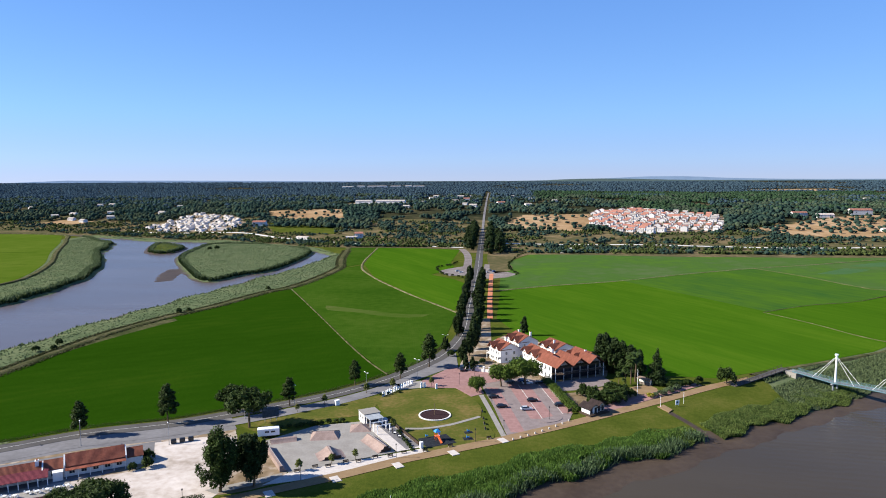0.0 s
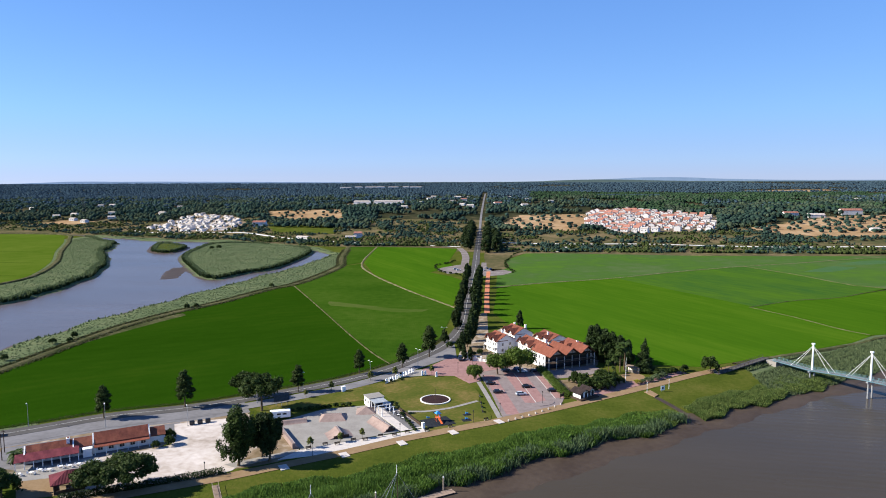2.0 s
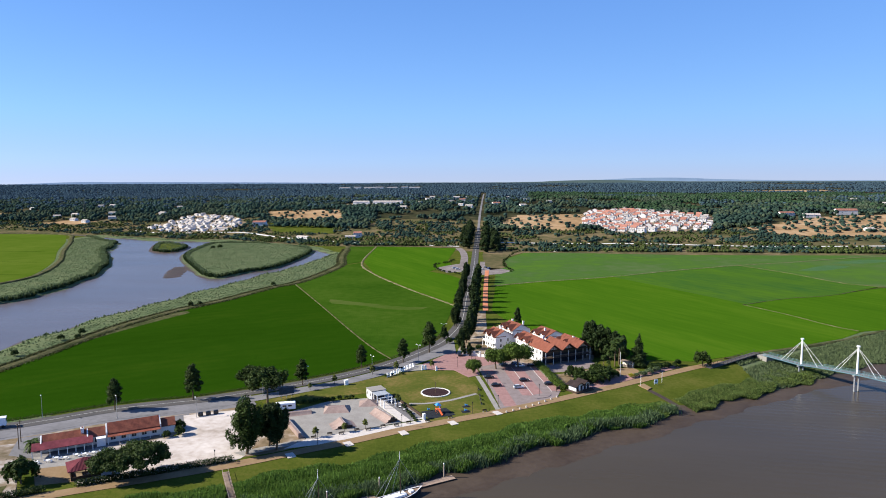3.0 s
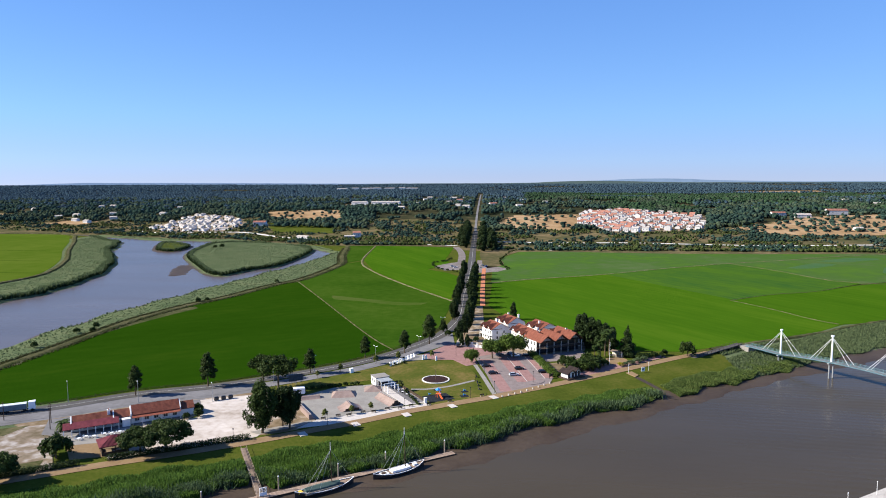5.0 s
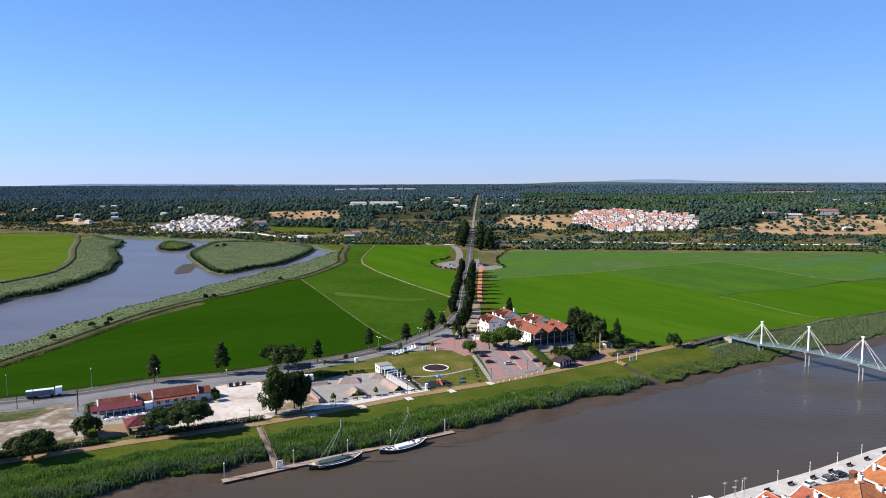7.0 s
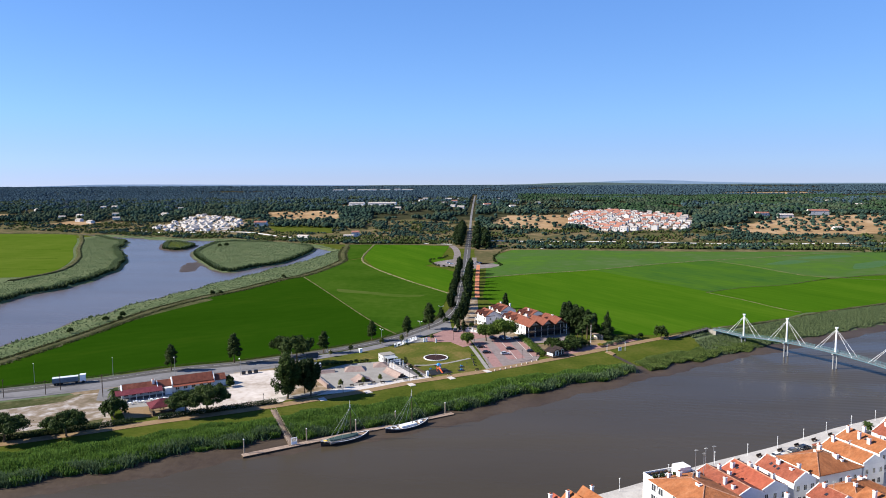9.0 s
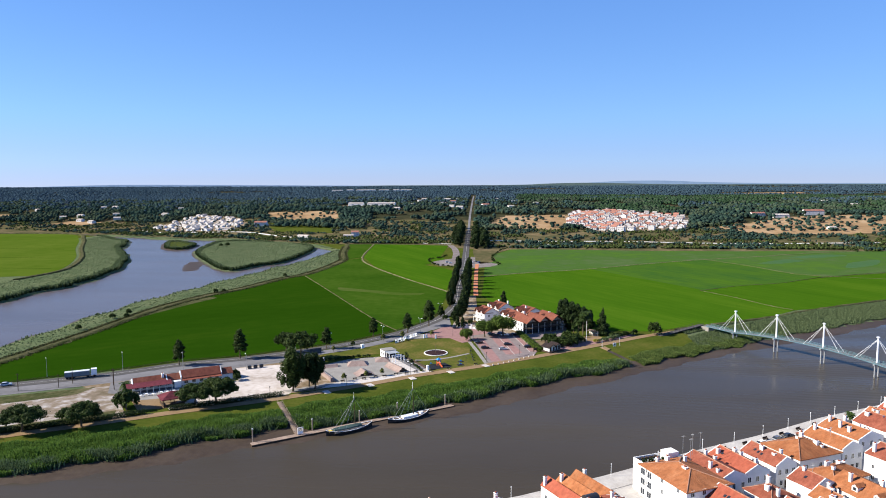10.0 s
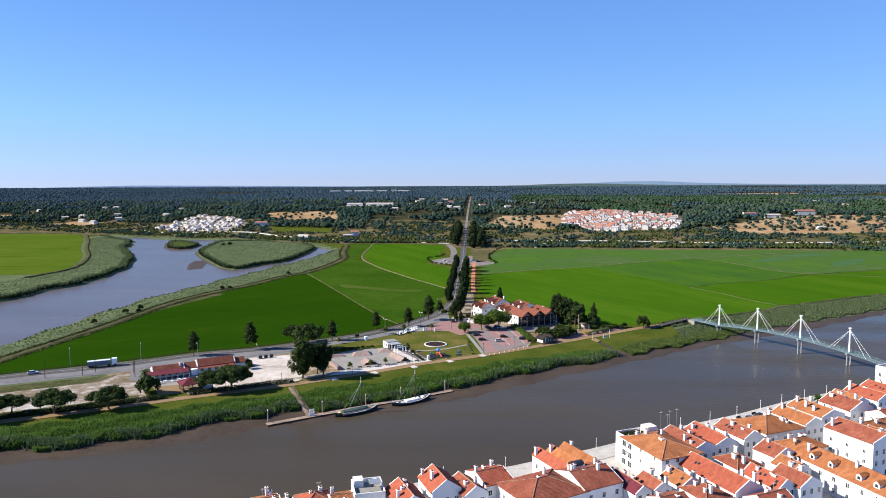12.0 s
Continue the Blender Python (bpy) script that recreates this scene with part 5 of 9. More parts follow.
def shell(bm, x0, x1, y0, y1, z0, eave, ridge=None, axis=None):
    """Solid walls of a house, with gables up to the ridge."""
    if axis is None:
        return box(bm, x0, x1, y0, y1, z0, eave)
    if axis == "x":
        sec, a0, a1 = [(y0, z0), (y1, z0), (y1, eave), ((y0 + y1) / 2, ridge), (y0, eave)], x0, x1
    else:
        sec, a0, a1 = [(x0, z0), (x1, z0), (x1, eave), ((x0 + x1) / 2, ridge), (x0, eave)], y0, y1
    ends = [[bm.verts.new((a, b, z) if axis == "x" else (b, a, z)) for b, z in sec] for a in (a0, a1)]
    for k in range(5):
        bm.faces.new([ends[0][k], ends[0][(k + 1) % 5], ends[1][(k + 1) % 5], ends[1][k]])
    bm.faces.new(ends[0])
    bm.faces.new(ends[1])
    bmesh.ops.recalc_face_normals(bm, faces=bm.faces)
    return bm


def opening(parent, m, w, h, kind="window", frame_mat="frame_white"):
    """A window or door set into a wall: m puts its foot's middle on the wall, facing -y."""
    key = (kind, round(w, 2), round(h, 2), frame_mat)
    if key not in SHARED:
        bm = bmesh.new()
        f, o = 0.09, 0.05
        box(bm, -w / 2 - f, -w / 2, -o, 0.06, 0, h)
        box(bm, w / 2, w / 2 + f, -o, 0.06, 0, h)
        box(bm, -w / 2 - f, w / 2 + f, -o, 0.06, h, h + f)
        if kind == "window":
            box(bm, -w / 2 - f * 1.6, w / 2 + f * 1.6, -0.12, 0.06, -f, 0)
            box(bm, -0.03, 0.03, -0.03, 0.05, 0, h)
        me = bpy.data.meshes.new(kind)
        bm.to_mesh(me)
        bm.free()
        me.materials.append(M[frame_mat])
        pane = bpy.data.meshes.new("pane")
        bm = boxes((-w / 2, w / 2, -0.02, 0.04, 0, h))
        bm.to_mesh(pane)
        bm.free()
        pane.materials.append(M["glass"] if kind == "window" else M["dark_wood"])
        SHARED[key] = (me, pane)
    me, pane = SHARED[key]
    ob = new(kind, me)
    ob.parent = parent
    ob.matrix_basis = m
    p = new("pane" if kind == "window" else "leaf", pane)
    p.parent = ob
    return ob


def wall_frame(x0, x1, y0, y1, side, s, z):
    """A pose on one wall of a plan rectangle: s metres along it."""
    if side == "front":
        return pose(x0 + s, y0, z)
    if side == "back":
        return pose(x1 - s, y1, z, 0, 0, 180)
    if side == "left":
        return pose(x0, y1 - s, z, 0, 0, -90)
    return pose(x1, y0 + s, z, 0, 0, 90)


def fenestrate(parent, rect, side, z, count, w=1.0, h=1.4, kind="window", lo=0.0, hi=0.0, frame_mat="frame_white"):
    x0, x1, y0, y1 = rect
    span = (x1 - x0) if side in ("front", "back") else (y1 - y0)
    span -= lo + hi
    for i in range(count):
        opening(parent, wall_frame(x0, x1, y0, y1, side, lo + span * (i + 0.5) / count, z), w, h, kind, frame_mat)


def chimney(parent, x, y, z0, z1, w=0.7, d=0.7):
    bm = boxes((x - w / 2, x + w / 2, y - d / 2, y + d / 2, z0, z1), (x - w / 2 - 0.08, x + w / 2 + 0.08, y - d / 2 - 0.08, y + d / 2 + 0.08, z1, z1 + 0.15))
    ob = part("chimney", bm, M["white_wall"], parent)
    part("chimney_pot", boxes((x - w / 4, x + w / 4, y - d / 4, y + d / 4, z1 + 0.15, z1 + 0.42)), M["tile_brown"], ob)
    return ob


def house(name, label, x, y, turn, w, d, eave, ridge, axis="x", roof="tile_orange", base=0.0, wall="white_wall", hip=False, windows=(), chimneys=(), group="", category="house", parapet=0.0, doors=(), verge=False):
    """A house: x, y is the middle of its plan; w runs along turn, d across; heights over base."""
    ob = thing(name, x, y, base, turn, label, category, group)
    rect = (-w / 2, w / 2, -d / 2, d / 2)
    part("wall", shell(bmesh.new(), *rect, -0.6, eave, ridge, None if (hip or axis is None) else axis), M[wall], ob)
    if axis is None:
        bm = boxes((rect[0] + 0.25, rect[1] - 0.25, rect[2] + 0.25, rect[3] - 0.25, eave - 0.1, eave + 0.05))
        part("flat_roof", bm, M["concrete"], ob)
        p = max(parapet, 0.5)
        part("parapet", boxes((rect[0], rect[1], rect[2], rect[2] + 0.25, eave + 0.002, eave + p), (rect[0], rect[1], rect[3] - 0.25, rect[3], eave + 0.002, eave + p), (rect[0], rect[0] + 0.25, rect[2] + 0.25, rect[3] - 0.25, eave + 0.002, eave + p), (rect[1] - 0.25, rect[1], rect[2] + 0.25, rect[3] - 0.25, eave + 0.002, eave + p)), M[wall], ob)
    else:
        bm = bmesh.new()
        (hipped(bm, *rect, eave, ridge) if hip else chevron(bm, *rect, eave, ridge, axis, gable_over=-0.2 if verge else 0.25))
        roof_part(bm, M[roof], ob)
        if verge and not hip:
            for sg in (-1, 1):
                if axis == "y":
                    bm = shell(bmesh.new(), rect[0], rect[1], sg * d / 2 - 0.12 - sg * 0.11, sg * d / 2 + 0.12 - sg * 0.11, eave - 0.5, eave + 0.2, ridge + 0.3, "y")
                else:
                    bm = shell(bmesh.new(), sg * w / 2 - 0.12 - sg * 0.11, sg * w / 2 + 0.12 - sg * 0.11, rect[2], rect[3], eave - 0.5, eave + 0.2, ridge + 0.3, "x")
                part("verge_wall", bm, M[wall], ob)
    if axis is not None and not hip:
        g = 0.2 if verge else -0.25
        if axis == "y":
            cap = rods(((0, -d / 2 + g, ridge + 0.24), (0, d / 2 - g, ridge + 0.24), 0.16), n=7)
            part("cornice", boxes((-w / 2 - 0.12, -w / 2, -d / 2, d / 2, eave - 0.42, eave - 0.2), (w / 2, w / 2 + 0.12, -d / 2, d / 2, eave - 0.42, eave - 0.2)), M[wall], ob)
        else:
            cap = rods(((-w / 2 + g, 0, ridge + 0.24), (w / 2 - g, 0, ridge + 0.24), 0.16), n=7)
            part("cornice", boxes((-w / 2, w / 2, -d / 2 - 0.12, -d / 2, eave - 0.42, eave - 0.2), (-w / 2, w / 2, d / 2, d / 2 + 0.12, eave - 0.42, eave - 0.2)), M[wall], ob)
        part("ridge_cap", cap, M["ridge_mortar"], ob, "row of mortared ridge tiles")
    elif hip:
        hx, hy, k = w / 2 + 0.35, d / 2 + 0.35, min(w, d) / 2 + 0.35
        ends = ((-hx + k, 0), (hx - k, 0)) if w >= d else ((0, -hy + k), (0, hy - k))
        rows = [((*ends[0], ridge + 0.22), (*ends[1], ridge + 0.22), 0.14)] if abs(w - d) > 0.3 else []
        for sx in (-1, 1):
            for sy in (-1, 1):
                e_ = ends[(sx if w >= d else sy) > 0]
                rows.append(((*e_, ridge + 0.22), (sx * hx, sy * hy, eave + 0.10), 0.13))
        part("ridge_cap", rods(*rows, n=6), M["ridge_mortar"], ob, "mortared hip and ridge tiles")
    for side, z, count, *size in windows:
        fenestrate(ob, rect, side, z, count, *size)
    for side, s in doors:
        opening(ob, wall_frame(*rect, side, s, 0.0), 1.0, 2.05, "door", "dark_wood")
    for cx_, cy_, z1 in chimneys:
        chimney(ob, cx_, cy_, eave - 0.3, z1)
    return ob


# ---- the gabled hotel and its houses ----
hall = thing("gabled_hall", 18.9, 285.6, 0.0, 30, "white three-gabled restaurant hall with red tile roof", "restaurant")
G = 8.4
part("wall", boxes((0, 3 * G, 3.2, 15, -0.6, 6.2)), M["white_wall"], hall)
for i in range(3):
    bm = shell(bmesh.new(), i * G, (i + 1) * G, 3.2, 15, 6.2, 6.21, 9.3, "y")
    part("gable_wall", bm, M["white_wall"], hall)
    roof_part(chevron(bmesh.new(), i * G, (i + 1) * G, 0.0, 15, 6.2, 9.3, "y", over=0.0, gable_over=0.9), M["tile_hotel"], hall)
    bm = bmesh.new()
    for a, b in (((i * G + 0.1, 0.1, 6.15), (i * G + G / 2, 0.1, 9.2)), ((i * G + G / 2, 0.1, 9.2), (i * G + G - 0.1, 0.1, 6.15)), ((i * G + G / 2, 0.1, 6.2), (i * G + G / 2, 0.1, 9.2))):
        rod(bm, a, b, 0.12, n=4)
    part("gable_truss", bm, M["dark_wood"], hall)
    for k in range(4):
        xx = i * G + G * (k + 0.5) / 4
        opening(hall, pose(xx, 3.1, 3.6), 1.5, 2.3, "window", "dark_wood")
        opening(hall, pose(xx, 3.1, 0.15), 1.6, 2.6, "window", "dark_wood")
    for k in range(2):
        part("post", boxes((i * G + k * G / 2 - 0.08, i * G + k * G / 2 + 0.08, 0.05, 0.21, -0.1, 6.2)), M["frame_white"], hall)
part("post", boxes((3 * G - 0.2, 3 * G + 0.04, 0.05, 0.29, -0.1, 6.2)), M["frame_white"], hall)
part("balcony_floor", boxes((-0.2, 3 * G + 0.2, -0.3, 3.2, 3.0, 3.2)), M["dark_wood"], hall)
part("glazed_front", boxes((0.3, 3 * G - 0.3, 3.1, 3.18, 0.1, 6.1)), M["glass"], hall, "dark glazed front")
part("balcony_rail", boxes((-0.2, 3 * G + 0.2, -0.3, -0.22, 4.15, 4.25), *[(k * 0.63 - 0.02, k * 0.63 + 0.02, -0.28, -0.24, 3.2, 4.15) for k in range(41)]), M["grey_wood"], hall)
part("eave_beam", boxes((-0.2, 3 * G + 0.2, -0.05, 0.2, 5.9, 6.18)), M["dark_wood"], hall)
for z, n in ((0.9, 4), (4.0, 4)):
    for k in range(n):
        opening(hall, wall_frame(0, 3 * G, 3.2, 15, "left", 1.5 + k * 2.9, z), 1.1, 1.7)


def wing(name, label, x, y, turn, w, d, eave, ridge, gables, base_windows, balcony=False, chim=()):
    """A hotel house: long roof with cross gables to its left side."""
    ob = thing(name, x, y, 0, turn, label, "house", "hotel houses")
    rect = (-w / 2, w / 2, -d / 2, d / 2)
    part("wall", shell(bmesh.new(), *rect, -0.6, eave, ridge, "y"), M["white_wall"], ob)
    roof_part(chevron(bmesh.new(), *rect, eave, ridge, "y", over=0.5, gable_over=0.5), M["tile_hotel"], ob)
    gw = d / gables
    for i in range(gables):
        y0 = -d / 2 + i * gw + gw * 0.08
        y1 = y0 + gw * 0.84
        part("gable_wall", shell(bmesh.new(), -w / 2 - 0.35, 0, y0, y1, eave - 1.2, eave + 0.1, ridge - 0.35, "x"), M["white_wall"], ob)
        roof_part(chevron(bmesh.new(), -w / 2 - 0.35, 0, y0, y1, eave + 0.1, ridge - 0.35, "x", over=0.55, gable_over=1.0), M["tile_hotel"], ob)
        for z in (0.9, 3.7):
            for s in (0.28, 0.72):
                opening(ob, pose(-w / 2 - (0.0 if z < 3 else 0.0), y0 + (y1 - y0) * s, z, 0, 0, -90), 1.0, 1.5)
    for s in (0.3, 0.7):
        for z in (0.9, 3.7):
            opening(ob, pose(-w / 2 + w * s, -d / 2, z), 1.0, 1.5)
    if balcony:
        part("balcony_floor", boxes((-w / 2 - 1.6, -w / 2 - 0.002, -d / 2, d / 2, 2.95, 3.12)), M["white_wall"], ob)
        part("balcony_rail", boxes((-w / 2 - 1.6, -w / 2 - 1.5, -d / 2, d / 2, 3.95, 4.05), *[(-w / 2 - 1.58, -w / 2 - 1.53, -d / 2 + k * 0.5, -d / 2 + k * 0.5 + 0.05, 3.12, 3.95) for k in range(int(d * 2))]), M["frame_white"], ob)
        for k in range(3):
            part("post", boxes((-w / 2 - 1.6, -w / 2 - 1.35, -d / 2 + k * (d - 0.25) / 2, -d / 2 + k * (d - 0.25) / 2 + 0.25, -0.1, 2.95)), M["white_wall"], ob)
    for cx_, cy_ in chim:
        chimney(ob, cx_, cy_, eave, ridge + 0.9, 0.8, 0.8)
    return ob


wing("hotel_wing", "white hotel wing with red cross-gabled roof", 14.2, 309.3, 26, 9.5, 21, 6.2, 8.9, 3, 2, chim=[(2.0, -6.0)])
wing("hotel_house", "white two-storey hotel house with balcony and red roof", -3.2, 321.5, 30, 10.5, 11, 6.5, 9.2, 2, 2, True, chim=[(1.5, 1.0), (2.4, 3.2)])
wing("hotel_house", "white gabled hotel house behind the first", 5.5, 338, 30, 11, 12, 6.4, 9.3, 2, 2, chim=[(3.0, -3.0), (0.5, 4.0)])
wing("hotel_house", "white hotel house with tall chimneys", 22.5, 325, 30, 12, 13, 6.4, 9.0, 2, 2, chim=[(-3.5, -2.0)])
wing("hotel_house", "low white hotel annex with red roof", 33, 309, 30, 11, 12, 6.0, 8.8, 2, 2, chim=[(-2.0, -4.0)])
# gate wall with white piers
for i in range(6):
    t = i / 5
    part_ob = tagged(part("gate_pier", boxes((-0.35, 0.35, -0.35, 0.35, -0.1, 2.3), (-0.45, 0.45, -0.45, 0.45, 2.3, 2.5)), M["white_wall"]), "square white gate pier with a flat cap", "gate pier", "gate piers")
    part_ob.matrix_basis = pose(-20.5 + 13.5 * t, 301.5 - 4.2 * t, 0.1, 0, 0, -17)
for i in range(4):
    t = (i + 0.5) / 5
    o = tagged(part("garden_wall", boxes((-1.05, 1.05, -0.15, 0.15, -0.1, 1.3)), M["white_wall"]), "low whitewashed garden wall", "wall", "garden walls")
    o.matrix_basis = pose(-20.5 + 13.5 * t, 301.5 - 4.2 * t, 0.1, 0, 0, -17)
o = tagged(part("garden_wall", boxes((0, 26, -0.2, 0.2, -0.1, 0.9)), M["concrete"]), "low concrete wall beside the hedge", "wall")
o.matrix_basis = pose(13.2, 287.5, 0.1, 0, 0, -77)

# ---- kiosk cabin on the promenade ----
kiosk = thing("kiosk_cabin", 29.8, 248.4, 0.1, 38, "white cabin with dark roofs on a timber deck", "kiosk")
kiosk.scale = (0.98, 0.98, 1.0)
part("deck", boxes((-4.2, 5.8, -3.6, 2.6, 0, 0.55)), M["dark_wood"], kiosk)
part("wall", shell(bmesh.new(), -3.2, 0.8, -2.2, 2.2, 0.55, 3.0, 3.9, "y"), M["white_wall"], kiosk)
part("wall", shell(bmesh.new(), 1.4, 4.9, -1.6, 2.4, 0.55, 3.0, 3.9, "y"), M["white_wall"], kiosk)
roof_part(chevron(bmesh.new(), -3.2, 0.8, -2.2, 2.2, 2.9, 3.9, "y", over=0.9, gable_over=1.0), M["dark_tile"], kiosk)
roof_part(chevron(bmesh.new(), 1.4, 4.9, -1.6, 2.4, 2.9, 3.9, "y", over=0.9, gable_over=1.0), M["dark_tile"], kiosk)
for xx in (-2.4, -0.2):
    opening(kiosk, pose(xx, -2.2, 0.75), 1.0, 1.8, "window", "dark_wood")
for xx in (2.2, 4.0):
    opening(kiosk, pose(xx, -1.6, 0.75), 1.1, 1.9, "window", "dark_wood")
part("deck_rail", boxes((-4.2, 5.8, -3.6, -3.52, 1.35, 1.43), *[(-4.2 + k * 1.0, -4.12 + k * 1.0, -3.6, -3.52, 0.55, 1.35) for k in range(11)]), M["dark_wood"], kiosk)

# ---- tan-roofed garden shelter beside the conifers ----
M["tan_sheet"] = surface("tan_sheet_roof", ((0.20, 0.145, 0.105), (0.28, 0.21, 0.155)), 0.6, 0.8)
shel = thing("garden_shelter", 56.4, 287.0, 0.05, -32, "open garden shelter with a flat tan roof", "shelter")
bm = bmesh.new()
box(bm, -3.3, 3.3, -1.9, 1.9, 2.35, 2.6, 0.12)
part("roof", bm, M["tan_sheet"], shel)
part("back_wall", boxes((-3.0, 3.0, 1.45, 1.6, -0.1, 2.35)), M["cream_wall"], shel)
part("side_wall", boxes((2.85, 3.0, -1.6, 1.45, -0.1, 2.35)), M["cream_wall"], shel)
for a in (-3.0, -1.0, 1.0):
    part("post", boxes((a - 0.07, a + 0.07, -1.67, -1.53, -0.1, 2.35)), M["dark_wood"], shel)
part("counter", boxes((-2.8, 2.7, -1.3, -0.9, -0.05, 1.0)), M["grey_wood"], shel)

# ---- low restaurant with the maroon porch ----
lowr = thing("low_restaurant", -131.7, 182.0, 0.0, 33, "long low white restaurant with rust tiles and maroon porch", "restaurant")
part("wall", shell(bmesh.new(), -1.2, 15.4, -3.4, 3.4, -0.6, 3.4, 5.6, "x"), M["white_wall"], lowr)
part("wall", shell(bmesh.new(), -20.0, -1.4, -3.0, 3.0, -0.6, 3.0, 4.7, "x"), M["white_wall"], lowr)
part("wall", shell(bmesh.new(), 15.5, 20.0, -3.2, 3.2, -0.6, 2.8, 4.4, "x"), M["white_wall"], lowr)
roof_part(chevron(bmesh.new(), -0.9, 15.1, -3.4, 3.4, 3.4, 5.6, "x", over=0.5, gable_over=0.0), M["tile_old"], lowr, "patched rust-brown clay tiles")
roof_part(chevron(bmesh.new(), -19.7, -7.0, -3.0, 3.0, 3.0, 4.7, "x", over=0.4, gable_over=0.0), M["tile_old"], lowr)
roof_part(chevron(bmesh.new(), -6.6, -1.5, -3.0, 3.0, 3.0, 4.7, "x", over=0.4, gable_over=0.0), M["tile_hotel"], lowr)
roof_part(chevron(bmesh.new(), 15.6, 20.0, -3.2, 3.2, 2.8, 4.4, "x", over=0.4, gable_over=0.2), M["tile_hotel"], lowr)
for xx in (-20.0, -6.8, -1.2, 15.3):
    hh = 4.75 if xx < -2 else 5.6
    part("party_wall", shell(bmesh.new(), xx - 0.18, xx + 0.18, -3.6, 3.6, -0.3, 3.3 if xx < -2 else 3.7, hh + 0.1, "x"), M["white_wall"], lowr)
bm = bmesh.new()
v = [bm.verts.new(c) for c in ((-22.5, -7.6, 2.5), (-5.2, -7.6, 2.5), (-5.2, -2.7, 3.35), (-22.5, -2.7, 3.35), (-22.5, -7.6, 2.62), (-5.2, -7.6, 2.62), (-5.2, -2.7, 3.47), (-22.5, -2.7, 3.47))]
for f in ((3, 2, 1, 0), (4, 5, 6, 7), (0, 1, 5, 4), (1, 2, 6, 5), (2, 3, 7, 6), (3, 0, 4, 7)):
    bm.faces.new([v[i] for i in f])
porch = part("porch_roof", bm, M["maroon"], lowr, "maroon sheet porch roof")
uv_slopes(porch.data)
bm = bmesh.new()
v = [bm.verts.new(c) for c in ((-1.0, -5.3, 2.5), (15.2, -5.3, 2.5), (15.2, -3.7, 2.95), (-1.0, -3.7, 2.95), (-1.0, -5.3, 2.6), (15.2, -5.3, 2.6), (15.2, -3.7, 3.05), (-1.0, -3.7, 3.05))]
for f in ((3, 2, 1, 0), (4, 5, 6, 7), (0, 1, 5, 4), (1, 2, 6, 5), (2, 3, 7, 6), (3, 0, 4, 7)):
    bm.faces.new([v[i] for i in f])
awn = part("porch_roof", bm, M["tile_brown"], lowr)
uv_slopes(awn.data)
for k in range(8):
    xx = -22.2 + k * 2.4
    part("post", boxes((xx - 0.1, xx + 0.1, -7.5, -7.3, -0.1, 2.52)), M["frame_white"], lowr)
for k in range(6):
    xx = -0.8 + k * 3.15
    part("post", boxes((xx - 0.08, xx + 0.08, -5.25, -5.09, -0.1, 2.52)), M["frame_white"], lowr)
    if k < 5:
        opening(lowr, pose(xx + 1.5, -3.4, 0.9), 1.4, 1.3)
for k in range(6):
    opening(lowr, pose(-18.5 + k * 2.9, -3.0, 0.8), 1.4, 1.5)
part("annex", boxes((-4.2, -1.6, -5.6, -3.0, -0.3, 2.6), (-4.3, -1.5, -5.7, -2.9, 2.6, 2.72)), M["white_wall"], lowr)
chimney(lowr, -8.2, -0.9, 3.6, 5.5, 0.9, 1.4)
sign_b = tagged(part("sign_board", boxes((-3.5, 3.5, -0.08, 0.08, 0.9, 1.9), (-3.3, -3.15, -0.05, 0.05, -0.1, 0.9), (3.15, 3.3, -0.05, 0.05, -0.1, 0.9)), surface("blue_board", ((0.03, 0.08, 0.30), (0.05, 0.12, 0.38)), 1.0, 0.5)), "long blue roadside board behind the restaurant", "sign")
sign_b.matrix_basis = pose(-137, 186.5, 0.2, 0, 0, 33)
gaz = thing("gazebo", -123.6, 155.2, 0.05, 38, "open pavilion with maroon pyramid roof", "gazebo")
gaz.scale = (1.25, 1.25, 1.15)
roof_part(hipped(bmesh.new(), -3.2, 3.2, -3.0, 3.0, 2.6, 4.3, over=0.5), M["maroon"], gaz)
for a in (-3.0, 0.0, 3.0):
    for b in (-2.8, 2.8):
        part("post", boxes((a - 0.1, a + 0.1, b - 0.1, b + 0.1, -0.1, 2.6)), M["dark_wood"], gaz)
part("low_wall", boxes((-3.1, 3.1, -2.95, -2.8, 0, 0.9), (-3.1, -2.95, -2.8, 2.8, 0, 0.9), (2.95, 3.1, -2.8, 2.8, 0, 0.9)), M["dark_wood"], gaz)


def wheelie_bin(x, y, turn):
    b = thing("waste_bin", x, y, 0.15, turn, "dark grey roadside waste container", "waste bin", "waste bins")
    part("body", boxes((-0.85, 0.85, -0.55, 0.55, 0.15, 1.15)), M["black_metal"], b)
    bm = bmesh.new()
    box(bm, -0.9, 0.9, -0.6, 0.6, 1.15, 1.45, 0.18)
    part("lid", bm, M["black_metal"], b)
    for a in (-0.7, 0.7):
        part("wheel", rods(((a, -0.5, 0.1), (a, 0.5, 0.1), 0.1)), M["black_metal"], b)


for i in range(3):
    wheelie_bin(-111.4 + i * 2.3, 205.9 + i * 1.4, 32)


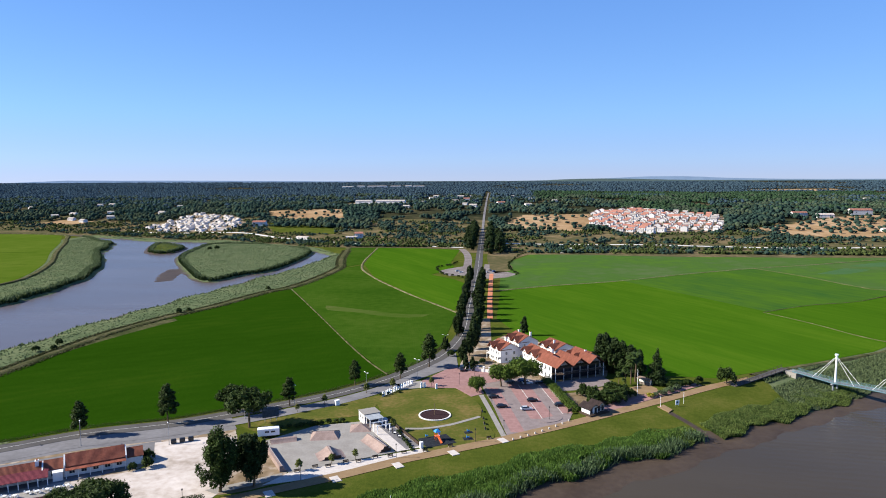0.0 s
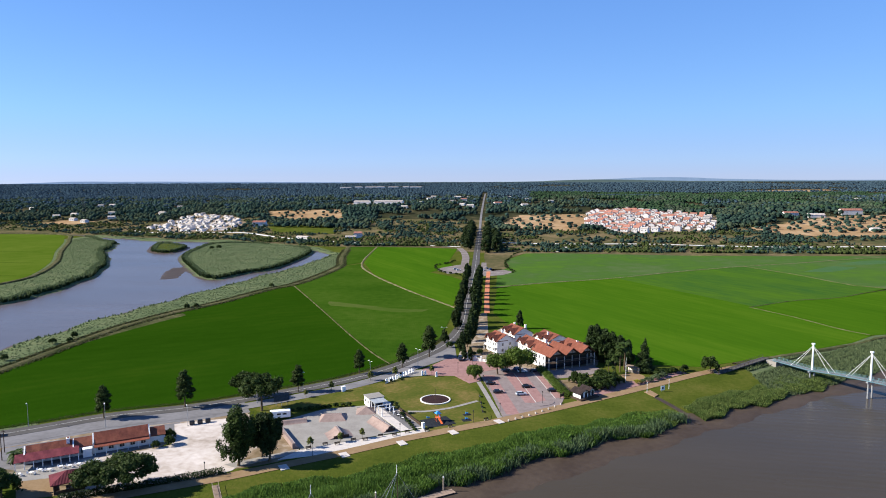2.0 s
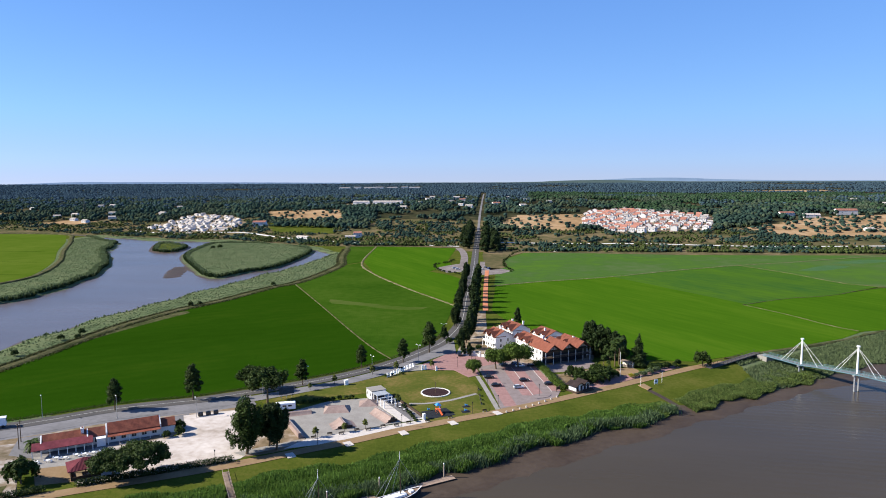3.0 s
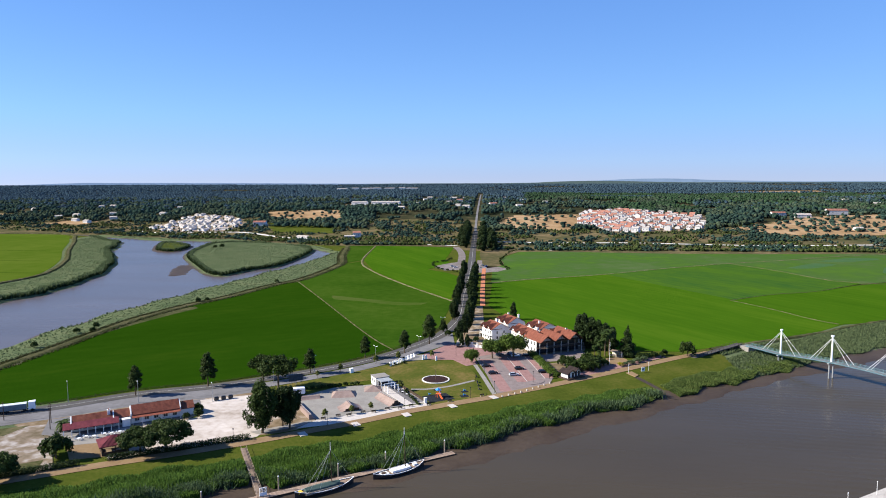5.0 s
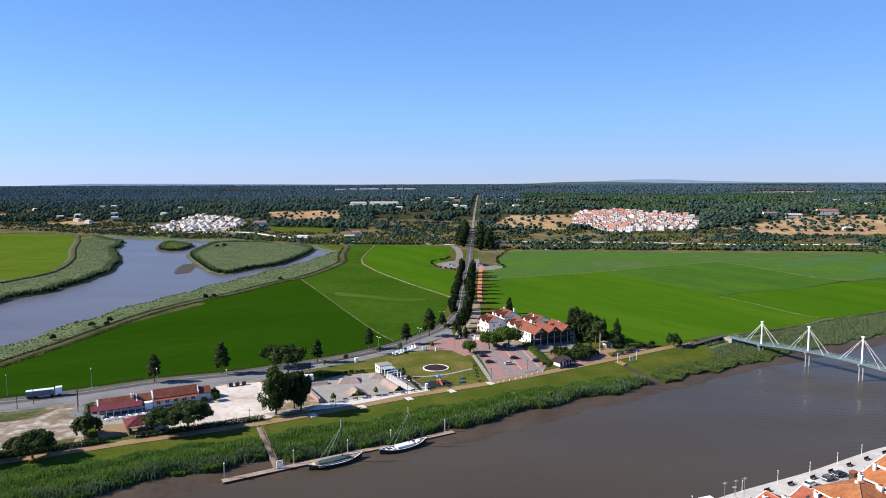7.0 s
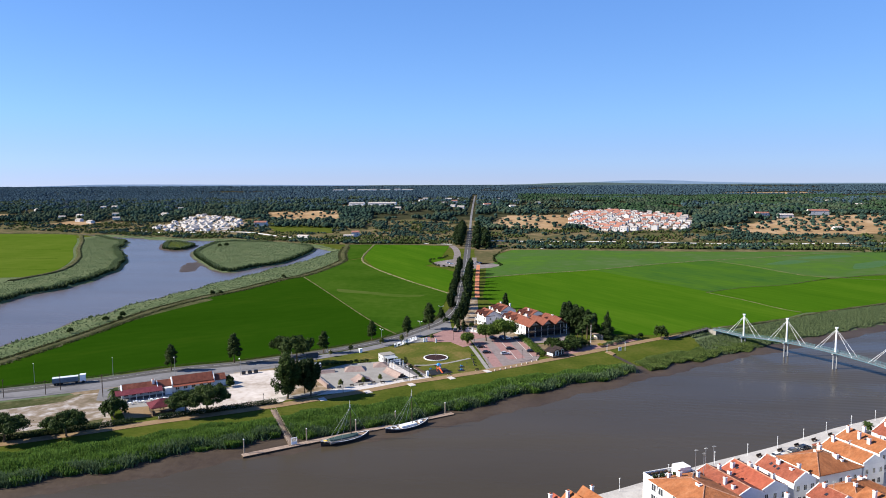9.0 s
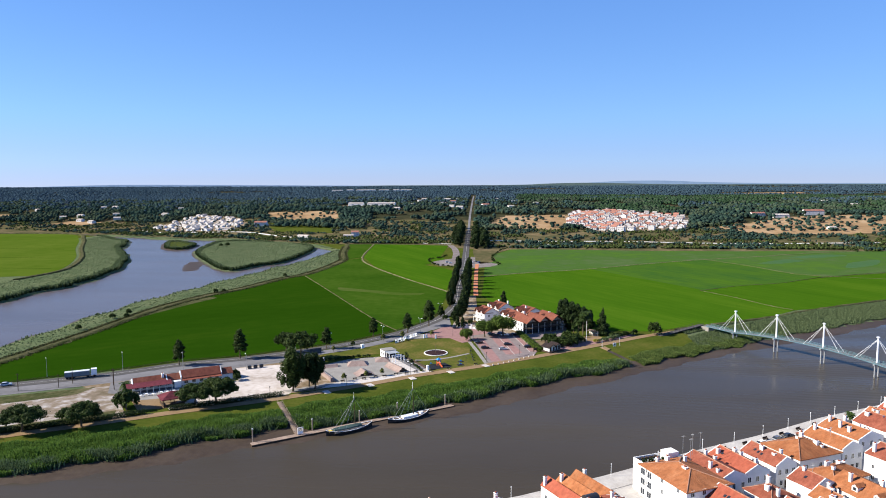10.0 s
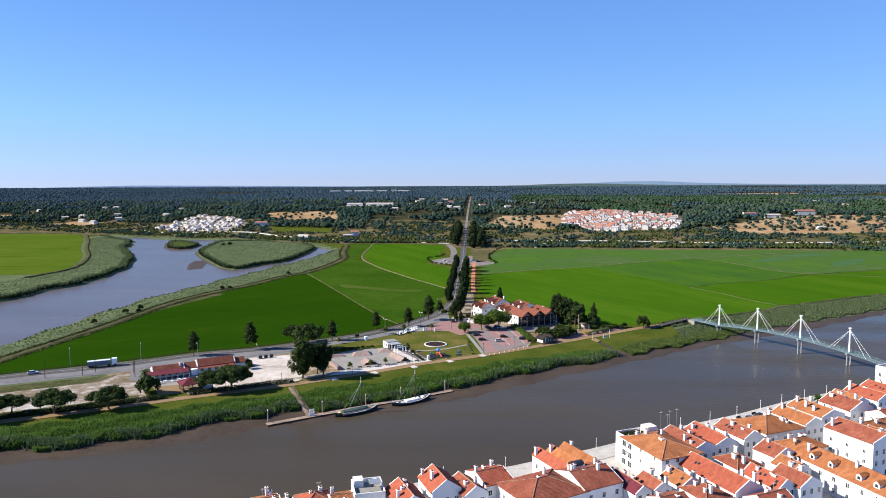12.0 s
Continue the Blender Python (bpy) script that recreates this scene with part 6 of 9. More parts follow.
# ---- lamps, poles ----
def street_lamp(x, y, turn, h=8.0, arms=1, label="tall galvanised street lamp with arm"):
    z = float(ground_z(x, y))
    ob = thing("street_lamp", x, y, z, turn, label, "street lamp", "street lamps")
    part("pole", rods(((0, 0, -0.1), (0, 0, h), 0.11, 0.06)), M["grey_metal"], ob)
    part("base", rods(((0, 0, 0), (0, 0, 0.5), 0.17)), M["grey_metal"], ob)
    for a in range(arms):
        s = 1 if a == 0 else -1
        part("arm", rods(((0, 0, h - 0.05), (s * 1.3, 0, h + 0.3), 0.05)), M["grey_metal"], ob)
        part("lamp_head", boxes((s * 1.3 - 0.4, s * 1.3 + 0.4, -0.16, 0.16, h + 0.24, h + 0.38)), M["frame_white"], ob)


for x_, y_, tn, h_, ar in ((-140.7, 201, 125, 8.0, 1), (-112.3, 204.6, 125, 7.0, 1), (-196.7, 187.5, -60, 8.5, 1), (-168.5, 199.5, -60, 8.5, 1), (-83.5, 247, -50, 8.0, 2), (-59.2, 265.7, 130, 8.0, 2), (-41.2, 287.6, 140, 8.0, 2), (-33.4, 336, 180, 8.0, 2), (-97, 231, 125, 7.5, 1)):
    street_lamp(x_, y_, tn, h_, ar)


def utility_pole(x, y, h=8.5):
    z = float(ground_z(x, y))
    ob = thing("utility_pole", x, y, z, 0, "brown wooden utility pole", "utility pole", "utility poles")
    part("pole", rods(((0, 0, -0.1), (0, 0, h), 0.15, 0.1)), M["dark_wood"], ob)
    part("crossbar", boxes((-0.6, 0.6, -0.06, 0.06, h - 0.6, h - 0.45)), M["dark_wood"], ob)


for x_, y_, h_ in ((-156.2, 171, 8.6), (-178.7, 178, 7.0), (-195.1, 166.8, 7.5), (-160, 177, 7.5), (-181.0, 172, 6.0)):
    utility_pole(x_, y_, h_)


def park_lamp(x, y, h=4.2):
    ob = thing("park_lamp", x, y, float(ground_z(x, y)), 0, "short dark promenade lamp post", "park lamp", "park lamps")
    part("pole", rods(((0, 0, -0.1), (0, 0, h), 0.08, 0.06)), M["black_metal"], ob)
    part("lamp_head", rods(((0, 0, h), (0, 0, h + 0.45), 0.16, 0.24)), M["black_metal"], ob)


for x_ in (-156.8, -133, -108, -88, -61, -36, -12):
    park_lamp(x_, float(prom_y(x_)) + 3.0)
for x_, y_ in ((-7.5, 254), (-10, 259.5), (-2.6, 224), (13.6, 239.5), (-22, 279), (-16, 290)):
    park_lamp(x_, y_, 4.6)
flag = thing("flagpole", 50.3, 270.3, 0.1, 0, "tall white flagpole by the promenade", "flagpole")
part("pole", rods(((0, 0, -0.1), (0, 0, 11), 0.1, 0.05)), M["steel_white"], flag)
part("base", rods(((0, 0, 0), (0, 0, 0.3), 0.35)), M["concrete"], flag)
for x_, y_ in ((56.6, 257.0), (66.5, 262.5)):
    p = thing("marker_post", x_, y_, 0.05, 0, "slim white marker post beside the slipway", "marker post", "slipway posts")
    part("pole", rods(((0, 0, -0.1), (0, 0, 4.2), 0.06)), M["steel_white"], p)
    part("cap", rods(((0, 0, 4.2), (0, 0, 4.35), 0.1)), M["steel_white"], p)
sg = thing("round_sign", 63.4, 259.6, 0.0, 25, "white board with a dark round emblem", "sign")
part("board", boxes((-0.9, 0.9, -0.06, 0.06, 0.4, 2.2)), M["frame_white"], sg)
part("emblem", rods(((0, -0.075, 1.35), (0, -0.065, 1.35), 0.45), n=16), M["black_metal"], sg, "dark round emblem")
part("leg", boxes((-0.7, -0.6, -0.04, 0.04, -0.1, 0.4)), M["grey_metal"], sg)
part("leg", boxes((0.6, 0.7, -0.04, 0.04, -0.1, 0.4)), M["grey_metal"], sg)
gm = thing("notice_frame", 21.6, 246.8, 0.1, 45, "dark timber notice frame at the parking exit", "notice board")
part("board", boxes((-1.1, 1.1, -0.08, 0.08, 0.7, 1.9)), M["dark_wood"], gm)
part("post", boxes((-1.15, -1.0, -0.1, 0.1, -0.1, 2.1)), M["dark_wood"], gm)
part("post", boxes((1.0, 1.15, -0.1, 0.1, -0.1, 2.1)), M["dark_wood"], gm)
for i in range(9):
    t = i / 8
    b = tagged(part("bollard", boxes((-0.2, 0.2, -0.2, 0.2, -0.1, 0.65)), M["kerb_pale"]), "short square pale concrete bollard", "bollard", "bollards")
    b.matrix_basis = pose(0.5 + 20 * t, 219.0 + 19.5 * t - 1.2 * math.sin(t * 3.14), 0.1, 0, 0, 44)


# ---- cars ----
def paint(name, c):
    return surface(name, ((c[0] * 0.9, c[1] * 0.9, c[2] * 0.9), c), 3.0, 0.25)


CAR = {"black": paint("black_paint", (0.012, 0.012, 0.015)), "silver": paint("silver_paint", (0.42, 0.44, 0.47)), "white": paint("white_paint", (0.75, 0.76, 0.77)), "blue": paint("blue_paint", (0.03, 0.06, 0.20)), "grey": paint("grey_paint", (0.10, 0.10, 0.11)), "red": paint("red_paint", (0.30, 0.02, 0.02))}
M["rubber"] = surface("rubber", ((0.012, 0.012, 0.012), (0.025, 0.025, 0.025)), 4.0, 0.85)


def car(x, y, turn, colour, label, van=False, group="parked cars", z=0.13):
    L, W, H = (5.4, 2.0, 2.2) if van else (4.3, 1.78, 1.48)
    ob = thing("panel_van" if van else "car", x, y, z, turn, label, "van" if van else "car", group)
    prof = [(-0.5, 0.2), (-0.5, 0.55), (-0.46, 0.62), (0.28, 0.66), (0.47, 0.58), (0.5, 0.45), (0.5, 0.2)] if not van else [(-0.5, 0.18), (-0.5, 0.95), (-0.47, 1.0), (0.22, 1.0), (0.36, 0.62), (0.49, 0.52), (0.5, 0.18)]
    bm = bmesh.new()
    rows = []
    for s, inset in ((-1, 0.0), (1, 0.0)):
        rows.append([bm.verts.new((px_ * L, s * W / 2, pz * H)) for px_, pz in prof])
    n = len(prof)
    for k in range(n):
        bm.faces.new([rows[0][k], rows[0][(k + 1) % n], rows[1][(k + 1) % n], rows[1][k]])
    bm.faces.new(rows[0])
    bm.faces.new(rows[1])
    bmesh.ops.recalc_face_normals(bm, faces=bm.faces)
    bmesh.ops.bevel(bm, geom=bm.edges[:], offset=0.05, segments=1, affect="EDGES")
    part("body", bm, CAR[colour], ob)
    if not van:
        bm = bmesh.new()
        cab = [(-0.44, 0.62), (-0.34, 0.97), (0.06, 1.0), (0.27, 0.64)]
        rows = [[bm.verts.new((px_ * L, s * (W / 2 - (0.06 if pz < 0.7 else 0.22)), pz * H)) for px_, pz in cab] for s in (-1, 1)]
        for k in range(4):
            bm.faces.new([rows[0][k], rows[0][(k + 1) % 4], rows[1][(k + 1) % 4], rows[1][k]])
        bm.faces.new(rows[0])
        bm.faces.new(rows[1])
        bmesh.ops.recalc_face_normals(bm, faces=bm.faces)
        part("window_band", bm, M["glass"], ob)
        part("roof", boxes((-0.335 * L, 0.065 * L, -W / 2 + 0.24, W / 2 - 0.24, 0.975 * H, 1.02 * H)), CAR[colour], ob)
    else:
        part("windscreen", boxes((0.24 * L, 0.36 * L, -W / 2 + 0.12, W / 2 - 0.12, 0.66 * H, 0.93 * H)), M["glass"], ob)
        for s in (-1, 1):
            part("side_window", boxes((0.1 * L, 0.26 * L, s * W / 2 - 0.01, s * W / 2 + 0.015, 0.62 * H, 0.88 * H)), M["glass"], ob)
    for a in (-0.31, 0.32):
        for s in (-1, 1):
            w = part("wheel", rods(((a * L, s * (W / 2 - 0.2), 0.32), (a * L, s * (W / 2 + 0.02), 0.32), 0.32), n=14), M["rubber"], ob)
            part("rim", rods(((a * L, s * (W / 2 + 0.02), 0.32), (a * L, s * (W / 2 + 0.035), 0.32), 0.19), n=10), M["grey_metal"], w)
    for s in (-0.6, 0.6):
        part("headlight", boxes((0.495 * L, 0.505 * L, s - 0.18, s + 0.18, 0.48 * H if not van else 0.36 * H, 0.58 * H if not van else 0.44 * H)), M["frame_white"], ob)
    return ob

# ---- cars in the lot and on the road ----
for x_, y_, tn, col, lab in (
    (-6.9, 262.5, 12, "black", "black hatchback parked in a pink bay"),
    (-3.6, 251.2, 12, "black", "black saloon parked in a pink bay"),
    (5.6, 249.3, 12, "silver", "silver estate car parked in a pink bay"),
    (8.2, 259.4, 12, "black", "black estate car parked beside the kerb"),
    (18.6, 255.0, 12, "black", "dark saloon parked near the hedge"),
    (-0.8, 283.5, 35, "grey", "grey car shaded by the pines"),
    (4.8, 285.8, 35, "blue", "dark blue car shaded by the pines"),
    (6.8, 282.5, 10, "white", "white car half under a pine"),
    (12.2, 283.4, 10, "black", "black car parked at the lot's end"),
    (-22.4, 300.2, 100, "black", "black car parked by the gate piers"),
):
    car(x_, y_, tn, col, lab)
car(-22.5, 628, 80, "white", "white car in the dusty lay-by")
car(-16.0, 634, 60, "blue", "blue car in the dusty lay-by")
car(-19.5, 640, 70, "grey", "grey car in the dusty lay-by")
car(-46, 625, 20, "white", "white car beside the avenue end")
car(-50, 633, 40, "silver", "silver car beside the avenue end")
car(-205, 173.0, 30, "silver", "silver car on the riverside road", group="cars on the road", z=0.18)
truck = thing("tipper_lorry", -180.5, 187.0, 0.18, 29, "white tractor unit with grey covered trailer", "lorry")
part("cab", boxes((3.9, 6.2, -1.2, 1.2, 0.7, 3.5)), CAR["white"], truck)
part("windscreen", boxes((6.2, 6.23, -1.05, 1.05, 2.0, 3.1)), M["glass"], truck)
part("chassis", boxes((-6.2, 6.0, -0.5, 0.5, 0.6, 0.95)), M["black_metal"], truck)
part("trailer", boxes((-6.4, 3.3, -1.25, 1.25, 1.0, 2.9)), surface("grey_tipper", ((0.10, 0.13, 0.15), (0.16, 0.19, 0.21)), 0.6, 0.6), truck)
part("tarpaulin", boxes((-6.4, 3.3, -1.3, 1.3, 2.9, 3.1)), surface("pale_tarpaulin", ((0.40, 0.44, 0.46), (0.52, 0.55, 0.57)), 0.6, 0.7), truck, "pale grey tarpaulin")
for a in (-5.4, -4.2, -3.0, 2.6, 5.2):
    for s in (-1, 1):
        part("wheel", rods(((a, s * 0.75, 0.5), (a, s * 1.2, 0.5), 0.5), n=14), M["rubber"], truck)

# ---- the park: playground, benches, letters, cafe ----
play = thing("play_tower", -24.8, 216.8, 0.12, 30, "red and orange slide with a blue-roofed tower", "playground slide")
M["orange_plastic"] = surface("orange_plastic", ((0.62, 0.10, 0.02), (0.75, 0.15, 0.03)), 1.0, 0.4)
M["blue_plastic"] = surface("blue_plastic", ((0.02, 0.16, 0.42), (0.03, 0.22, 0.52)), 1.0, 0.4)
M["mat_black"] = surface("rubber_mat", ((0.012, 0.014, 0.018), (0.03, 0.034, 0.04)), 1.0, 0.9)
for a in (-0.7, 0.7):
    for b in (-0.7, 0.7):
        part("post", rods(((a, b, -0.1), (a, b, 2.9), 0.07)), M["orange_plastic"], play)
part("platform", boxes((-0.8, 0.8, -0.8, 0.8, 1.4, 1.5)), M["orange_plastic"], play)
bm = bmesh.new()
box(bm, -1.0, 1.0, -1.0, 1.0, 2.9, 3.7, 0.75)
part("roof", bm, M["blue_plastic"], play, "blue peaked roof")
bm = bmesh.new()
for s0, s1 in ((-0.35, 0.35),):
    v = [bm.verts.new(c) for c in ((s0, -0.8, 1.5), (s1, -0.8, 1.5), (s1, -3.8, 0.25), (s0, -3.8, 0.25), (s0, -0.8, 1.4), (s1, -0.8, 1.4), (s1, -3.8, 0.15), (s0, -3.8, 0.15))]
    for f in ((0, 1, 2, 3), (7, 6, 5, 4), (0, 4, 5, 1), (2, 6, 7, 3), (1, 5, 6, 2), (3, 7, 4, 0)):
        bm.faces.new([v[i] for i in f])
bmesh.ops.recalc_face_normals(bm, faces=bm.faces)
part("slide", bm, M["orange_plastic"], play)
part("panel", boxes((0.75, 0.85, -0.7, 0.7, 1.5, 2.3)), M["blue_plastic"], play)
for x_, y_, w_, d_, tn in ((-24.8, 216, 10.5, 8.5, 30), (-26.2, 226.0, 2.6, 2.0, 20), (-14.8, 224.5, 2.8, 2.0, 20), (-14.6, 218.8, 3.2, 2.6, 20)):
    m_ = tagged(part("safety_mat", boxes((-w_ / 2, w_ / 2, -d_ / 2, d_ / 2, -0.15, 0.03)), M["mat_black"]), "black rubber safety mat on the lawn", "safety mat", "playground mats")
    m_.matrix_basis = pose(x_, y_, 0.14, 0, 0, tn)


def spring_rider(x, y, mat):
    ob = thing("spring_rider", x, y, 0.15, 30, "small spring rocker on a rubber mat", "spring rider", "spring riders")
    part("spring", rods(((0, 0, 0), (0, 0, 0.4), 0.12)), M["black_metal"], ob)
    part("seat", boxes((-0.5, 0.5, -0.16, 0.16, 0.4, 0.75)), mat, ob)
    part("backrest", boxes((-0.5, -0.4, -0.16, 0.16, 0.75, 1.1)), mat, ob)


spring_rider(-14.8, 224.5, M["blue_plastic"])
spring_rider(-14.6, 218.8, M["blue_plastic"])
spring_rider(-28.5, 218.6, M["blue_plastic"])


def bench(x, y, turn, wood=True, z=0.15):
    ob = thing("park_bench", x, y, z, turn, "low dark park bench" if wood else "pale concrete block bench", "bench", "park benches")
    part("seat", boxes((-0.9, 0.9, -0.25, 0.25, 0.4, 0.48)), M["dark_wood"] if wood else M["concrete"], ob)
    for a in (-0.7, 0.7):
        part("leg", boxes((a - 0.08, a + 0.08, -0.22, 0.22, -0.05, 0.4)), M["concrete"], ob)
    if wood:
        part("backrest", boxes((-0.9, 0.9, 0.22, 0.27, 0.55, 0.9), (-0.8, -0.74, 0.22, 0.27, 0.3, 0.6), (0.74, 0.8, 0.22, 0.27, 0.3, 0.6)), M["dark_wood"], ob)


for i, t in enumerate((0.08, 0.2, 0.3, 0.42, 0.52, 0.64, 0.76, 0.86)):
    bench(-66.8 + 38 * t, 186.2 + 20 * t + (1.2 if i % 2 else 0), 28, True)
for y_ in (228, 233, 238, 246):
    bench(-8.3 - (y_ - 220) * 0.02 * 5, y_, 101, True)
bench(-7.5, 219.2, 33)
bench(-27.5, 206.5, 33)
bench(-19.8, 211.2, 33)
for i in range(9):  # white letter blocks, unreadable from here
    t = i / 8
    lt = tagged(part("letter_block", boxes((-0.75, -0.35, -0.2, 0.2, -0.1, 1.9), (0.25, 0.65, -0.2, 0.2, -0.1, 1.9 if i % 2 else 1.4), (-0.35, 0.25, -0.2, 0.2, 0.9 if i % 3 else 1.4, 1.3 if i % 3 else 1.8)), M["frame_white"]), "large white block letter on the lawn edge", "letter", "white block letters")
    lt.matrix_basis = pose(-51.2 + 8.8 * t, 261.0 + 17.0 * t, 0.1, 0, 0, 60)
for x_, y_ in ((-37.5, 273.6), (-36.2, 274.2), (-31.0, 272.5)):
    pn = tagged(part("info_panel", boxes((-0.5, 0.5, -0.1, 0.1, 0.0, 2.1), (-0.6, 0.6, -0.15, 0.15, -0.1, 0.15)), M["frame_white"]), "upright white information panel", "information panel", "information panels")
    pn.matrix_basis = pose(x_, y_, 0.12, 0, 0, 50)

cafe = thing("cafe_pavilion", -50.2, 231.6, 0.12, -57, "white flat-roofed cafe with a timber pergola", "cafe")
part("wall", boxes((-4.6, 1.0, -3.0, 3.0, -0.3, 3.3)), M["white_wall"], cafe)
part("flat_roof", boxes((-4.8, 1.2, -3.2, 3.2, 3.3, 3.55)), M["concrete"], cafe)
part("glazing", boxes((1.0, 1.08, -2.6, 2.6, 0.3, 2.8)), M["glass"], cafe)
for k in range(4):
    xx = 2.2 + k * 3.4
    for yy in (-2.6, 2.0):
        part("post", boxes((xx - 0.12, xx + 0.12, yy - 0.12, yy + 0.12, -0.1, 2.9)), M["frame_white"], cafe)
    part("beam", boxes((xx - 0.1, xx + 0.1, -3.0, 2.4, 2.9, 3.1)), M["frame_white"], cafe)
part("canopy", boxes((1.2, 6.4, -3.0, 2.4, 3.1, 3.25)), surface("grey_canopy", ((0.20, 0.22, 0.24), (0.30, 0.32, 0.34)), 0.8, 0.6), cafe, "grey sheet canopy")
fenestrate(cafe, (-4.6, 1.0, -3.0, 3.0), "front", 1.2, 2, 1.2, 1.2)
fenestrate(cafe, (-4.6, 1.0, -3.0, 3.0), "left", 1.2, 1, 1.2, 1.2)


def cafe_table(x, y):
    ob = thing("cafe_table", x, y, 0.16, 20, "round pale cafe table", "table", "cafe tables")
    part("tabletop", rods(((0, 0, 0.72), (0, 0, 0.76), 0.45), n=14), M["frame_white"], ob)
    part("leg", rods(((0, 0, 0), (0, 0, 0.72), 0.05)), M["grey_metal"], ob)
    for a in (0.6, 2.7, 4.8):
        ch = thing("cafe_chair", x + 0.75 * math.cos(a), y + 0.75 * math.sin(a), 0.16, math.degrees(a) - 90, "small dark cafe chair", "chair", "cafe chairs")
        part("seat", boxes((-0.22, 0.22, -0.22, 0.22, 0.42, 0.46)), M["black_metal"], ch)
        part("backrest", boxes((-0.22, 0.22, 0.18, 0.22, 0.46, 0.88)), M["black_metal"], ch)
        for p in (-0.18, 0.18):
            for q in (-0.18, 0.18):
                part("leg", boxes((p - 0.02, p + 0.02, q - 0.02, q + 0.02, 0, 0.42)), M["black_metal"], ch)


sheet("terrace", [(-49, 231), (-45, 233), (-30, 211), (-34, 208)], 0.17, M["shoulder"], "paved cafe terrace", "terrace")
for i in range(6):
    cafe_table(-46.0 + i * 2.1, 229.0 - i * 2.9)
wallk = tagged(part("terrace_wall", boxes((0, 26, -0.2, 0.2, -0.1, 0.9)), M["dark_wood"]), "low dark fence beside the cafe terrace", "fence")
wallk.matrix_basis = pose(-44.4, 233.5, 0.12, 0, 0, -57)
pier_w = tagged(part("gate_pier", boxes((-0.5, 0.5, -0.5, 0.5, -0.1, 2.0)), M["white_wall"]), "white square pillar at the promenade", "pillar")
pier_w.matrix_basis = pose(-29.2, 209.6, 0.1, 0, 0, 30)

# ---- skate ramps ----
M["ramp"] = surface("ramp_plate", ((0.18, 0.1296, 0.1116), (0.2592, 0.1944, 0.1692)), 0.5, 0.6)


def ramp(x, y, turn, w, d, h, flat, label, sides="dark_wood"):
    """A funbox: sloped on two sides with a flat top."""
    ob = thing("skate_ramp", x, y, 0.16, turn, label, "skate ramp", "skate ramps")
    bm = bmesh.new()
    n = 6
    prof = [(-d / 2, 0.0)] + [(-d / 2 + (d - flat) / 2 * (k / n), h * (k / n) ** 1.5) for k in range(1, n + 1)]
    prof += [(-a, b) for a, b in prof[::-1]]
    rows = [[bm.verts.new((s * w / 2, a, b)) for a, b in prof] for s in (-1, 1)]
    for k in range(len(prof) - 1):
        bm.faces.new([rows[0][k], rows[0][k + 1], rows[1][k + 1], rows[1][k]])
    bm.faces.new(rows[0])
    bm.faces.new(rows[1][::-1])
    bm.faces.new([rows[0][0], rows[1][0], rows[1][-1], rows[0][-1]])
    bmesh.ops.recalc_face_normals(bm, faces=bm.faces)
    part("deck", bm, M["ramp"], ob)
    # side panels in dark material put the shade of the sides into colour
    part("side_panel", boxes((w / 2, w / 2 + 0.05, -d * 0.3, d * 0.3, 0, h * 0.55), (w / 2, w / 2 + 0.05, -flat / 2 - 0.4, flat / 2 + 0.4, h * 0.55, h)), M[sides], ob)
    part("side_panel", boxes((-w / 2 - 0.05, -w / 2, -flat / 2, flat / 2, 0, h)), M[sides], ob)
    part("rail", rods(((-w / 2, 0, h + 0.25), (w / 2, 0, h + 0.25), 0.04), ((-w / 2, 0, h - 0.05), (-w / 2, 0, h + 0.25), 0.04), ((w / 2, 0, h - 0.05), (w / 2, 0, h + 0.25), 0.04)), M["grey_metal"], ob)




def funbox(x, y, turn, w, d, h, wt, dt, label):
    """A hipped skate box: a plate-clad frustum with a steel-edged crown."""
    ob = thing("skate_ramp", x, y, 0.16, turn, label, "skate ramp", "skate ramps")
    lo = [(-w / 2, -d / 2), (w / 2, -d / 2), (w / 2, d / 2), (-w / 2, d / 2)]
    hi = [(-wt / 2, -dt / 2), (wt / 2, -dt / 2), (wt / 2, dt / 2), (-wt / 2, dt / 2)]
    for k in range(4):
        bm = bmesh.new()
        a, b, c_, d_ = (*lo[k], 0.0), (*lo[(k + 1) % 4], 0.0), (*hi[(k + 1) % 4], h), (*hi[k], h)
        top = [bm.verts.new(q) for q in (a, b, c_, d_)]
        low = [bm.verts.new((q[0] * 0.97, q[1] * 0.97, q[2] - 0.06)) for q in (a, b, c_, d_)]
        bm.faces.new(top)
        bm.faces.new(low[::-1])
        for j in range(4):
            bm.faces.new([top[j], low[j], low[(j + 1) % 4], top[(j + 1) % 4]])
        bmesh.ops.recalc_face_normals(bm, faces=bm.faces)
        part("slope", bm, M["ramp"], ob)
    part("top_plate", boxes((-wt / 2, wt / 2, -dt / 2, dt / 2, h - 0.06, h + 0.02)), M["ramp"], ob)
    part("steel_edge", boxes((-wt / 2 - 0.05, wt / 2 + 0.05, dt / 2, dt / 2 + 0.08, h - 0.02, h + 0.06)), M["black_metal"], ob)
    part("skirt", boxes((-w / 2 + 0.1, w / 2 - 0.1, d / 2, d / 2 + 0.06, 0, 0.16)), M["black_metal"], ob)
    return ob


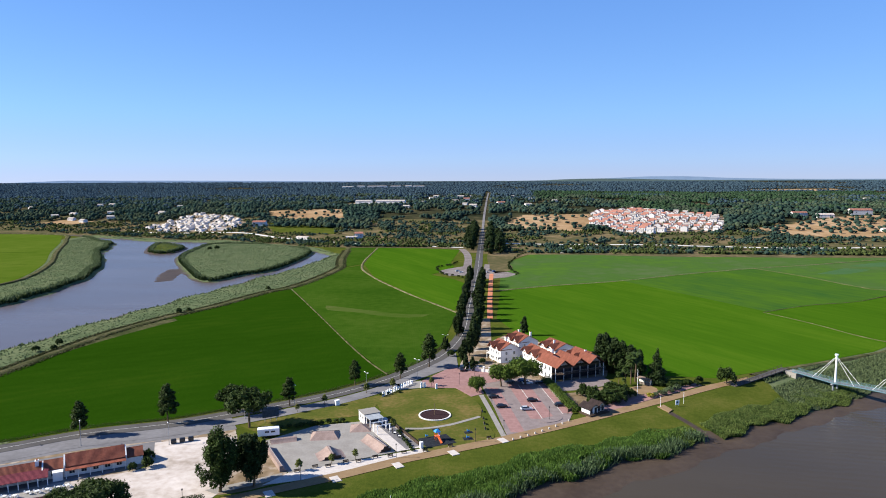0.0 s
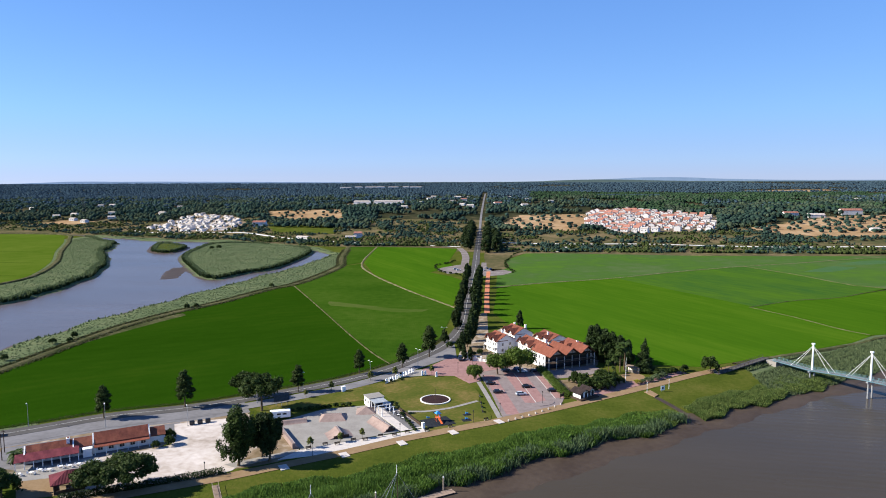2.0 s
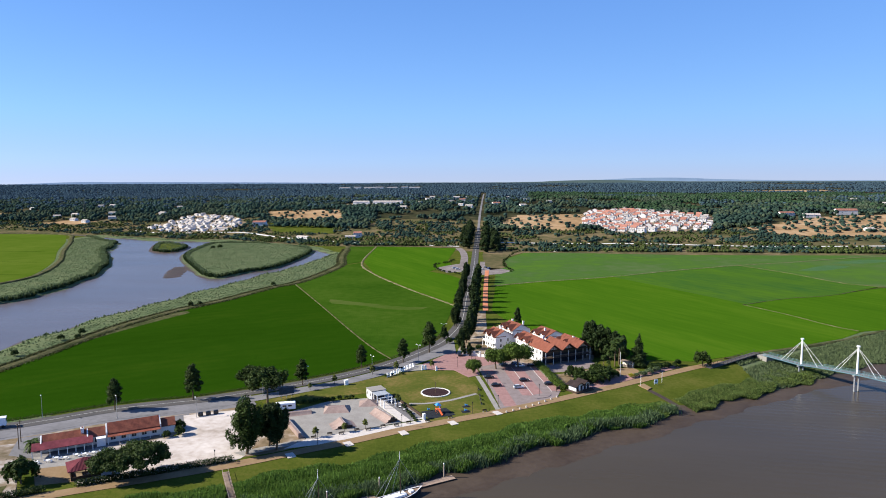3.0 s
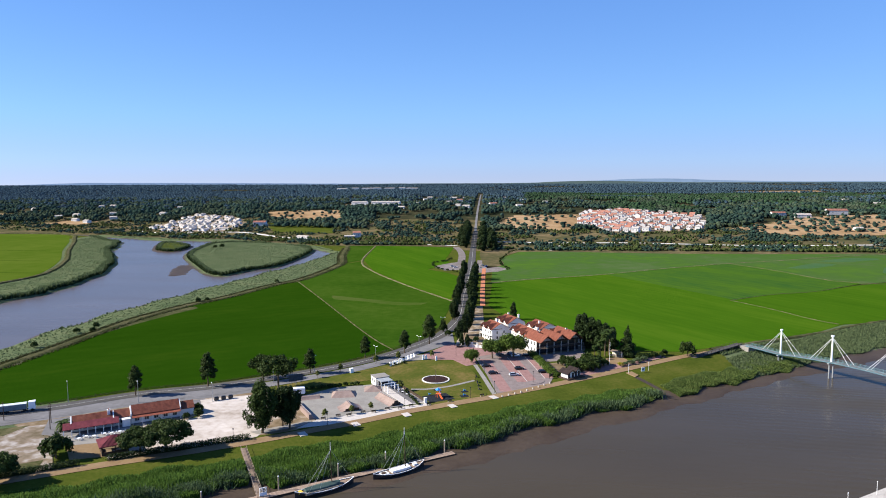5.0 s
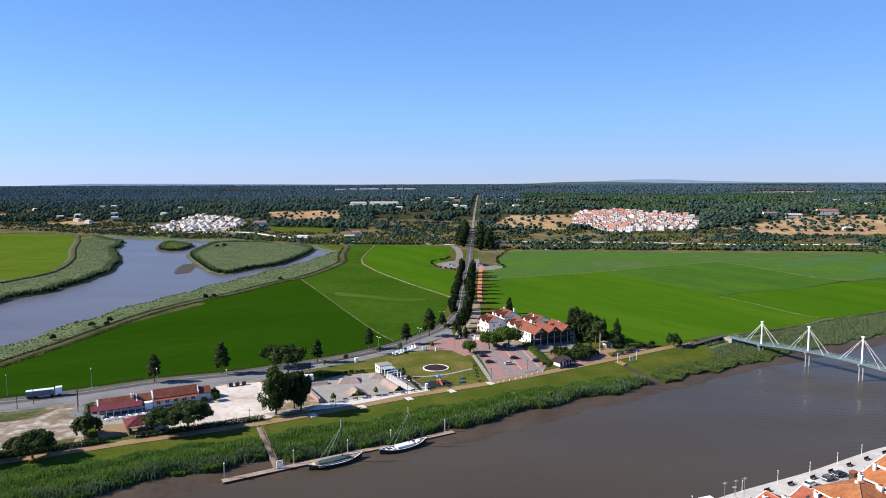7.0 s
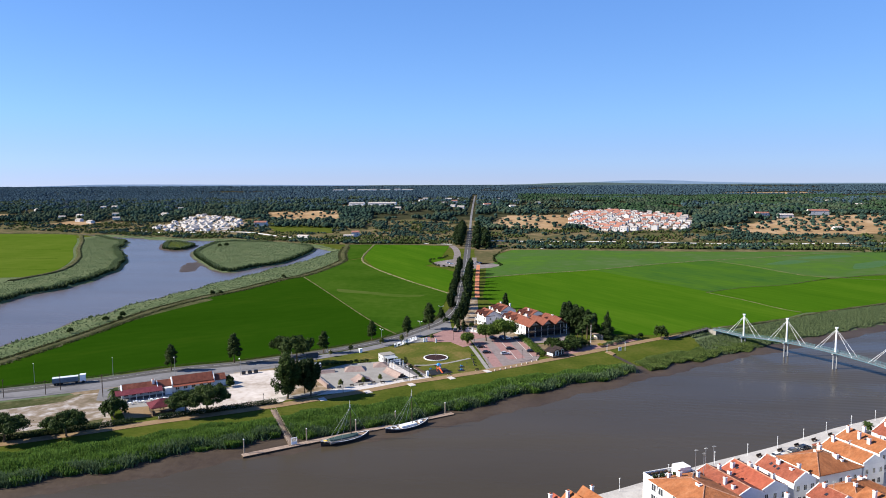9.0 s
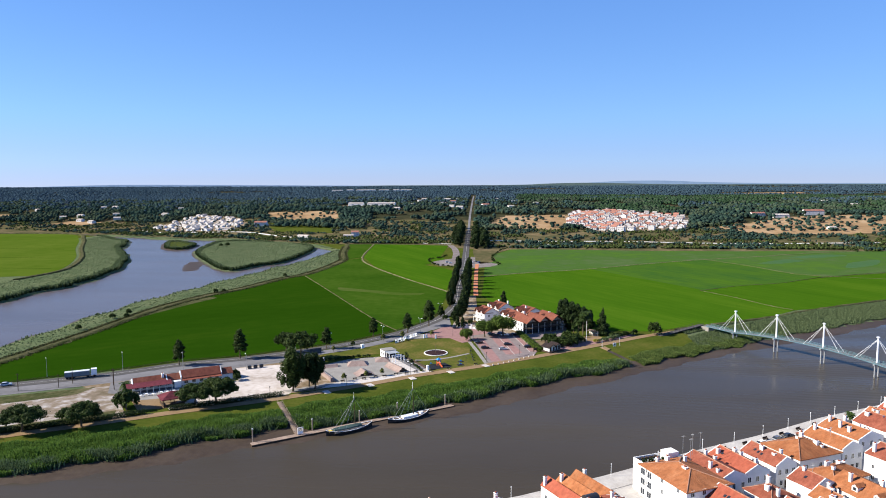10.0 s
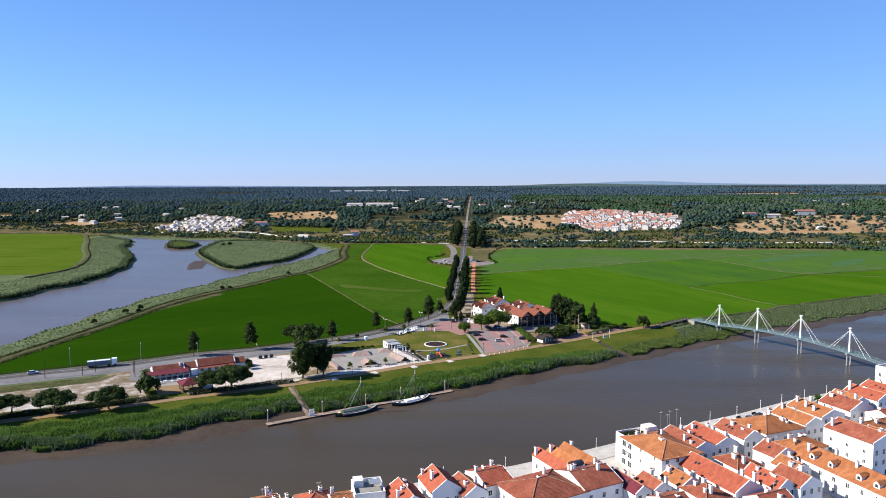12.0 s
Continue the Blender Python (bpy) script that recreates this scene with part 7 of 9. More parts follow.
funbox(-63.2, 217.0, 12, 9.6, 8.4, 1.35, 6.2, 1.6, "low brown hipped skate funbox on the slab")
ramp(-57.0, 200.8, -62, 6.8, 8.6, 1.9, 0.9, "skate spine ramp with sides coloured dark as shade")
funbox(-52.6, 225.0, 10, 7.4, 7.8, 1.6, 0.6, 0.5, "pyramid skate ramp of brown plate")
ramp(-44.0, 210.5, -52, 13.0, 6.0, 1.8, 0.8, "long brown quarter ramp at the slab edge")
ramp(-75.8, 211.2, 25, 8.5, 4.2, 1.0, 1.2, "long grey kicker ramp", "black_metal")
half = thing("quarter_pipe", -73.6, 196.2, 0.16, -57, "long pale quarter-pipe along the slab edge", "skate ramp")
bm = bmesh.new()
prof = [(2.0 - 2.0 * math.sin(k / 8 * 1.45), 2.0 - 2.0 * math.cos(k / 8 * 1.45)) for k in range(9)]
prof = [(a, b) for a, b in prof] + [(-0.9, prof[-1][1]), (-0.9, 0)]
rows = [[bm.verts.new((s * 10.0, a, b)) for a, b in prof] for s in (-1, 1)]
for k in range(len(prof)):
    bm.faces.new([rows[0][k], rows[0][(k + 1) % len(prof)], rows[1][(k + 1) % len(prof)], rows[1][k]])
bm.faces.new(rows[0])
bm.faces.new(rows[1][::-1])
bmesh.ops.recalc_face_normals(bm, faces=bm.faces)
part("deck", bm, M["ramp"], half)
part("coping", rods(((-10, 0.02, 1.8), (10, 0.02, 1.8), 0.05)), M["grey_metal"], half)

# ---- trailer and dark screen beside the road ----
tr = thing("site_trailer", -82.2, 214.8, 0.14, 20, "white box trailer with small windows", "trailer")
bm = boxes((-3.6, 3.6, -1.3, 1.3, 0.6, 3.0))
bmesh.ops.bevel(bm, geom=bm.edges[:], offset=0.12, segments=2, affect="EDGES")
part("body", bm, CAR["white"], tr)
for a in (-1.2, 0.8):
    part("window", boxes((a, a + 1.4, -1.33, -1.29, 1.7, 2.3)), M["glass"], tr)
for a in (-0.6, 0.6):
    for s in (-1, 1):
        part("wheel", rods(((a, s * 0.9, 0.32), (a, s * 1.15, 0.32), 0.34), n=12), M["rubber"], tr)
part("drawbar", boxes((3.55, 5.0, -0.06, 0.06, 0.5, 0.65)), M["black_metal"], tr)
part("support_leg", boxes((4.7, 4.8, -0.06, 0.06, -0.05, 0.5)), M["black_metal"], tr)
bb = thing("billboard", -86.5, 229.0, 0.1, 32, "large dark billboard seen from behind", "billboard")
bb.scale = (0.7, 1, 0.9)
part("panel", boxes((-4.2, 4.2, -0.12, 0.12, 1.8, 4.8)), surface("dark_board", ((0.03, 0.04, 0.05), (0.06, 0.075, 0.09)), 0.8, 0.6), bb)
for a in (-3.0, 0.0, 3.0):
    part("post", boxes((a - 0.1, a + 0.1, -0.1, 0.1, -0.1, 1.8)), M["grey_metal"], bb)
box_w = tagged(part("utility_box", boxes((-0.8, 0.8, -0.5, 0.5, -0.1, 1.9), (-0.9, 0.9, -0.6, 0.6, 1.9, 2.02)), M["frame_white"]), "white utility box beside the road", "utility box")
box_w.matrix_basis = pose(-67.0, 248.5, 0.1, 0, 0, 40)

# ---- jetty and boats ----
M["deck_wood"] = surface("weathered_deck", ((0.136, 0.096, 0.072), (0.208, 0.156, 0.12)), 0.8, 0.85)
u = Vector((65.0, 45.2, 0)).normalized()
jet = thing("jetty", -80.0, 121.4, WATER + 0.08, math.degrees(math.atan2(u.y, u.x)), "long weathered timber pontoon jetty", "jetty")
JL = 79.0
part("float", boxes((0, JL, -1.1, 1.1, -0.9, 0.55)), M["dark_wood"], jet)
plank = bpy.data.meshes.new("plank")
bm = boxes((0.01, 0.52, -1.25, 1.25, 0.55, 0.62))
bm.to_mesh(plank)
bm.free()
plank.materials.append(surface("deck_plank", ((0.19, 0.135, 0.10), (0.28, 0.21, 0.165)), 0.8, 0.85, spread=0.15))
for k in range(int(JL / 0.53)):
    o = new("plank", plank)
    o.parent = jet
    o.location = (k * 0.53, 0, 0)
for s, h in ((1.0, 5.2), (22.0, 4.8), (40.0, 4.6), (55.5, 5.0), (76.5, 4.6)):
    p = Vector((-80.0, 121.4, 0)) + u * s + Vector((-u.y, u.x, 0)) * 1.6
    pl = thing("mooring_pile", p.x, p.y, WATER - 1, 0, "grey steel mooring pile beside the jetty", "mooring pile", "mooring piles")
    part("pile", rods(((0, 0, 0), (0, 0, h + 1), 0.2)), M["grey_wood"], pl)
    part("cap", rods(((0, 0, h + 1), (0, 0, h + 1.3), 0.22, 0.05)), M["steel_white"], pl)
gate = thing("jetty_gate", -66.0, 131.4, WATER + 0.70, 35, "white gate frame on the jetty", "gate")
part("frame", boxes((-1.0, -0.85, -0.1, 0.1, 0, 2.3), (0.85, 1.0, -0.1, 0.1, 0, 2.3), (-1.0, 1.0, -0.1, 0.1, 2.3, 2.45)), M["frame_white"], gate)
part("leaf", boxes((-0.85, 0.85, -0.03, 0.03, 0.1, 1.1), *[(-0.8 + k * 0.2, -0.76 + k * 0.2, -0.02, 0.02, 1.1, 2.2) for k in range(9)]), M["frame_white"], gate)
gw = thing("gangway", -82.6, 159.6, 0.1, -61, "narrow timber gangway across the reeds", "gangway")
GL = 33.0
bm = bmesh.new()
v = [bm.verts.new(c) for c in ((0, -0.9, 0.0), (GL, -0.9, -1.95), (GL, 0.9, -1.95), (0, 0.9, 0.0), (0, -0.9, 0.15), (GL, -0.9, -1.8), (GL, 0.9, -1.8), (0, 0.9, 0.15))]
for f in ((3, 2, 1, 0), (4, 5, 6, 7), (0, 1, 5, 4), (1, 2, 6, 5), (2, 3, 7, 6), (3, 0, 4, 7)):
    bm.faces.new([v[i] for i in f])
part("walkway", bm, M["deck_wood"], gw)
for k in range(6):
    s = 5 + k * 5
    for side in (-0.8, 0.8):
        part("post", boxes((s - 0.08, s + 0.08, side - 0.08, side + 0.08, -4.0, -0.059 * s + 1.0)), M["grey_wood"], gw)
for side in (-0.85, 0.85):
    part("rail", rods(((0, side, 1.1), (GL, side, -0.85), 0.05), n=6), M["grey_wood"], gw)


def hull(bm, L, B, D, sheer=0.9, n=16, z0=-0.5):
    """A double-ended round hull with rising ends."""
    rows = []
    for i in range(n + 1):
        t = i / n * 2 - 1
        b = B / 2 * max(0.03, (1 - abs(t) ** 2.6))
        top = D + sheer * abs(t) ** 2.2
        rows.append([bm.verts.new((t * L / 2, sx * b * f, z0 + (top - z0) * g)) for sx, f, g in ((-1, 1.0, 1.0), (-1, 0.96, 0.55), (-1, 0.7, 0.15), (0, 0, 0), (1, 0.7, 0.15), (1, 0.96, 0.55), (1, 1.0, 1.0))])
    for i in range(n):
        for k in range(6):
            bm.faces.new([rows[i][k], rows[i + 1][k], rows[i + 1][k + 1], rows[i][k + 1]])
    bm.faces.new(rows[0])
    bm.faces.new(rows[-1][::-1])
    return rows


def sailing_barge(x, y, turn, label, cover):
    ob = thing("sailing_barge", x, y, WATER, turn, label, "sailing boat", "moored boats")
    L, B = 18.0, 4.6
    bm = bmesh.new()
    hull(bm, L, B, 1.0, z0=-0.35)
    bmesh.ops.recalc_face_normals(bm, faces=bm.faces)
    part("hull", bm, M["black_metal"], ob, "black tarred hull")
    bm = bmesh.new()
    n = 20
    ins, outs = [], []
    for s in (-1, 1):
        for i in range(n + 1):
            t = i / n * 2 - 1
            b = B / 2 * max(0.03, (1 - abs(t) ** 2.6)) + 0.05
            z = 1.0 + 0.9 * abs(t) ** 2.2
            ins.append((t * L / 2 * 1.005, s * b, z))
        for i in range(n):
            a, c = Vector(ins[-(n + 1) + i]), Vector(ins[-(n + 1) + i + 1])
            vv = [bm.verts.new(q) for q in (a, c, c + Vector((0, 0, 0.12)), a + Vector((0, 0, 0.12)), a + Vector((0, -s * 0.16, 0.12)), c + Vector((0, -s * 0.16, 0.12)), a + Vector((0, -s * 0.16, 0)), c + Vector((0, -s * 0.16, 0)))]
            bm.faces.new([vv[0], vv[1], vv[2], vv[3]])
            bm.faces.new([vv[3], vv[2], vv[5], vv[4]])
            bm.faces.new([vv[4], vv[5], vv[7], vv[6]])
    part("gunwale", bm, M["frame_white"], ob, "white painted gunwale")
    bm = bmesh.new()
    top = []
    for i in range(n + 1):
        t = i / n * 2 - 1
        b = (B / 2 - 0.2) * max(0.03, (1 - abs(t) ** 2.6))
        z = 0.85 + 0.8 * abs(t) ** 2.2
        top.append((bm.verts.new((t * L / 2 * 0.97, -b, z)), bm.verts.new((t * L / 2 * 0.97, b, z))))
    for i in range(n):
        bm.faces.new([top[i][0], top[i + 1][0], top[i + 1][1], top[i][1]])
    part("deck", bm, M["deck_wood"], ob)
    if cover == "tent":
        bm = bmesh.new()
        rr = []
        for i in range(11):
            t = i / 10
            xx = -6.0 + 10.5 * t
            wv = 1.95 * math.sin(math.pi * (0.12 + 0.76 * t)) ** 0.5
            rr.append([bm.verts.new((xx, s * wv, z)) for s, z in ((-1, 1.25), (-0.75, 1.85), (0, 2.25), (0.75, 1.85), (1, 1.25))])
        for i in range(10):
            for k in range(4):
                bm.faces.new([rr[i][k], rr[i + 1][k], rr[i + 1][k + 1], rr[i][k + 1]])
        bm.faces.new(rr[0])
        bm.faces.new(rr[-1][::-1])
        bmesh.ops.recalc_face_normals(bm, faces=bm.faces)
        part("cover", bm, surface("green_canvas", ((0.035, 0.06, 0.055), (0.06, 0.09, 0.08)), 0.8, 0.8), ob, "dark green canvas cover")
        part("coaming", boxes((-6.4, 4.8, -1.9, -1.7, 0.8, 1.45), (-6.4, 4.8, 1.7, 1.9, 0.8, 1.45)), M["grey_wood"], ob)
        part("locker", boxes((-8.0, -6.8, -0.7, 0.7, 1.2, 1.7)), surface("yellow_gear", ((0.55, 0.36, 0.05), (0.65, 0.45, 0.08)), 1, 0.6), ob, "yellow gear box")
    else:
        part("cabin", boxes((-2.8, 3.6, -1.05, 1.05, 0.8, 1.55)), M["frame_white"], ob, "low white cabin roof")
        part("hatch", boxes((5.0, 6.2, -0.6, 0.6, 1.0, 1.7)), M["frame_white"], ob)
        part("stern_seat", boxes((-6.6, -4.0, -1.1, 1.1, 0.95, 1.3)), M["frame_white"], ob)
        part("hatch_cover", boxes((-6.2, -4.6, -0.7, 0.7, 1.3, 1.4)), M["dark_wood"], ob)
    part("mast", rods(((2.2, 0, 0.8), (1.9, 0, 13.2), 0.16, 0.08)), M["dark_wood"], ob)
    part("masthead", rods(((1.9, 0, 11.6), (1.88, 0, 13.9), 0.11, 0.05)), M["steel_white"], ob, "white painted masthead")
    for tx, ty in ((-5.5, -1.5), (-5.5, 1.5), (-2.5, -2.0), (-2.5, 2.0), (8.6, 0)):
        part("stay", rods(((1.93, 0, 11.6), (tx, ty, 1.2), 0.03), n=4), M["grey_metal"], ob)


nrm = Vector((u.y, -u.x, 0))
c = Vector((-80.0, 121.4, 0)) + u * 33.8 + nrm * 3.9
sailing_barge(c.x, c.y, math.degrees(math.atan2(u.y, u.x)) + 3, "moored salt barge with green canvas cover", "tent")
c = Vector((-80.0, 121.4, 0)) + u * 57.5 + nrm * 3.8
sailing_barge(c.x, c.y, math.degrees(math.atan2(u.y, u.x)) + 5, "moored black-hulled barge with white cabin roof", "cabin")
sk = thing("rowing_skiff", -38.0, 153.6, WATER, 38, "small green rowing skiff behind the jetty", "rowing boat")
bm = bmesh.new()
hull(bm, 4.2, 1.5, 0.5, 0.2, z0=-0.2)
part("hull", bm, surface("green_skiff", ((0.02, 0.10, 0.06), (0.03, 0.14, 0.08)), 1, 0.5), sk)
part("thwart", boxes((-0.2, 0.2, -0.65, 0.65, 0.35, 0.42)), M["deck_wood"], sk)

# ---- cable-stayed footbridge ----
M["bridge_teal"] = surface("pale_teal_steel", ((0.068, 0.148, 0.168), (0.1, 0.192, 0.212)), 1.0, 0.5)
FOOT, STEP = Vector((133.7, 287.8, 0)), Vector((13.0, -22.55, 0))  # first tower, and from tower to tower
bd, gap = STEP.normalized(), STEP.length
A, span = FOOT - bd * 19.0, 19.0 + gap * 4.2
br = thing("footbridge", A.x, A.y, 0, math.degrees(math.atan2(bd.y, bd.x)), "white and teal cable-stayed footbridge over the river", "bridge")


def deck_z(s):
    k = (s - 19.0) / gap
    return 2.5 if k < 0 else max(1.9, 2.5 + 3.3 * k - 0.95 * k * k)


bm = bmesh.new()
N = 40
for s in range(N):
    a, b = s / N * span, (s + 1) / N * span
    za, zb = deck_z(a), deck_z(b)
    v = [bm.verts.new(c) for c in ((a, -1.7, za - 0.32), (b, -1.7, zb - 0.32), (b, 1.7, zb - 0.32), (a, 1.7, za - 0.32), (a, -1.9, za), (b, -1.9, zb), (b, 1.9, zb), (a, 1.9, za))]
    for f in ((3, 2, 1, 0), (4, 5, 6, 7), (0, 1, 5, 4), (2, 3, 7, 6)):
        bm.faces.new([v[i] for i in f])
bmesh.ops.remove_doubles(bm, verts=bm.verts, dist=0.001)
part("deck", bm, surface("deck_girder", ((0.10, 0.20, 0.24), (0.15, 0.27, 0.31)), 0.8, 0.5), br, "pale blue-grey steel deck girder")
bm = bmesh.new()
for s in range(N):
    a, b = s / N * span, (s + 1) / N * span
    za, zb = deck_z(a) + 0.004, deck_z(b) + 0.004
    v = [bm.verts.new(c) for c in ((a, -1.5, za), (b, -1.5, zb), (b, 1.5, zb), (a, 1.5, za), (a, -1.5, za + 0.05), (b, -1.5, zb + 0.05), (b, 1.5, zb + 0.05), (a, 1.5, za + 0.05))]
    for f in ((3, 2, 1, 0), (4, 5, 6, 7), (0, 1, 5, 4), (2, 3, 7, 6)):
        bm.faces.new([v[i] for i in f])
bmesh.ops.remove_doubles(bm, verts=bm.verts, dist=0.001)
part("walkway", bm, M["shoulder"], br, "grey walkway surface")
for side in (-1.8, 1.8):
    bm = bmesh.new()
    for s in range(N):
        a, b = s / N * span, (s + 1) / N * span
        for hh in (0.35, 0.7, 1.1):
            rod(bm, (a, side, deck_z(a) + hh), (b, side, deck_z(b) + hh), 0.05 if hh > 1 else 0.035, n=4, cap=False)
    part("handrail", bm, M["bridge_teal"], br, "teal tube handrail")
post = bpy.data.meshes.new("rail_post")
bm = boxes((-0.05, 0.05, -0.05, 0.05, 0, 1.1))
bm.to_mesh(post)
bm.free()
post.materials.append(M["bridge_teal"])
for k in range(63):
    for side in (-1.8, 1.8):
        o = new("rail_post", post)
        o.parent = br
        s = 1 + k * 2.0
        o.location = (s, side, deck_z(s))
for k in range(4):
    s = 19.0 + gap * k
    z = deck_z(s)
    top = z + 11.2
    tw = part("tower", rods(((s, 0, z - 0.6), (s, 0, top), 0.42, 0.32), n=12), M["steel_white"], br, "white round tower")
    part("tower_head", rods(((s, 0, top), (s, 0, top + 0.4), 0.35, 0.75), ((s, 0, top + 0.4), (s, 0, top + 0.8), 0.75, 0.7), n=12), M["steel_white"], tw)
    part("cross_beam", boxes((s - 0.4, s + 0.4, -2.4, 2.4, z - 0.8, z - 0.34)), M["grey_metal"], tw)
    for side in (-1.3, 1.3):
        part("pier_column", rods(((s, side, -5.0), (s, side, z - 0.8), 0.36), n=10), M["grey_metal"], tw)
    for sg in (-1, 1):
        for side in (-1.85, 1.85):
            q = s + sg * 9.3
            part("stay_cable", rods(((s, side * 0.1, top - 0.3), (q, side, deck_z(q) + 0.05), 0.06), n=5), M["steel_white"], tw)
abut = tagged(part("abutment", boxes((-3.0, 2.5, -2.4, 2.4, -2.0, 2.1)), M["concrete"]), "concrete landing of the footbridge", "abutment")
abut.matrix_basis = pose(A.x, A.y, 0, 0, 0, math.degrees(math.atan2(bd.y, bd.x)))
rp = thing("approach_ramp", 92.5, 287.5, 0.0, 36, "dark-railed timber ramp up to the footbridge", "ramp")
RL = 36.0
bm = bmesh.new()
v = [bm.verts.new(c) for c in ((0, -1.6, -0.3), (RL, -1.6, 2.0), (RL, 1.6, 2.0), (0, 1.6, -0.3), (0, -1.6, 0.15), (RL, -1.6, 2.45), (RL, 1.6, 2.45), (0, 1.6, 0.15))]
for f in ((3, 2, 1, 0), (4, 5, 6, 7), (0, 1, 5, 4), (1, 2, 6, 5), (2, 3, 7, 6), (3, 0, 4, 7)):
    bm.faces.new([v[i] for i in f])
part("slab", bm, M["asphalt"], rp)
for side in (-1.55, 1.55):
    part("rail", rods(((0, side, 1.2), (RL, side, 3.55), 0.06), ((0, side, 0.75), (RL, side, 3.1), 0.04), n=5), M["dark_wood"], rp)
    for k in range(13):
        s = k * 3.0
        part("rail_post", boxes((s - 0.06, s + 0.06, side - 0.06, side + 0.06, 0.064 * s, 0.064 * s + 1.2)), M["dark_wood"], rp)
for k in range(1, 6):
    part("trestle", boxes((k * 6.5 - 0.15, k * 6.5 + 0.15, -1.4, 1.4, -1.0, 0.064 * k * 6.5)), M["dark_wood"], rp)


# ---- white tables on the terrace of the low restaurant ----
frng = random.Random(31)
porch_at = pose(-131.7, 182.0, 0.12, 0, 0, 33)
for k in range(9):
    spot = porch_at @ Vector((-20.5 + k * 2.5 + frng.uniform(-0.5, 0.5), -11.4 - 0.5 * (k % 2) + frng.uniform(-0.3, 0.3), 0))
    tb = thing("terrace_table", spot.x, spot.y, 0.13, frng.uniform(0, 90), "small white plastic terrace table", "table", "terrace tables")
    part("tabletop", boxes((-0.5, 0.5, -0.5, 0.5, 0.70, 0.75)), M["frame_white"], tb)
    for a in (-0.42, 0.42):
        for b in (-0.42, 0.42):
            part("leg", boxes((a - 0.03, a + 0.03, b - 0.03, b + 0.03, -0.05, 0.70)), M["frame_white"], tb)
    for s in (-1, 1):
        turn = frng.uniform(-20, 20)
        q = spot + Vector((s * 0.95, frng.uniform(-0.3, 0.3), 0))
        ch = thing("terrace_chair", q.x, q.y, 0.13, turn, "white plastic terrace chair", "chair", "terrace chairs")
        part("seat", boxes((-0.24, 0.24, -0.24, 0.24, 0.42, 0.46)), M["frame_white"], ch)
        part("backrest", boxes((s * 0.24 - 0.02, s * 0.24 + 0.02, -0.24, 0.24, 0.46, 0.88)), M["frame_white"], ch)
        for a in (-0.2, 0.2):
            for b in (-0.2, 0.2):
                part("leg", boxes((a - 0.02, a + 0.02, b - 0.02, b + 0.02, -0.05, 0.42)), M["frame_white"], ch)

# ---- the town on the quay ----
TOWN = 1.5
xs = np.arange(-130, 241, 6.0)
edge_pts = [(float(a), float(quay_y(a))) for a in xs]
bm = bmesh.new()
lo, hi, bk, bl = [], [], [], []
for a, b in edge_pts:
    lo.append(bm.verts.new((a, b, -4.2)))
    hi.append(bm.verts.new((a, b, TOWN + 0.12)))
    bk.append(bm.verts.new((a + 3.5, b - 7.0, TOWN + 0.12)))
    bl.append(bm.verts.new((a + 3.5, b - 7.0, -1.0)))
for k in range(len(edge_pts) - 1):
    for r0, r1 in ((lo, hi), (hi, bk), (bk, bl)):
        bm.faces.new([r0[k], r0[k + 1], r1[k + 1], r1[k]])
bm.faces.new([lo[0], hi[0], bk[0], bl[0]])
bm.faces.new([lo[-1], hi[-1], bk[-1], bl[-1]])
bmesh.ops.recalc_face_normals(bm, faces=bm.faces)
tagged(part("quay", bm, M["town_paving"]), "pale stone quay along the town", "quay", kind="structure")
cop = ribbon("quay_coping", [(a, b - 0.35) for a, b in edge_pts], 0.7, 0.0, M["town_paving"], "pale stone coping of the quay", "coping")
for v in cop.data.vertices:
    v.co.z = TOWN + 0.13
for x_ in (-30, -12, 5.7, 20, 34.5, 50, 66, 78, 89.5, 100.6, 111, 122.5, 133.6, 145, 156):
    lp = thing("quay_lamp", x_, float(quay_y(x_)) - 1.2, TOWN + 0.12, 30, "slim white quay lamp post", "street lamp", "quay lamps")
    part("pole", rods(((0, 0, -0.1), (0, 0, 3.4), 0.06, 0.045)), M["steel_white"], lp)
    part("lamp_head", rods(((0, 0, 3.4), (0, 0, 3.62), 0.08, 0.15)), M["steel_white"], lp)


def antenna(x, y, z, h=2.6):
    ob = thing("roof_aerial", x, y, z, 40, "thin metal television aerial on a roof", "aerial", "roof aerials")
    part("mast", rods(((0, 0, -0.4), (0, 0, h), 0.045), n=5), M["grey_metal"], ob)
    part("boom", rods(((-0.6, 0, h - 0.2), (0.6, 0, h - 0.2), 0.02), n=4), M["grey_metal"], ob)
    for k in range(5):
        part("rung", rods(((-0.5 + k * 0.25, -0.35, h - 0.2), (-0.5 + k * 0.25, 0.35, h - 0.2), 0.012), n=4), M["grey_metal"], ob)


def dish(x, y, z, turn):
    ob = thing("satellite_dish", x, y, z, turn, "small pale satellite dish on a roof", "satellite dish", "satellite dishes")
    bm = bmesh.new()
    rr = []
    for i in range(4):
        r = 0.45 * i / 3
        rr.append([bm.verts.new((r * math.cos(k * math.tau / 12), 0.5 * r * r - 0.3, 0.6 + r * math.sin(k * math.tau / 12))) for k in range(12)])
    for i in range(3):
        for k in range(12):
            bm.faces.new([rr[i][k], rr[i][(k + 1) % 12], rr[i + 1][(k + 1) % 12], rr[i + 1][k]])
    part("reflector", bm, M["frame_white"], ob)
    part("bracket", rods(((0, 0, -0.3), (0, -0.25, 0.6), 0.03), n=5), M["grey_metal"], ob)


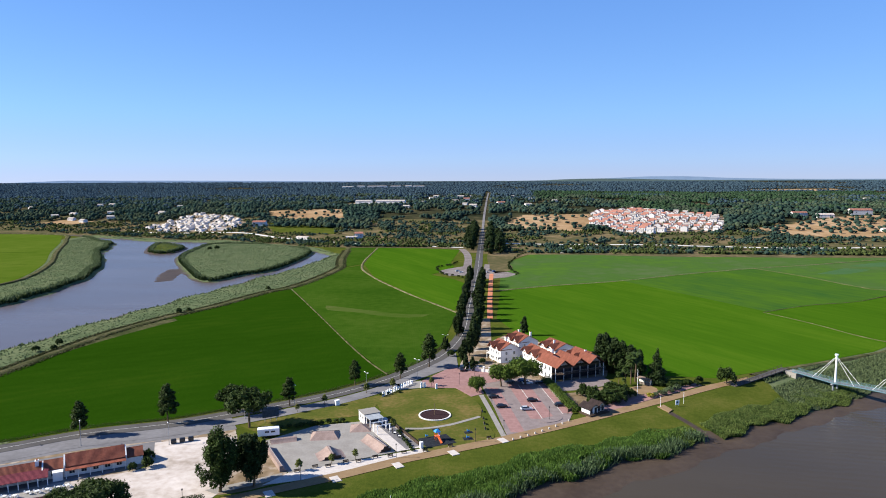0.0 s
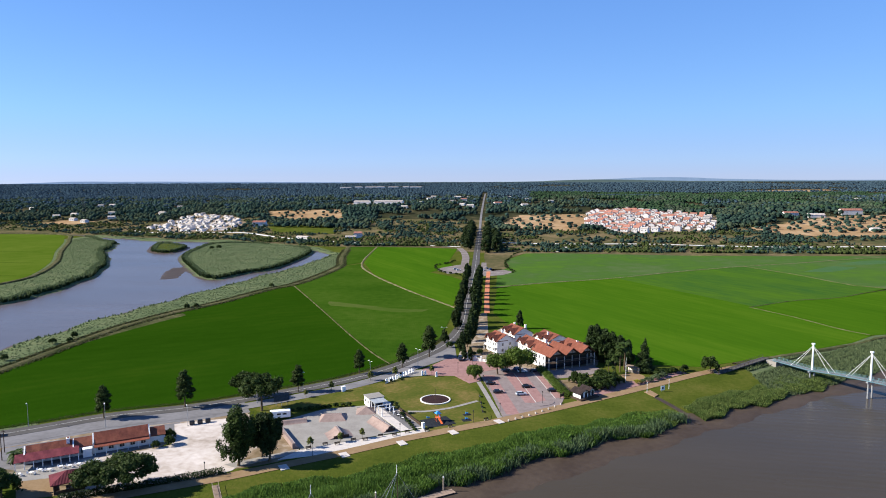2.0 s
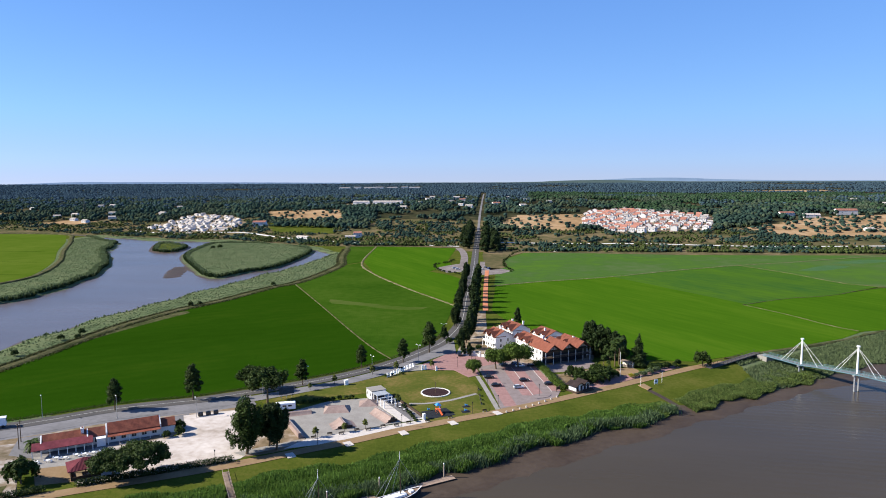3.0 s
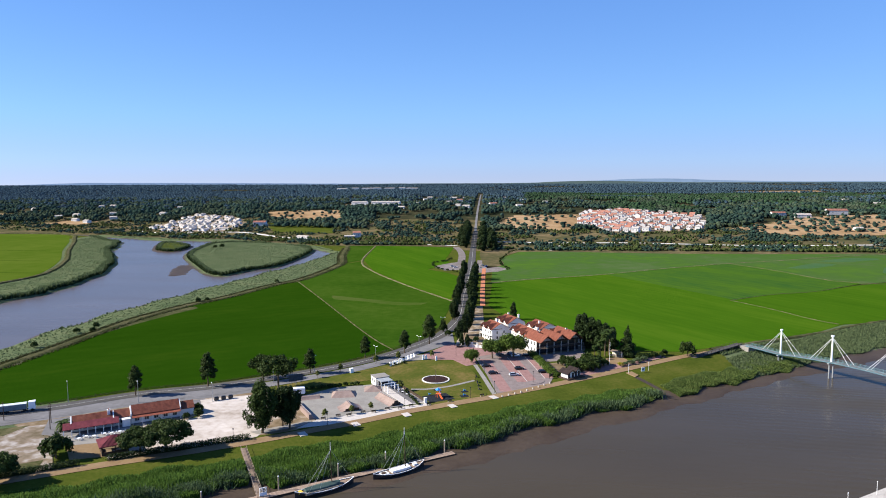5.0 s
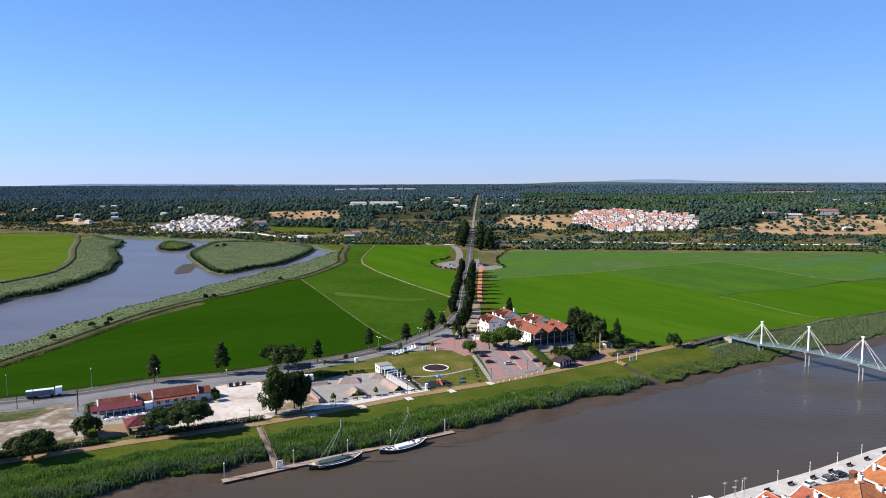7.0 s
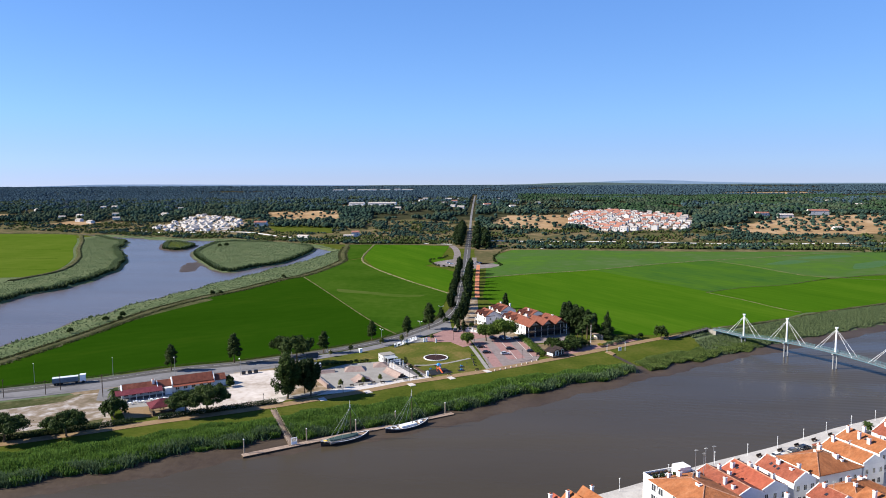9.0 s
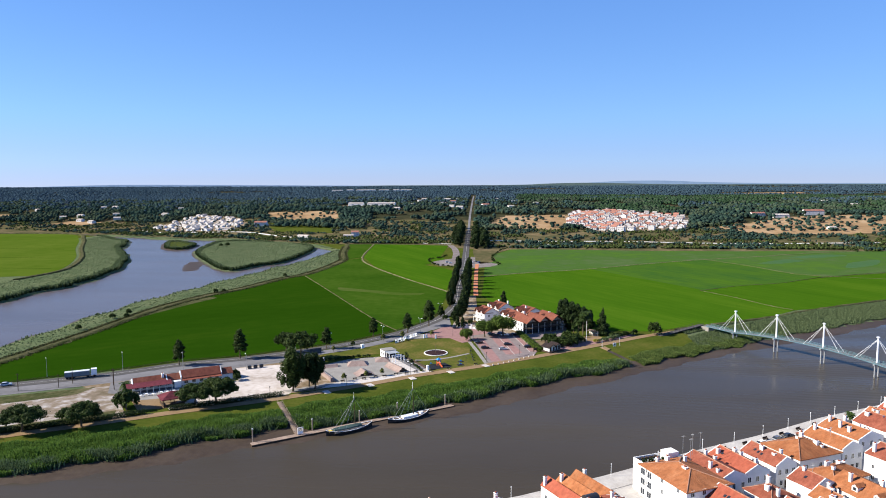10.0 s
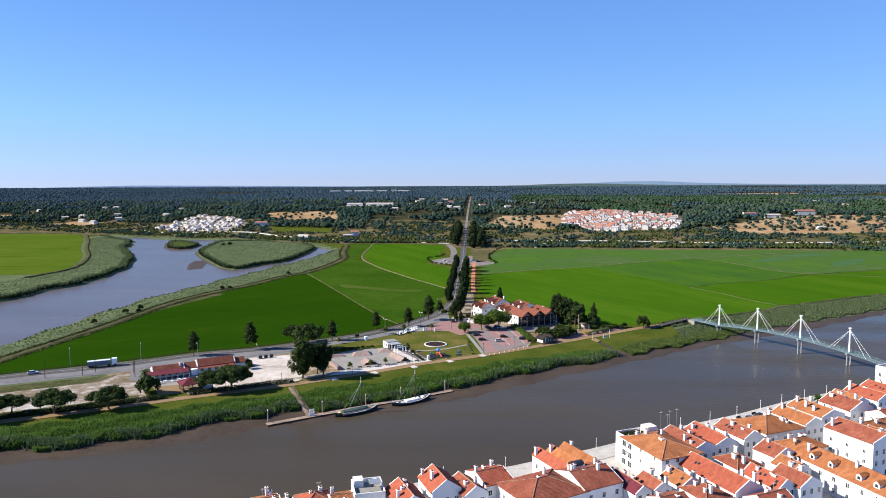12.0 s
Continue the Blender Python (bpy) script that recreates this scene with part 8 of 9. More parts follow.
def dormer(parent, x, y, z, turn, roof):
    """A small white roof dormer, facing -y before its turn."""
    m = pose(x, y, z, 0, 0, turn)
    bm = shell(bmesh.new(), -0.8, 0.8, -1.0, 1.6, -0.6, 1.0, 1.6, "y")
    bm.transform(m)
    d = part("dormer", bm, M["white_wall"], parent)
    bm = chevron(bmesh.new(), -0.8, 0.8, -1.0, 1.6, 1.0, 1.6, "y", 0.12, 0.15, 0.12)
    bm.transform(m)
    r = part("dormer_roof", bm, M[roof], d)
    uv_slopes(r.data)
    bm = boxes((-0.4, 0.4, -1.03, -0.98, 0.0, 0.85))
    bm.transform(m)
    part("pane", bm, M["glass"], d)


W2 = (("front", 0.9, 2), ("front", 3.9, 3), ("left", 4.0, 2, 0.7, 1.0), ("right", 3.9, 2, 0.9, 1.3))
W1 = (("front", 3.6, 2), ("front", 0.9, 1))
W3 = (("front", 0.9, 3), ("front", 3.9, 4), ("front", 7.0, 4), ("left", 4.0, 3, 0.8, 1.1), ("left", 7.0, 3, 0.8, 1.0))
TOWN_HOUSES = (
    # x, y, turn, width, depth, eave, ridge, axis, roof, hip, windows, chimneys, label
    (50.4, 80.6, 25, 14.0, 18.5, 8.3, 10.4, "y", "tile_orange", True, W3, [(3.5, 4.0, 10.8), (-3.0, 7.0, 10.2)], "three-storey white quay house with orange hipped roof"),
    (26.8, 61.0, 30, 12.4, 13.5, 6.8, 9.0, "x", "tile_brown", False, W2, [(-4.4, 1.0, 10.2), (-3.0, 1.8, 9.9), (2.2, -1.4, 10.4)], "white town house with weathered brown roof"),
    (14.4, 54.2, 33, 18.0, 15.0, 6.6, 9.0, "x", "tile_brown", True, W2, [(3.0, 3.0, 9.6)], "large white town house with weathered hipped roof"),
    (1.0, 60.2, 32, 8.8, 10.5, 6.6, 8.2, "x", "tile_red", False, W2, [(-3.5, 1.0, 9.4), (3.2, 4.0, 8.6)], "white terraced house with red roof"),
    (-11.8, 54.5, 25, 7.8, 10.8, 7.0, 9.6, "y", "tile_red", False, W2, [(-3.0, 4.5, 9.0)], "narrow white gabled house with red roof"),
    (-19.6, 47.6, 27, 7.4, 11.5, 6.4, 8.6, "y", "tile_red", False, W2, [(-2.6, -1.5, 8.8)], "white gabled house with two-tone red roof"),
    (-42.0, 45.2, 28, 8.0, 8.5, 5.6, 7.6, "x", "tile_red", True, W2, [], "white house with red pyramid roof"),
    (-47.8, 41.5, 28, 4.4, 6.0, 5.8, 7.5, "y", "tile_brown", True, W1, [], "small white house with brown pyramid roof"),
    (-35.4, 45.6, 22, 6.0, 8.0, 5.8, 7.0, "x", "tile_orange", False, W1, [(-2.0, 2.0, 8.2)], "low white house with orange roof"),
    (-53.5, 43.0, 28, 6.5, 8.0, 5.6, 6.8, "x", "tile_orange", False, W1, [(0.5, 2.5, 8.4)], "white house with a stout chimney"),
    (-4.6, 54.4, 30, 6.6, 10.0, 6.0, 8.0, "y", "tile_brown", False, W1, [(1.6, -1.5, 8.6)], "slim white house with dark red roof"),
    (60.2, 89.0, 25, 9.0, 15.5, 6.8, 8.6, "y", "tile_brown", False, W2, [(-2.6, -2.0, 9.4), (2.0, 5.0, 9.2)], "white quay house with brown roof and terrace"),
    (68.6, 94.2, 22, 8.0, 15.0, 6.4, 8.2, "y", "tile_red", False, W2, [(1.5, -5.0, 9.0)], "white quay house with long red roof"),
    (89.6, 104.0, 25, 15.5, 13.5, 7.0, 9.6, "x", "tile_orange", True, W2, [(4.0, 3.5, 10.2), (3.5, -4.0, 8.6)], "broad white quay building with orange hipped roof"),
    (78.4, 98.6, 25, 7.4, 13.0, 6.4, 8.4, "y", "tile_brown", False, W2, [(1.5, -3.0, 9.2)], "white quay house with weathered brown roof"),
    (101.6, 111.2, 25, 8.0, 14.0, 7.0, 8.8, "y", "tile_orange", False, W2, [(-1.0, 5.0, 10.2)], "white quay house with orange gable roof"),
    (112.4, 122.4, 25, 10.5, 14.5, 6.0, 7.9, "y", "tile_orange", False, W2, [(-2.0, 5.5, 9.2), (-3.0, 1.0, 9.0), (1.5, 3.0, 9.4)], "white quay house with many chimneys"),
    (125.0, 127.4, 25, 11.0, 12.5, 6.5, 9.0, "y", "tile_brown", False, W2, [(1.5, -2.5, 10.6)], "white house with wide gable and brown roof"),
    (139.7, 141.0, 26, 8.4, 14.0, 6.0, 8.0, "y", "tile_red", False, W2, [(-3.0, 5.0, 10.0)], "white house with red roof near the bridge"),
    (131.0, 137.6, 26, 7.0, 11.0, 5.5, 7.2, "y", "tile_orange", False, W1, [], "small white quay house with orange roof"),
    (149.0, 149.0, 26, 9.0, 12.0, 5.8, 7.6, "y", "tile_red", False, W2, [(1.0, 2.0, 8.6)], "white house with red roof beside the bridge end"),
    (110.2, 88.6, 27, 12.0, 15.5, 10.5, 12.4, "y", "tile_brown", False, W3, [(-4.6, 6.0, 13.4), (2.0, -4.5, 12.8), (3.6, 3.0, 12.6)], "tall three-storey white house with brown roof"),
    (61.8, 65.2, 27, 9.2, 20.5, 6.4, 8.8, "y", "tile_red", False, W2, [(3.4, -8.5, 9.8)], "long white house with bright red gable roof"),
    (70.6, 76.6, 25, 8.4, 8.8, 5.6, 7.7, "x", "tile_brown", True, W1, [(-1.0, -3.2, 8.2)], "white house with brown hipped roof"),
    (83.4, 83.0, 27, 8.6, 8.0, 6.4, 8.4, "y", "tile_brown", False, W1, [], "white house with brown gable roof"),
    (84.4, 75.0, 25, 6.4, 7.6, 5.4, 7.2, "y", "tile_orange", False, W1, [(2.2, 2.4, 8.0)], "small white house with orange roof"),
    (74.4, 64.8, 27, 6.0, 12.0, 5.8, 7.8, "y", "tile_red", False, W1, [], "narrow white house with orange-red roof"),
    (81.4, 65.0, 27, 8.0, 9.8, 6.0, 8.2, "y", "tile_brown", False, W2, [], "white gabled house facing the street"),
    (51.8, 64.2, 27, 7.0, 8.2, 5.4, 7.2, "y", "tile_orange", False, W1, [(2.4, -2.0, 7.8)], "small white house with orange roof"),
    (43.8, 61.6, 25, 5.6, 8.4, 5.2, 6.8, "y", "tile_brown", False, W1, [(1.8, -3.0, 7.8)], "low white house with stained brown roof"),
    (37.4, 60.4, 27, 5.0, 12.0, 5.4, 7.0, "y", "maroon", False, W1, [(-1.5, 5.0, 7.8)], "narrow white house with dark maroon roof"),
    (55.6, 55.8, 27, 8.0, 8.6, 5.8, 7.8, "x", "tile_brown", True, W1, [(-1.0, -2.6, 8.8)], "white house with brown hipped roof"),
    (93.2, 90.0, 27, 13.0, 8.5, 5.8, 7.8, "x", "tile_orange", True, W1, [(-3.0, -1.0, 8.2), (3.0, 0.5, 8.2)], "white house with low orange hipped roof"),
    (122.0, 106.0, 27, 17.0, 8.0, 6.0, 7.8, "x", "tile_orange", False, W2, [(-3.0, 1.0, 9.0)], "long white house with orange roof"),
    (134.0, 118.0, 27, 10.0, 9.0, 6.2, 8.0, "x", "tile_red", False, W2, [(2.0, -1.0, 9.0)], "white house with red roof"),
    (45.5, 49.5, 27, 8.0, 9.0, 5.8, 7.6, "x", "tile_brown", False, W1, [], "white house with brown roof on the lane"),
    (70.0, 52.0, 27, 10.0, 8.0, 5.8, 7.8, "x", "tile_red", False, W1, [], "white house with red roof on the lane"),
    (120.5, 92.5, 27, 8.0, 14.0, 7.0, 9.0, "y", "tile_orange", False, W2, [], "white house with orange roof behind the tall one"),
)
trng = random.Random(21)
for n_, (x_, y_, tn, w_, d_, ev, rg, ax, rf, hp, wn_, ch, lab) in enumerate(TOWN_HOUSES):
    ob_ = house("town_house", lab, x_, y_, tn, w_, d_, ev, rg, ax, rf, TOWN, hip=hp, windows=wn_, chimneys=ch, group="town houses", doors=(("front", w_ * 0.5),), verge=True)
    for k_ in range(trng.choice((1, 2, 2, 3))):
        chimney(ob_, trng.uniform(-0.36, 0.36) * w_, trng.uniform(-0.38, 0.38) * d_, ev, rg + trng.uniform(-0.1, 0.9), trng.uniform(0.5, 0.9), trng.uniform(0.6, 1.4))
    if n_ == 0:  # open loggias at the river end of the quay house
        for z_ in (0.6, 3.3, 6.0):
            for s_ in (1.5, 4.2):
                opening(ob_, wall_frame(-w_ / 2, w_ / 2, -d_ / 2, d_ / 2, "left", s_, z_), 1.7, 1.7, "window", "frame_white")
    if not hp and n_ % 2 == 0:  # a roof window or two, flush with one slope
        up_ = rg - ev
        for k_ in range(1 + n_ % 3):
            f_ = trng.uniform(0.35, 0.65)
            if ax == "y":
                sl_ = math.degrees(math.atan2(up_, w_ / 2))
                m_ = pose(-w_ / 2 * f_, trng.uniform(-0.35, 0.35) * d_, rg - up_ * f_ + 0.27, 0, -sl_)
            else:
                sl_ = math.degrees(math.atan2(up_, d_ / 2))
                m_ = pose(trng.uniform(-0.35, 0.35) * w_, -d_ / 2 * f_, rg - up_ * f_ + 0.27, sl_)
            bm = boxes((-0.42, 0.42, -0.32, 0.32, -0.1, 0.06))
            bm.transform(m_)
            part("skylight", bm, M["glass"], ob_, "small dark roof window")
    if n_ % 3 == 0:
        antenna(x_ + trng.uniform(-1, 1), y_ + trng.uniform(-1, 1), TOWN + rg - 0.3)
    elif n_ % 4 == 1:
        dish(x_ + trng.uniform(-1.5, 1.5), y_ + trng.uniform(-1.5, 1.5), TOWN + rg - 0.3, trng.uniform(0, 360))

# the triple-roofed house on the quay
tri = thing("town_house", 23.0, 73.2, TOWN - 0.7, 31, "white quay house under three parallel orange roofs", "house", "town houses")
part("wall", boxes((-6.8, 6.8, -7.6, 7.6, -0.6, 6.6)), M["white_wall"], tri)
for k in range(3):
    a = -6.8 + k * 4.53
    part("gable_wall", shell(bmesh.new(), a, a + 4.5, -7.6, 7.6, 6.6, 6.62, 8.5, "y"), M["white_wall"], tri)
    roof_part(chevron(bmesh.new(), a, a + 4.5, -7.6, 7.6, 6.6, 8.5, "y", over=0.05, gable_over=0.25), M["tile_red" if k == 0 else "tile_orange"], tri)
    opening(tri, pose(a + 2.25, -7.6, 6.4), 0.9, 1.1)
    opening(tri, pose(a + 2.25, -7.6, 3.5), 0.9, 1.3)
for k in range(4):
    opening(tri, pose(-6.8, -5.5 + k * 3.6, 3.6, 0, 0, -90), 0.9, 1.3)
for cx_, cy_ in ((-6.3, 6.5), (-1.5, 6.0), (5.5, 5.5)):
    chimney(tri, cx_, cy_, 6.0, 9.2)

# white house with roof terrace
ter = house("town_house", "white cubic house with a cluttered roof terrace", -29.6, 50.2, 18, 7.6, 8.8, 8.0, 8.0, None, base=TOWN - 1.3, windows=W2, group="town houses", parapet=0.9)
part("stair_head", boxes((-3.4, -1.0, 1.0, 4.0, 8.05, 9.8)), M["white_wall"], ter)
part("awning", boxes((0.2, 3.2, -2.0, 1.0, 9.9, 10.0), (0.2, 0.3, -2.0, -1.9, 8.05, 9.9), (3.1, 3.2, -2.0, -1.9, 8.05, 9.9), (0.2, 0.3, 0.9, 1.0, 8.05, 9.9), (3.1, 3.2, 0.9, 1.0, 8.05, 9.9)), M["grey_metal"], ter)
part("water_tank", rods(((2.2, 2.8, 8.05), (2.2, 2.8, 9.2), 0.5), n=12), M["frame_white"], ter)
house("quay_tower", "tall plain white building at the bridge end", 157.5, 158.0, 26, 8.0, 8.0, 11.5, 11.5, None, base=TOWN, windows=(("front", 1.0, 2), ("front", 4.5, 2), ("front", 8.0, 2), ("left", 4.5, 2), ("left", 8.0, 2)), group="town houses", parapet=0.6)
# the long row with dormers
row = thing("town_house", 97.8, 70.4, TOWN, 23, "long white terrace with orange roof and dormers", "house", "town houses")
part("wall", shell(bmesh.new(), -5.5, 5.5, -15, 15, -0.6, 6.4, 8.8, "y"), M["white_wall"], row)
roof_part(chevron(bmesh.new(), -5.5, 5.5, -15, 15, 6.4, 8.8, "y"), M["tile_orange"], row)
for yy in (-11.5, -6.5, 2.0, 8.0):
    dormer(row, -3.6, yy, 7.2, -90, "tile_orange")
for cx_, cy_ in ((-1.0, -3.0), (1.0, 5.0), (-2.4, 11.0)):
    chimney(row, cx_, cy_, 7.0, 10.0)
for k in range(7):
    for z in (1.0, 4.0):
        opening(row, pose(-5.5, -12.6 + k * 4.2, z, 0, 0, -90), 0.9, 1.3)
# curved dark skylight on the brown roof, roof terrace on the quay house
sk_ = thing("roof_hood", 24.2, 64.2, TOWN + 8.6, 30, "dark curved sheet-metal roof hood", "roof hood")
bm = bmesh.new()
rr = [[bm.verts.new((xx, 1.3 * math.cos(a), 1.0 * math.sin(a))) for a in [math.pi * k / 8 for k in range(9)]] for xx in (-1.8, 1.8)]
for k in range(8):
    bm.faces.new([rr[0][k], rr[0][k + 1], rr[1][k + 1], rr[1][k]])
bm.faces.new(rr[0])
bm.faces.new(rr[1])
bmesh.ops.recalc_face_normals(bm, faces=bm.faces)
part("hood", bm, M["black_metal"], sk_)
part("curb", boxes((-1.9, 1.9, -1.4, 1.4, -0.9, 0.02)), M["white_wall"], sk_)
te = thing("roof_terrace", 46.0, 90.2, TOWN - 0.9, 25, "white roof terrace with railing on the quay house", "terrace")
part("wall", boxes((-6.5, 6.5, -2.2, 2.2, -0.5, 8.8)), M["white_wall"], te)
part("parapet", boxes((-6.5, 6.5, 2.0, 2.2, 8.802, 9.7), (-6.5, 6.5, -2.2, -2.0, 8.802, 9.2), (-6.5, -6.3, -2.0, 2.0, 8.802, 9.7), (6.3, 6.5, -2.0, 2.0, 8.802, 9.7)), M["white_wall"], te)
part("roof_room", boxes((2.0, 5.5, -1.6, 1.6, 8.802, 10.9)), M["white_wall"], te)
for k in range(5):
    pl_ = tagged(part("planter", boxes((-0.45, 0.45, -0.25, 0.25, 0, 0.6)), M["dark_wood"]), "dark planter box on the roof terrace", "planter", "terrace planters")
    pl_.matrix_basis = Matrix.Translation((0, 0, 0)) @ pose(46.0, 90.2, TOWN - 0.9, 0, 0, 25) @ pose(-5.4 + k * 1.4, 1.6, 8.802)
for x_, y_ in ((53.0, 92.0), (54.5, 90.0), (56.0, 93.5), (58.5, 95.0)):
    antenna(x_, y_, TOWN + 8.6, 5.6)

for k in range(7):
    pt = thing("potted_plant", 0, 0, 0, 0, "bushy plant in a clay pot on the roof terrace", "potted plant", "terrace plants")
    pt.matrix_basis = pose(46.0, 90.2, TOWN - 0.9, 0, 0, 25) @ pose(-5.9 + k * 1.05, -1.4 + 0.4 * (k % 2), 8.802)
    part("pot", rods(((0, 0, 0), (0, 0, 0.45), 0.2, 0.28)), M["tile_brown"], pt)
    quads("foliage", leaves_in([(0, 0, 0.95, 0.5, 0.5, 0.6)], 90, 0.2, hr, 0.3), M["leaf_dark"], pt)

# ---- on the quay ----
for x_, y_, tn, col, lab in (
    (97.5, 130.6, 32, "black", "dark car parked on the quay"),
    (103.4, 131.0, 30, "silver", "silver car parked on the quay"),
    (93.0, 127.8, 34, "grey", "grey car parked on the quay"),
    (118.0, 141.0, 32, "white", "white car parked on the quay"),
    (112.5, 137.2, 32, "blue", "blue car parked on the quay"),
    (107.6, 133.9, 31, "white", "white hatchback parked on the quay"),
    (86.5, 123.6, 34, "white", "white saloon parked on the quay"),
    (123.6, 144.4, 31, "grey", "grey hatchback parked on the quay"),
    (129.2, 147.6, 31, "silver", "silver hatchback parked on the quay"),
):
    car(x_, y_, tn, col, lab, group="cars on the quay", z=TOWN + 0.13)
for x_ in (72, 80, 88, 95, 102.5, 110, 118, 127):
    qb = thing("quay_bench", x_ + 1.2, float(quay_y(x_)) - 3.4, TOWN + 0.12, 32, "dark slatted bench on the quay", "bench", "quay benches")
    part("seat", boxes((-1.1, 1.1, -0.35, 0.35, 0.4, 0.48)), M["dark_wood"], qb)
    part("backrest", boxes((-1.1, 1.1, 0.3, 0.36, 0.5, 0.95)), M["dark_wood"], qb)
    for a in (-0.8, 0.8):
        part("leg", boxes((a - 0.06, a + 0.06, -0.3, 0.34, -0.05, 0.4)), M["black_metal"], qb)
booth = thing("quay_booth", 100.0, 128.2, TOWN + 0.12, 30, "small brown wooden booth on the quay", "booth")
part("wall", boxes((-0.9, 0.9, -0.8, 0.8, -0.05, 2.3)), M["dark_wood"], booth)
part("roof", boxes((-1.05, 1.05, -0.95, 0.95, 2.3, 2.45)), M["tile_brown"], booth)
quay_bush = make_tree("quay_bush", "dense green bush at the end of the quay", 3.0, 2.2, 0.2, "broad", M["leaf_mid"], 900, 0.26, 71, trunk=0.1, category="bush")
quay_bush.matrix_basis = pose(138.0, 155.2, TOWN + 0.12)
quay_palm = make_palm("palm_tree", "short palm standing on the quay", 2.8, 9, 30, 2.0)
quay_palm.matrix_basis = pose(124.6, 146.4, TOWN + 0.12)

# ---- the wooded rise beyond the fields ----
DRY_L = [(-476, 1309), (-333, 1316), (-289, 1155), (-351, 1143), (-428, 1187)]
DRY_R = [(18, 1170), (132, 1185), (124, 1077), (99, 996), (16, 1021), (-10, 1064)]
DRY_M = [(-205, 1114), (-129, 1119), (-82, 1010), (-181, 1026)]
DRY_F = [(345, 1015), (430, 1075), (520, 1150), (640, 1180), (780, 1150), (800, 1050), (640, 975), (467, 950), (390, 962)]
VIL_R = [(117, 1040), (140, 1225), (226, 1270), (344, 1150), (302, 1000), (173, 972)]
VIL_L = [(-640, 1128), (-570, 1066), (-473, 1052), (-448, 1128), (-516, 1233), (-620, 1310)]
YARD = [(-365, 1395), (-355, 1510), (-210, 1505), (-205, 1395)]
FAR_1 = [(-660, 3050), (-360, 3200), (-360, 3420), (-680, 3300)]
FAR_2 = [(760, 2290), (930, 2210), (1060, 2340), (1068, 2420), (800, 2400)]
CLEAR_L = [(-1110, 1300), (-1040, 1285), (-1010, 1315), (-1090, 1340)]
CLEAR_M = [(-880, 1200), (-800, 1185), (-790, 1225), (-870, 1240)]


def patch(name, knots, z, material, label, category, step=5.0):
    """A ground cover that follows the rise."""
    k = np.array(knots)
    x_ = np.arange(k[:, 0].min(), k[:, 0].max() + step, step)
    y_ = np.arange(k[:, 1].min(), k[:, 1].max() + step, step)
    X, Y = np.meshgrid(x_, y_)
    Z = ground_z(X, Y) + z
    keep = in_shape(X + 3 * np.sin(Y * 0.2), Y + 3 * np.sin(X * 0.17), knots) > 0
    n_ = len(x_)
    f = [(j * n_ + i, j * n_ + i + 1, (j + 1) * n_ + i + 1, (j + 1) * n_ + i) for j in range(len(y_) - 1) for i in range(n_ - 1) if keep[j, i]]
    ob = flat_mesh(name, np.stack([X, Y, Z], -1).reshape(-1, 3).tolist(), f, material)
    return tagged(ob, label, category, kind="structure")


patch("dry_field", DRY_L, 0.4, M["dry"], "straw-coloured dry stubble field among woods", "dry field")
patch("dry_field", DRY_R, 0.4, M["dry"], "straw-coloured dry slope with scattered oaks", "dry field")
patch("dry_field", DRY_M, 0.4, M["scrub"], "bare reddish slope with scrub", "dry field")
patch("dry_field", DRY_F, 0.4, M["dry"], "dry tan ground beyond the village", "dry field")
patch("dry_field", FAR_1, 0.6, M["gravel"], "pale bare ground far in the woods", "dry field", 20.0)
patch("dry_field", FAR_2, 0.6, M["dry"], "far tan fields beyond the woods", "dry field", 20.0)
patch("dry_field", CLEAR_L, 0.4, M["dry"], "tan clearing in the woods", "dry field")
patch("dry_field", CLEAR_M, 0.4, M["dry"], "tan clearing near the river woods", "dry field")
patch("dry_field", YARD, 0.4, M["gravel_dry"], "dusty yard before the warehouses", "yard")
patch("village_ground", VIL_R, 0.3, M["gravel_dry"], "pale streets between village houses", "ground")
patch("village_ground", VIL_L, 0.3, M["gravel_dry"], "pale streets of the small village", "ground")
patch("meadow", [(-421, 1138), (-296, 1125), (-266, 1007), (-374, 1033)], 0.35, M["grass_bank"], "green meadow at the foot of the rise", "meadow")
ribbon("road", [(-640, 1095), (-560, 1052), (-434, 1040), (-338, 975), (-236, 915), (-150, 886), (-60, 856)], 6, 0.25, M["kerb"], "pale concrete road at the foot of the rise", "road", step=8)
ribbon("road", [(-20, 900), (78, 889), (174, 890), (263, 877), (357, 868), (520, 880), (800, 900)], 5, 0.25, M["kerb"], "pale concrete road beyond the rice fields", "road", step=8)
ribbon("track", [(92, 889), (82, 870), (70, 845), (60, 800)], 5, 0.2, M["kerb"], "pale track down to the fields", "track", step=5)
ribbon("track", [(100, 862), (140, 868), (220, 862)], 3.5, 0.2, M["bund"], "pale dirt track", "track", step=5)

# Far pines: some blue of the distance haze is mixed into the leaf colour.
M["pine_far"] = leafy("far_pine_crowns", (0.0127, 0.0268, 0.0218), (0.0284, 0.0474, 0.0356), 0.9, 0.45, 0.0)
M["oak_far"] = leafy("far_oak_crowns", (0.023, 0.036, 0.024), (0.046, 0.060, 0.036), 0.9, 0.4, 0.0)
# Distance haze is painted into these crowns as a paler blue.
M["pine_haze"] = leafy("haze_blue_crowns", (0.0238, 0.0433, 0.0554), (0.0389, 0.0616, 0.0792), 0.9, 0.3, 0.0)
M["pine_green"] = leafy("stone_pine_wood", (0.016, 0.034, 0.018), (0.031, 0.054, 0.026), 0.9, 0.35, 0.0)
M["scrub_leaf"] = leafy("scrub_leaves", (0.0207, 0.0325, 0.0107), (0.0502, 0.062, 0.0207), 0.9, 0.5, 0.0)


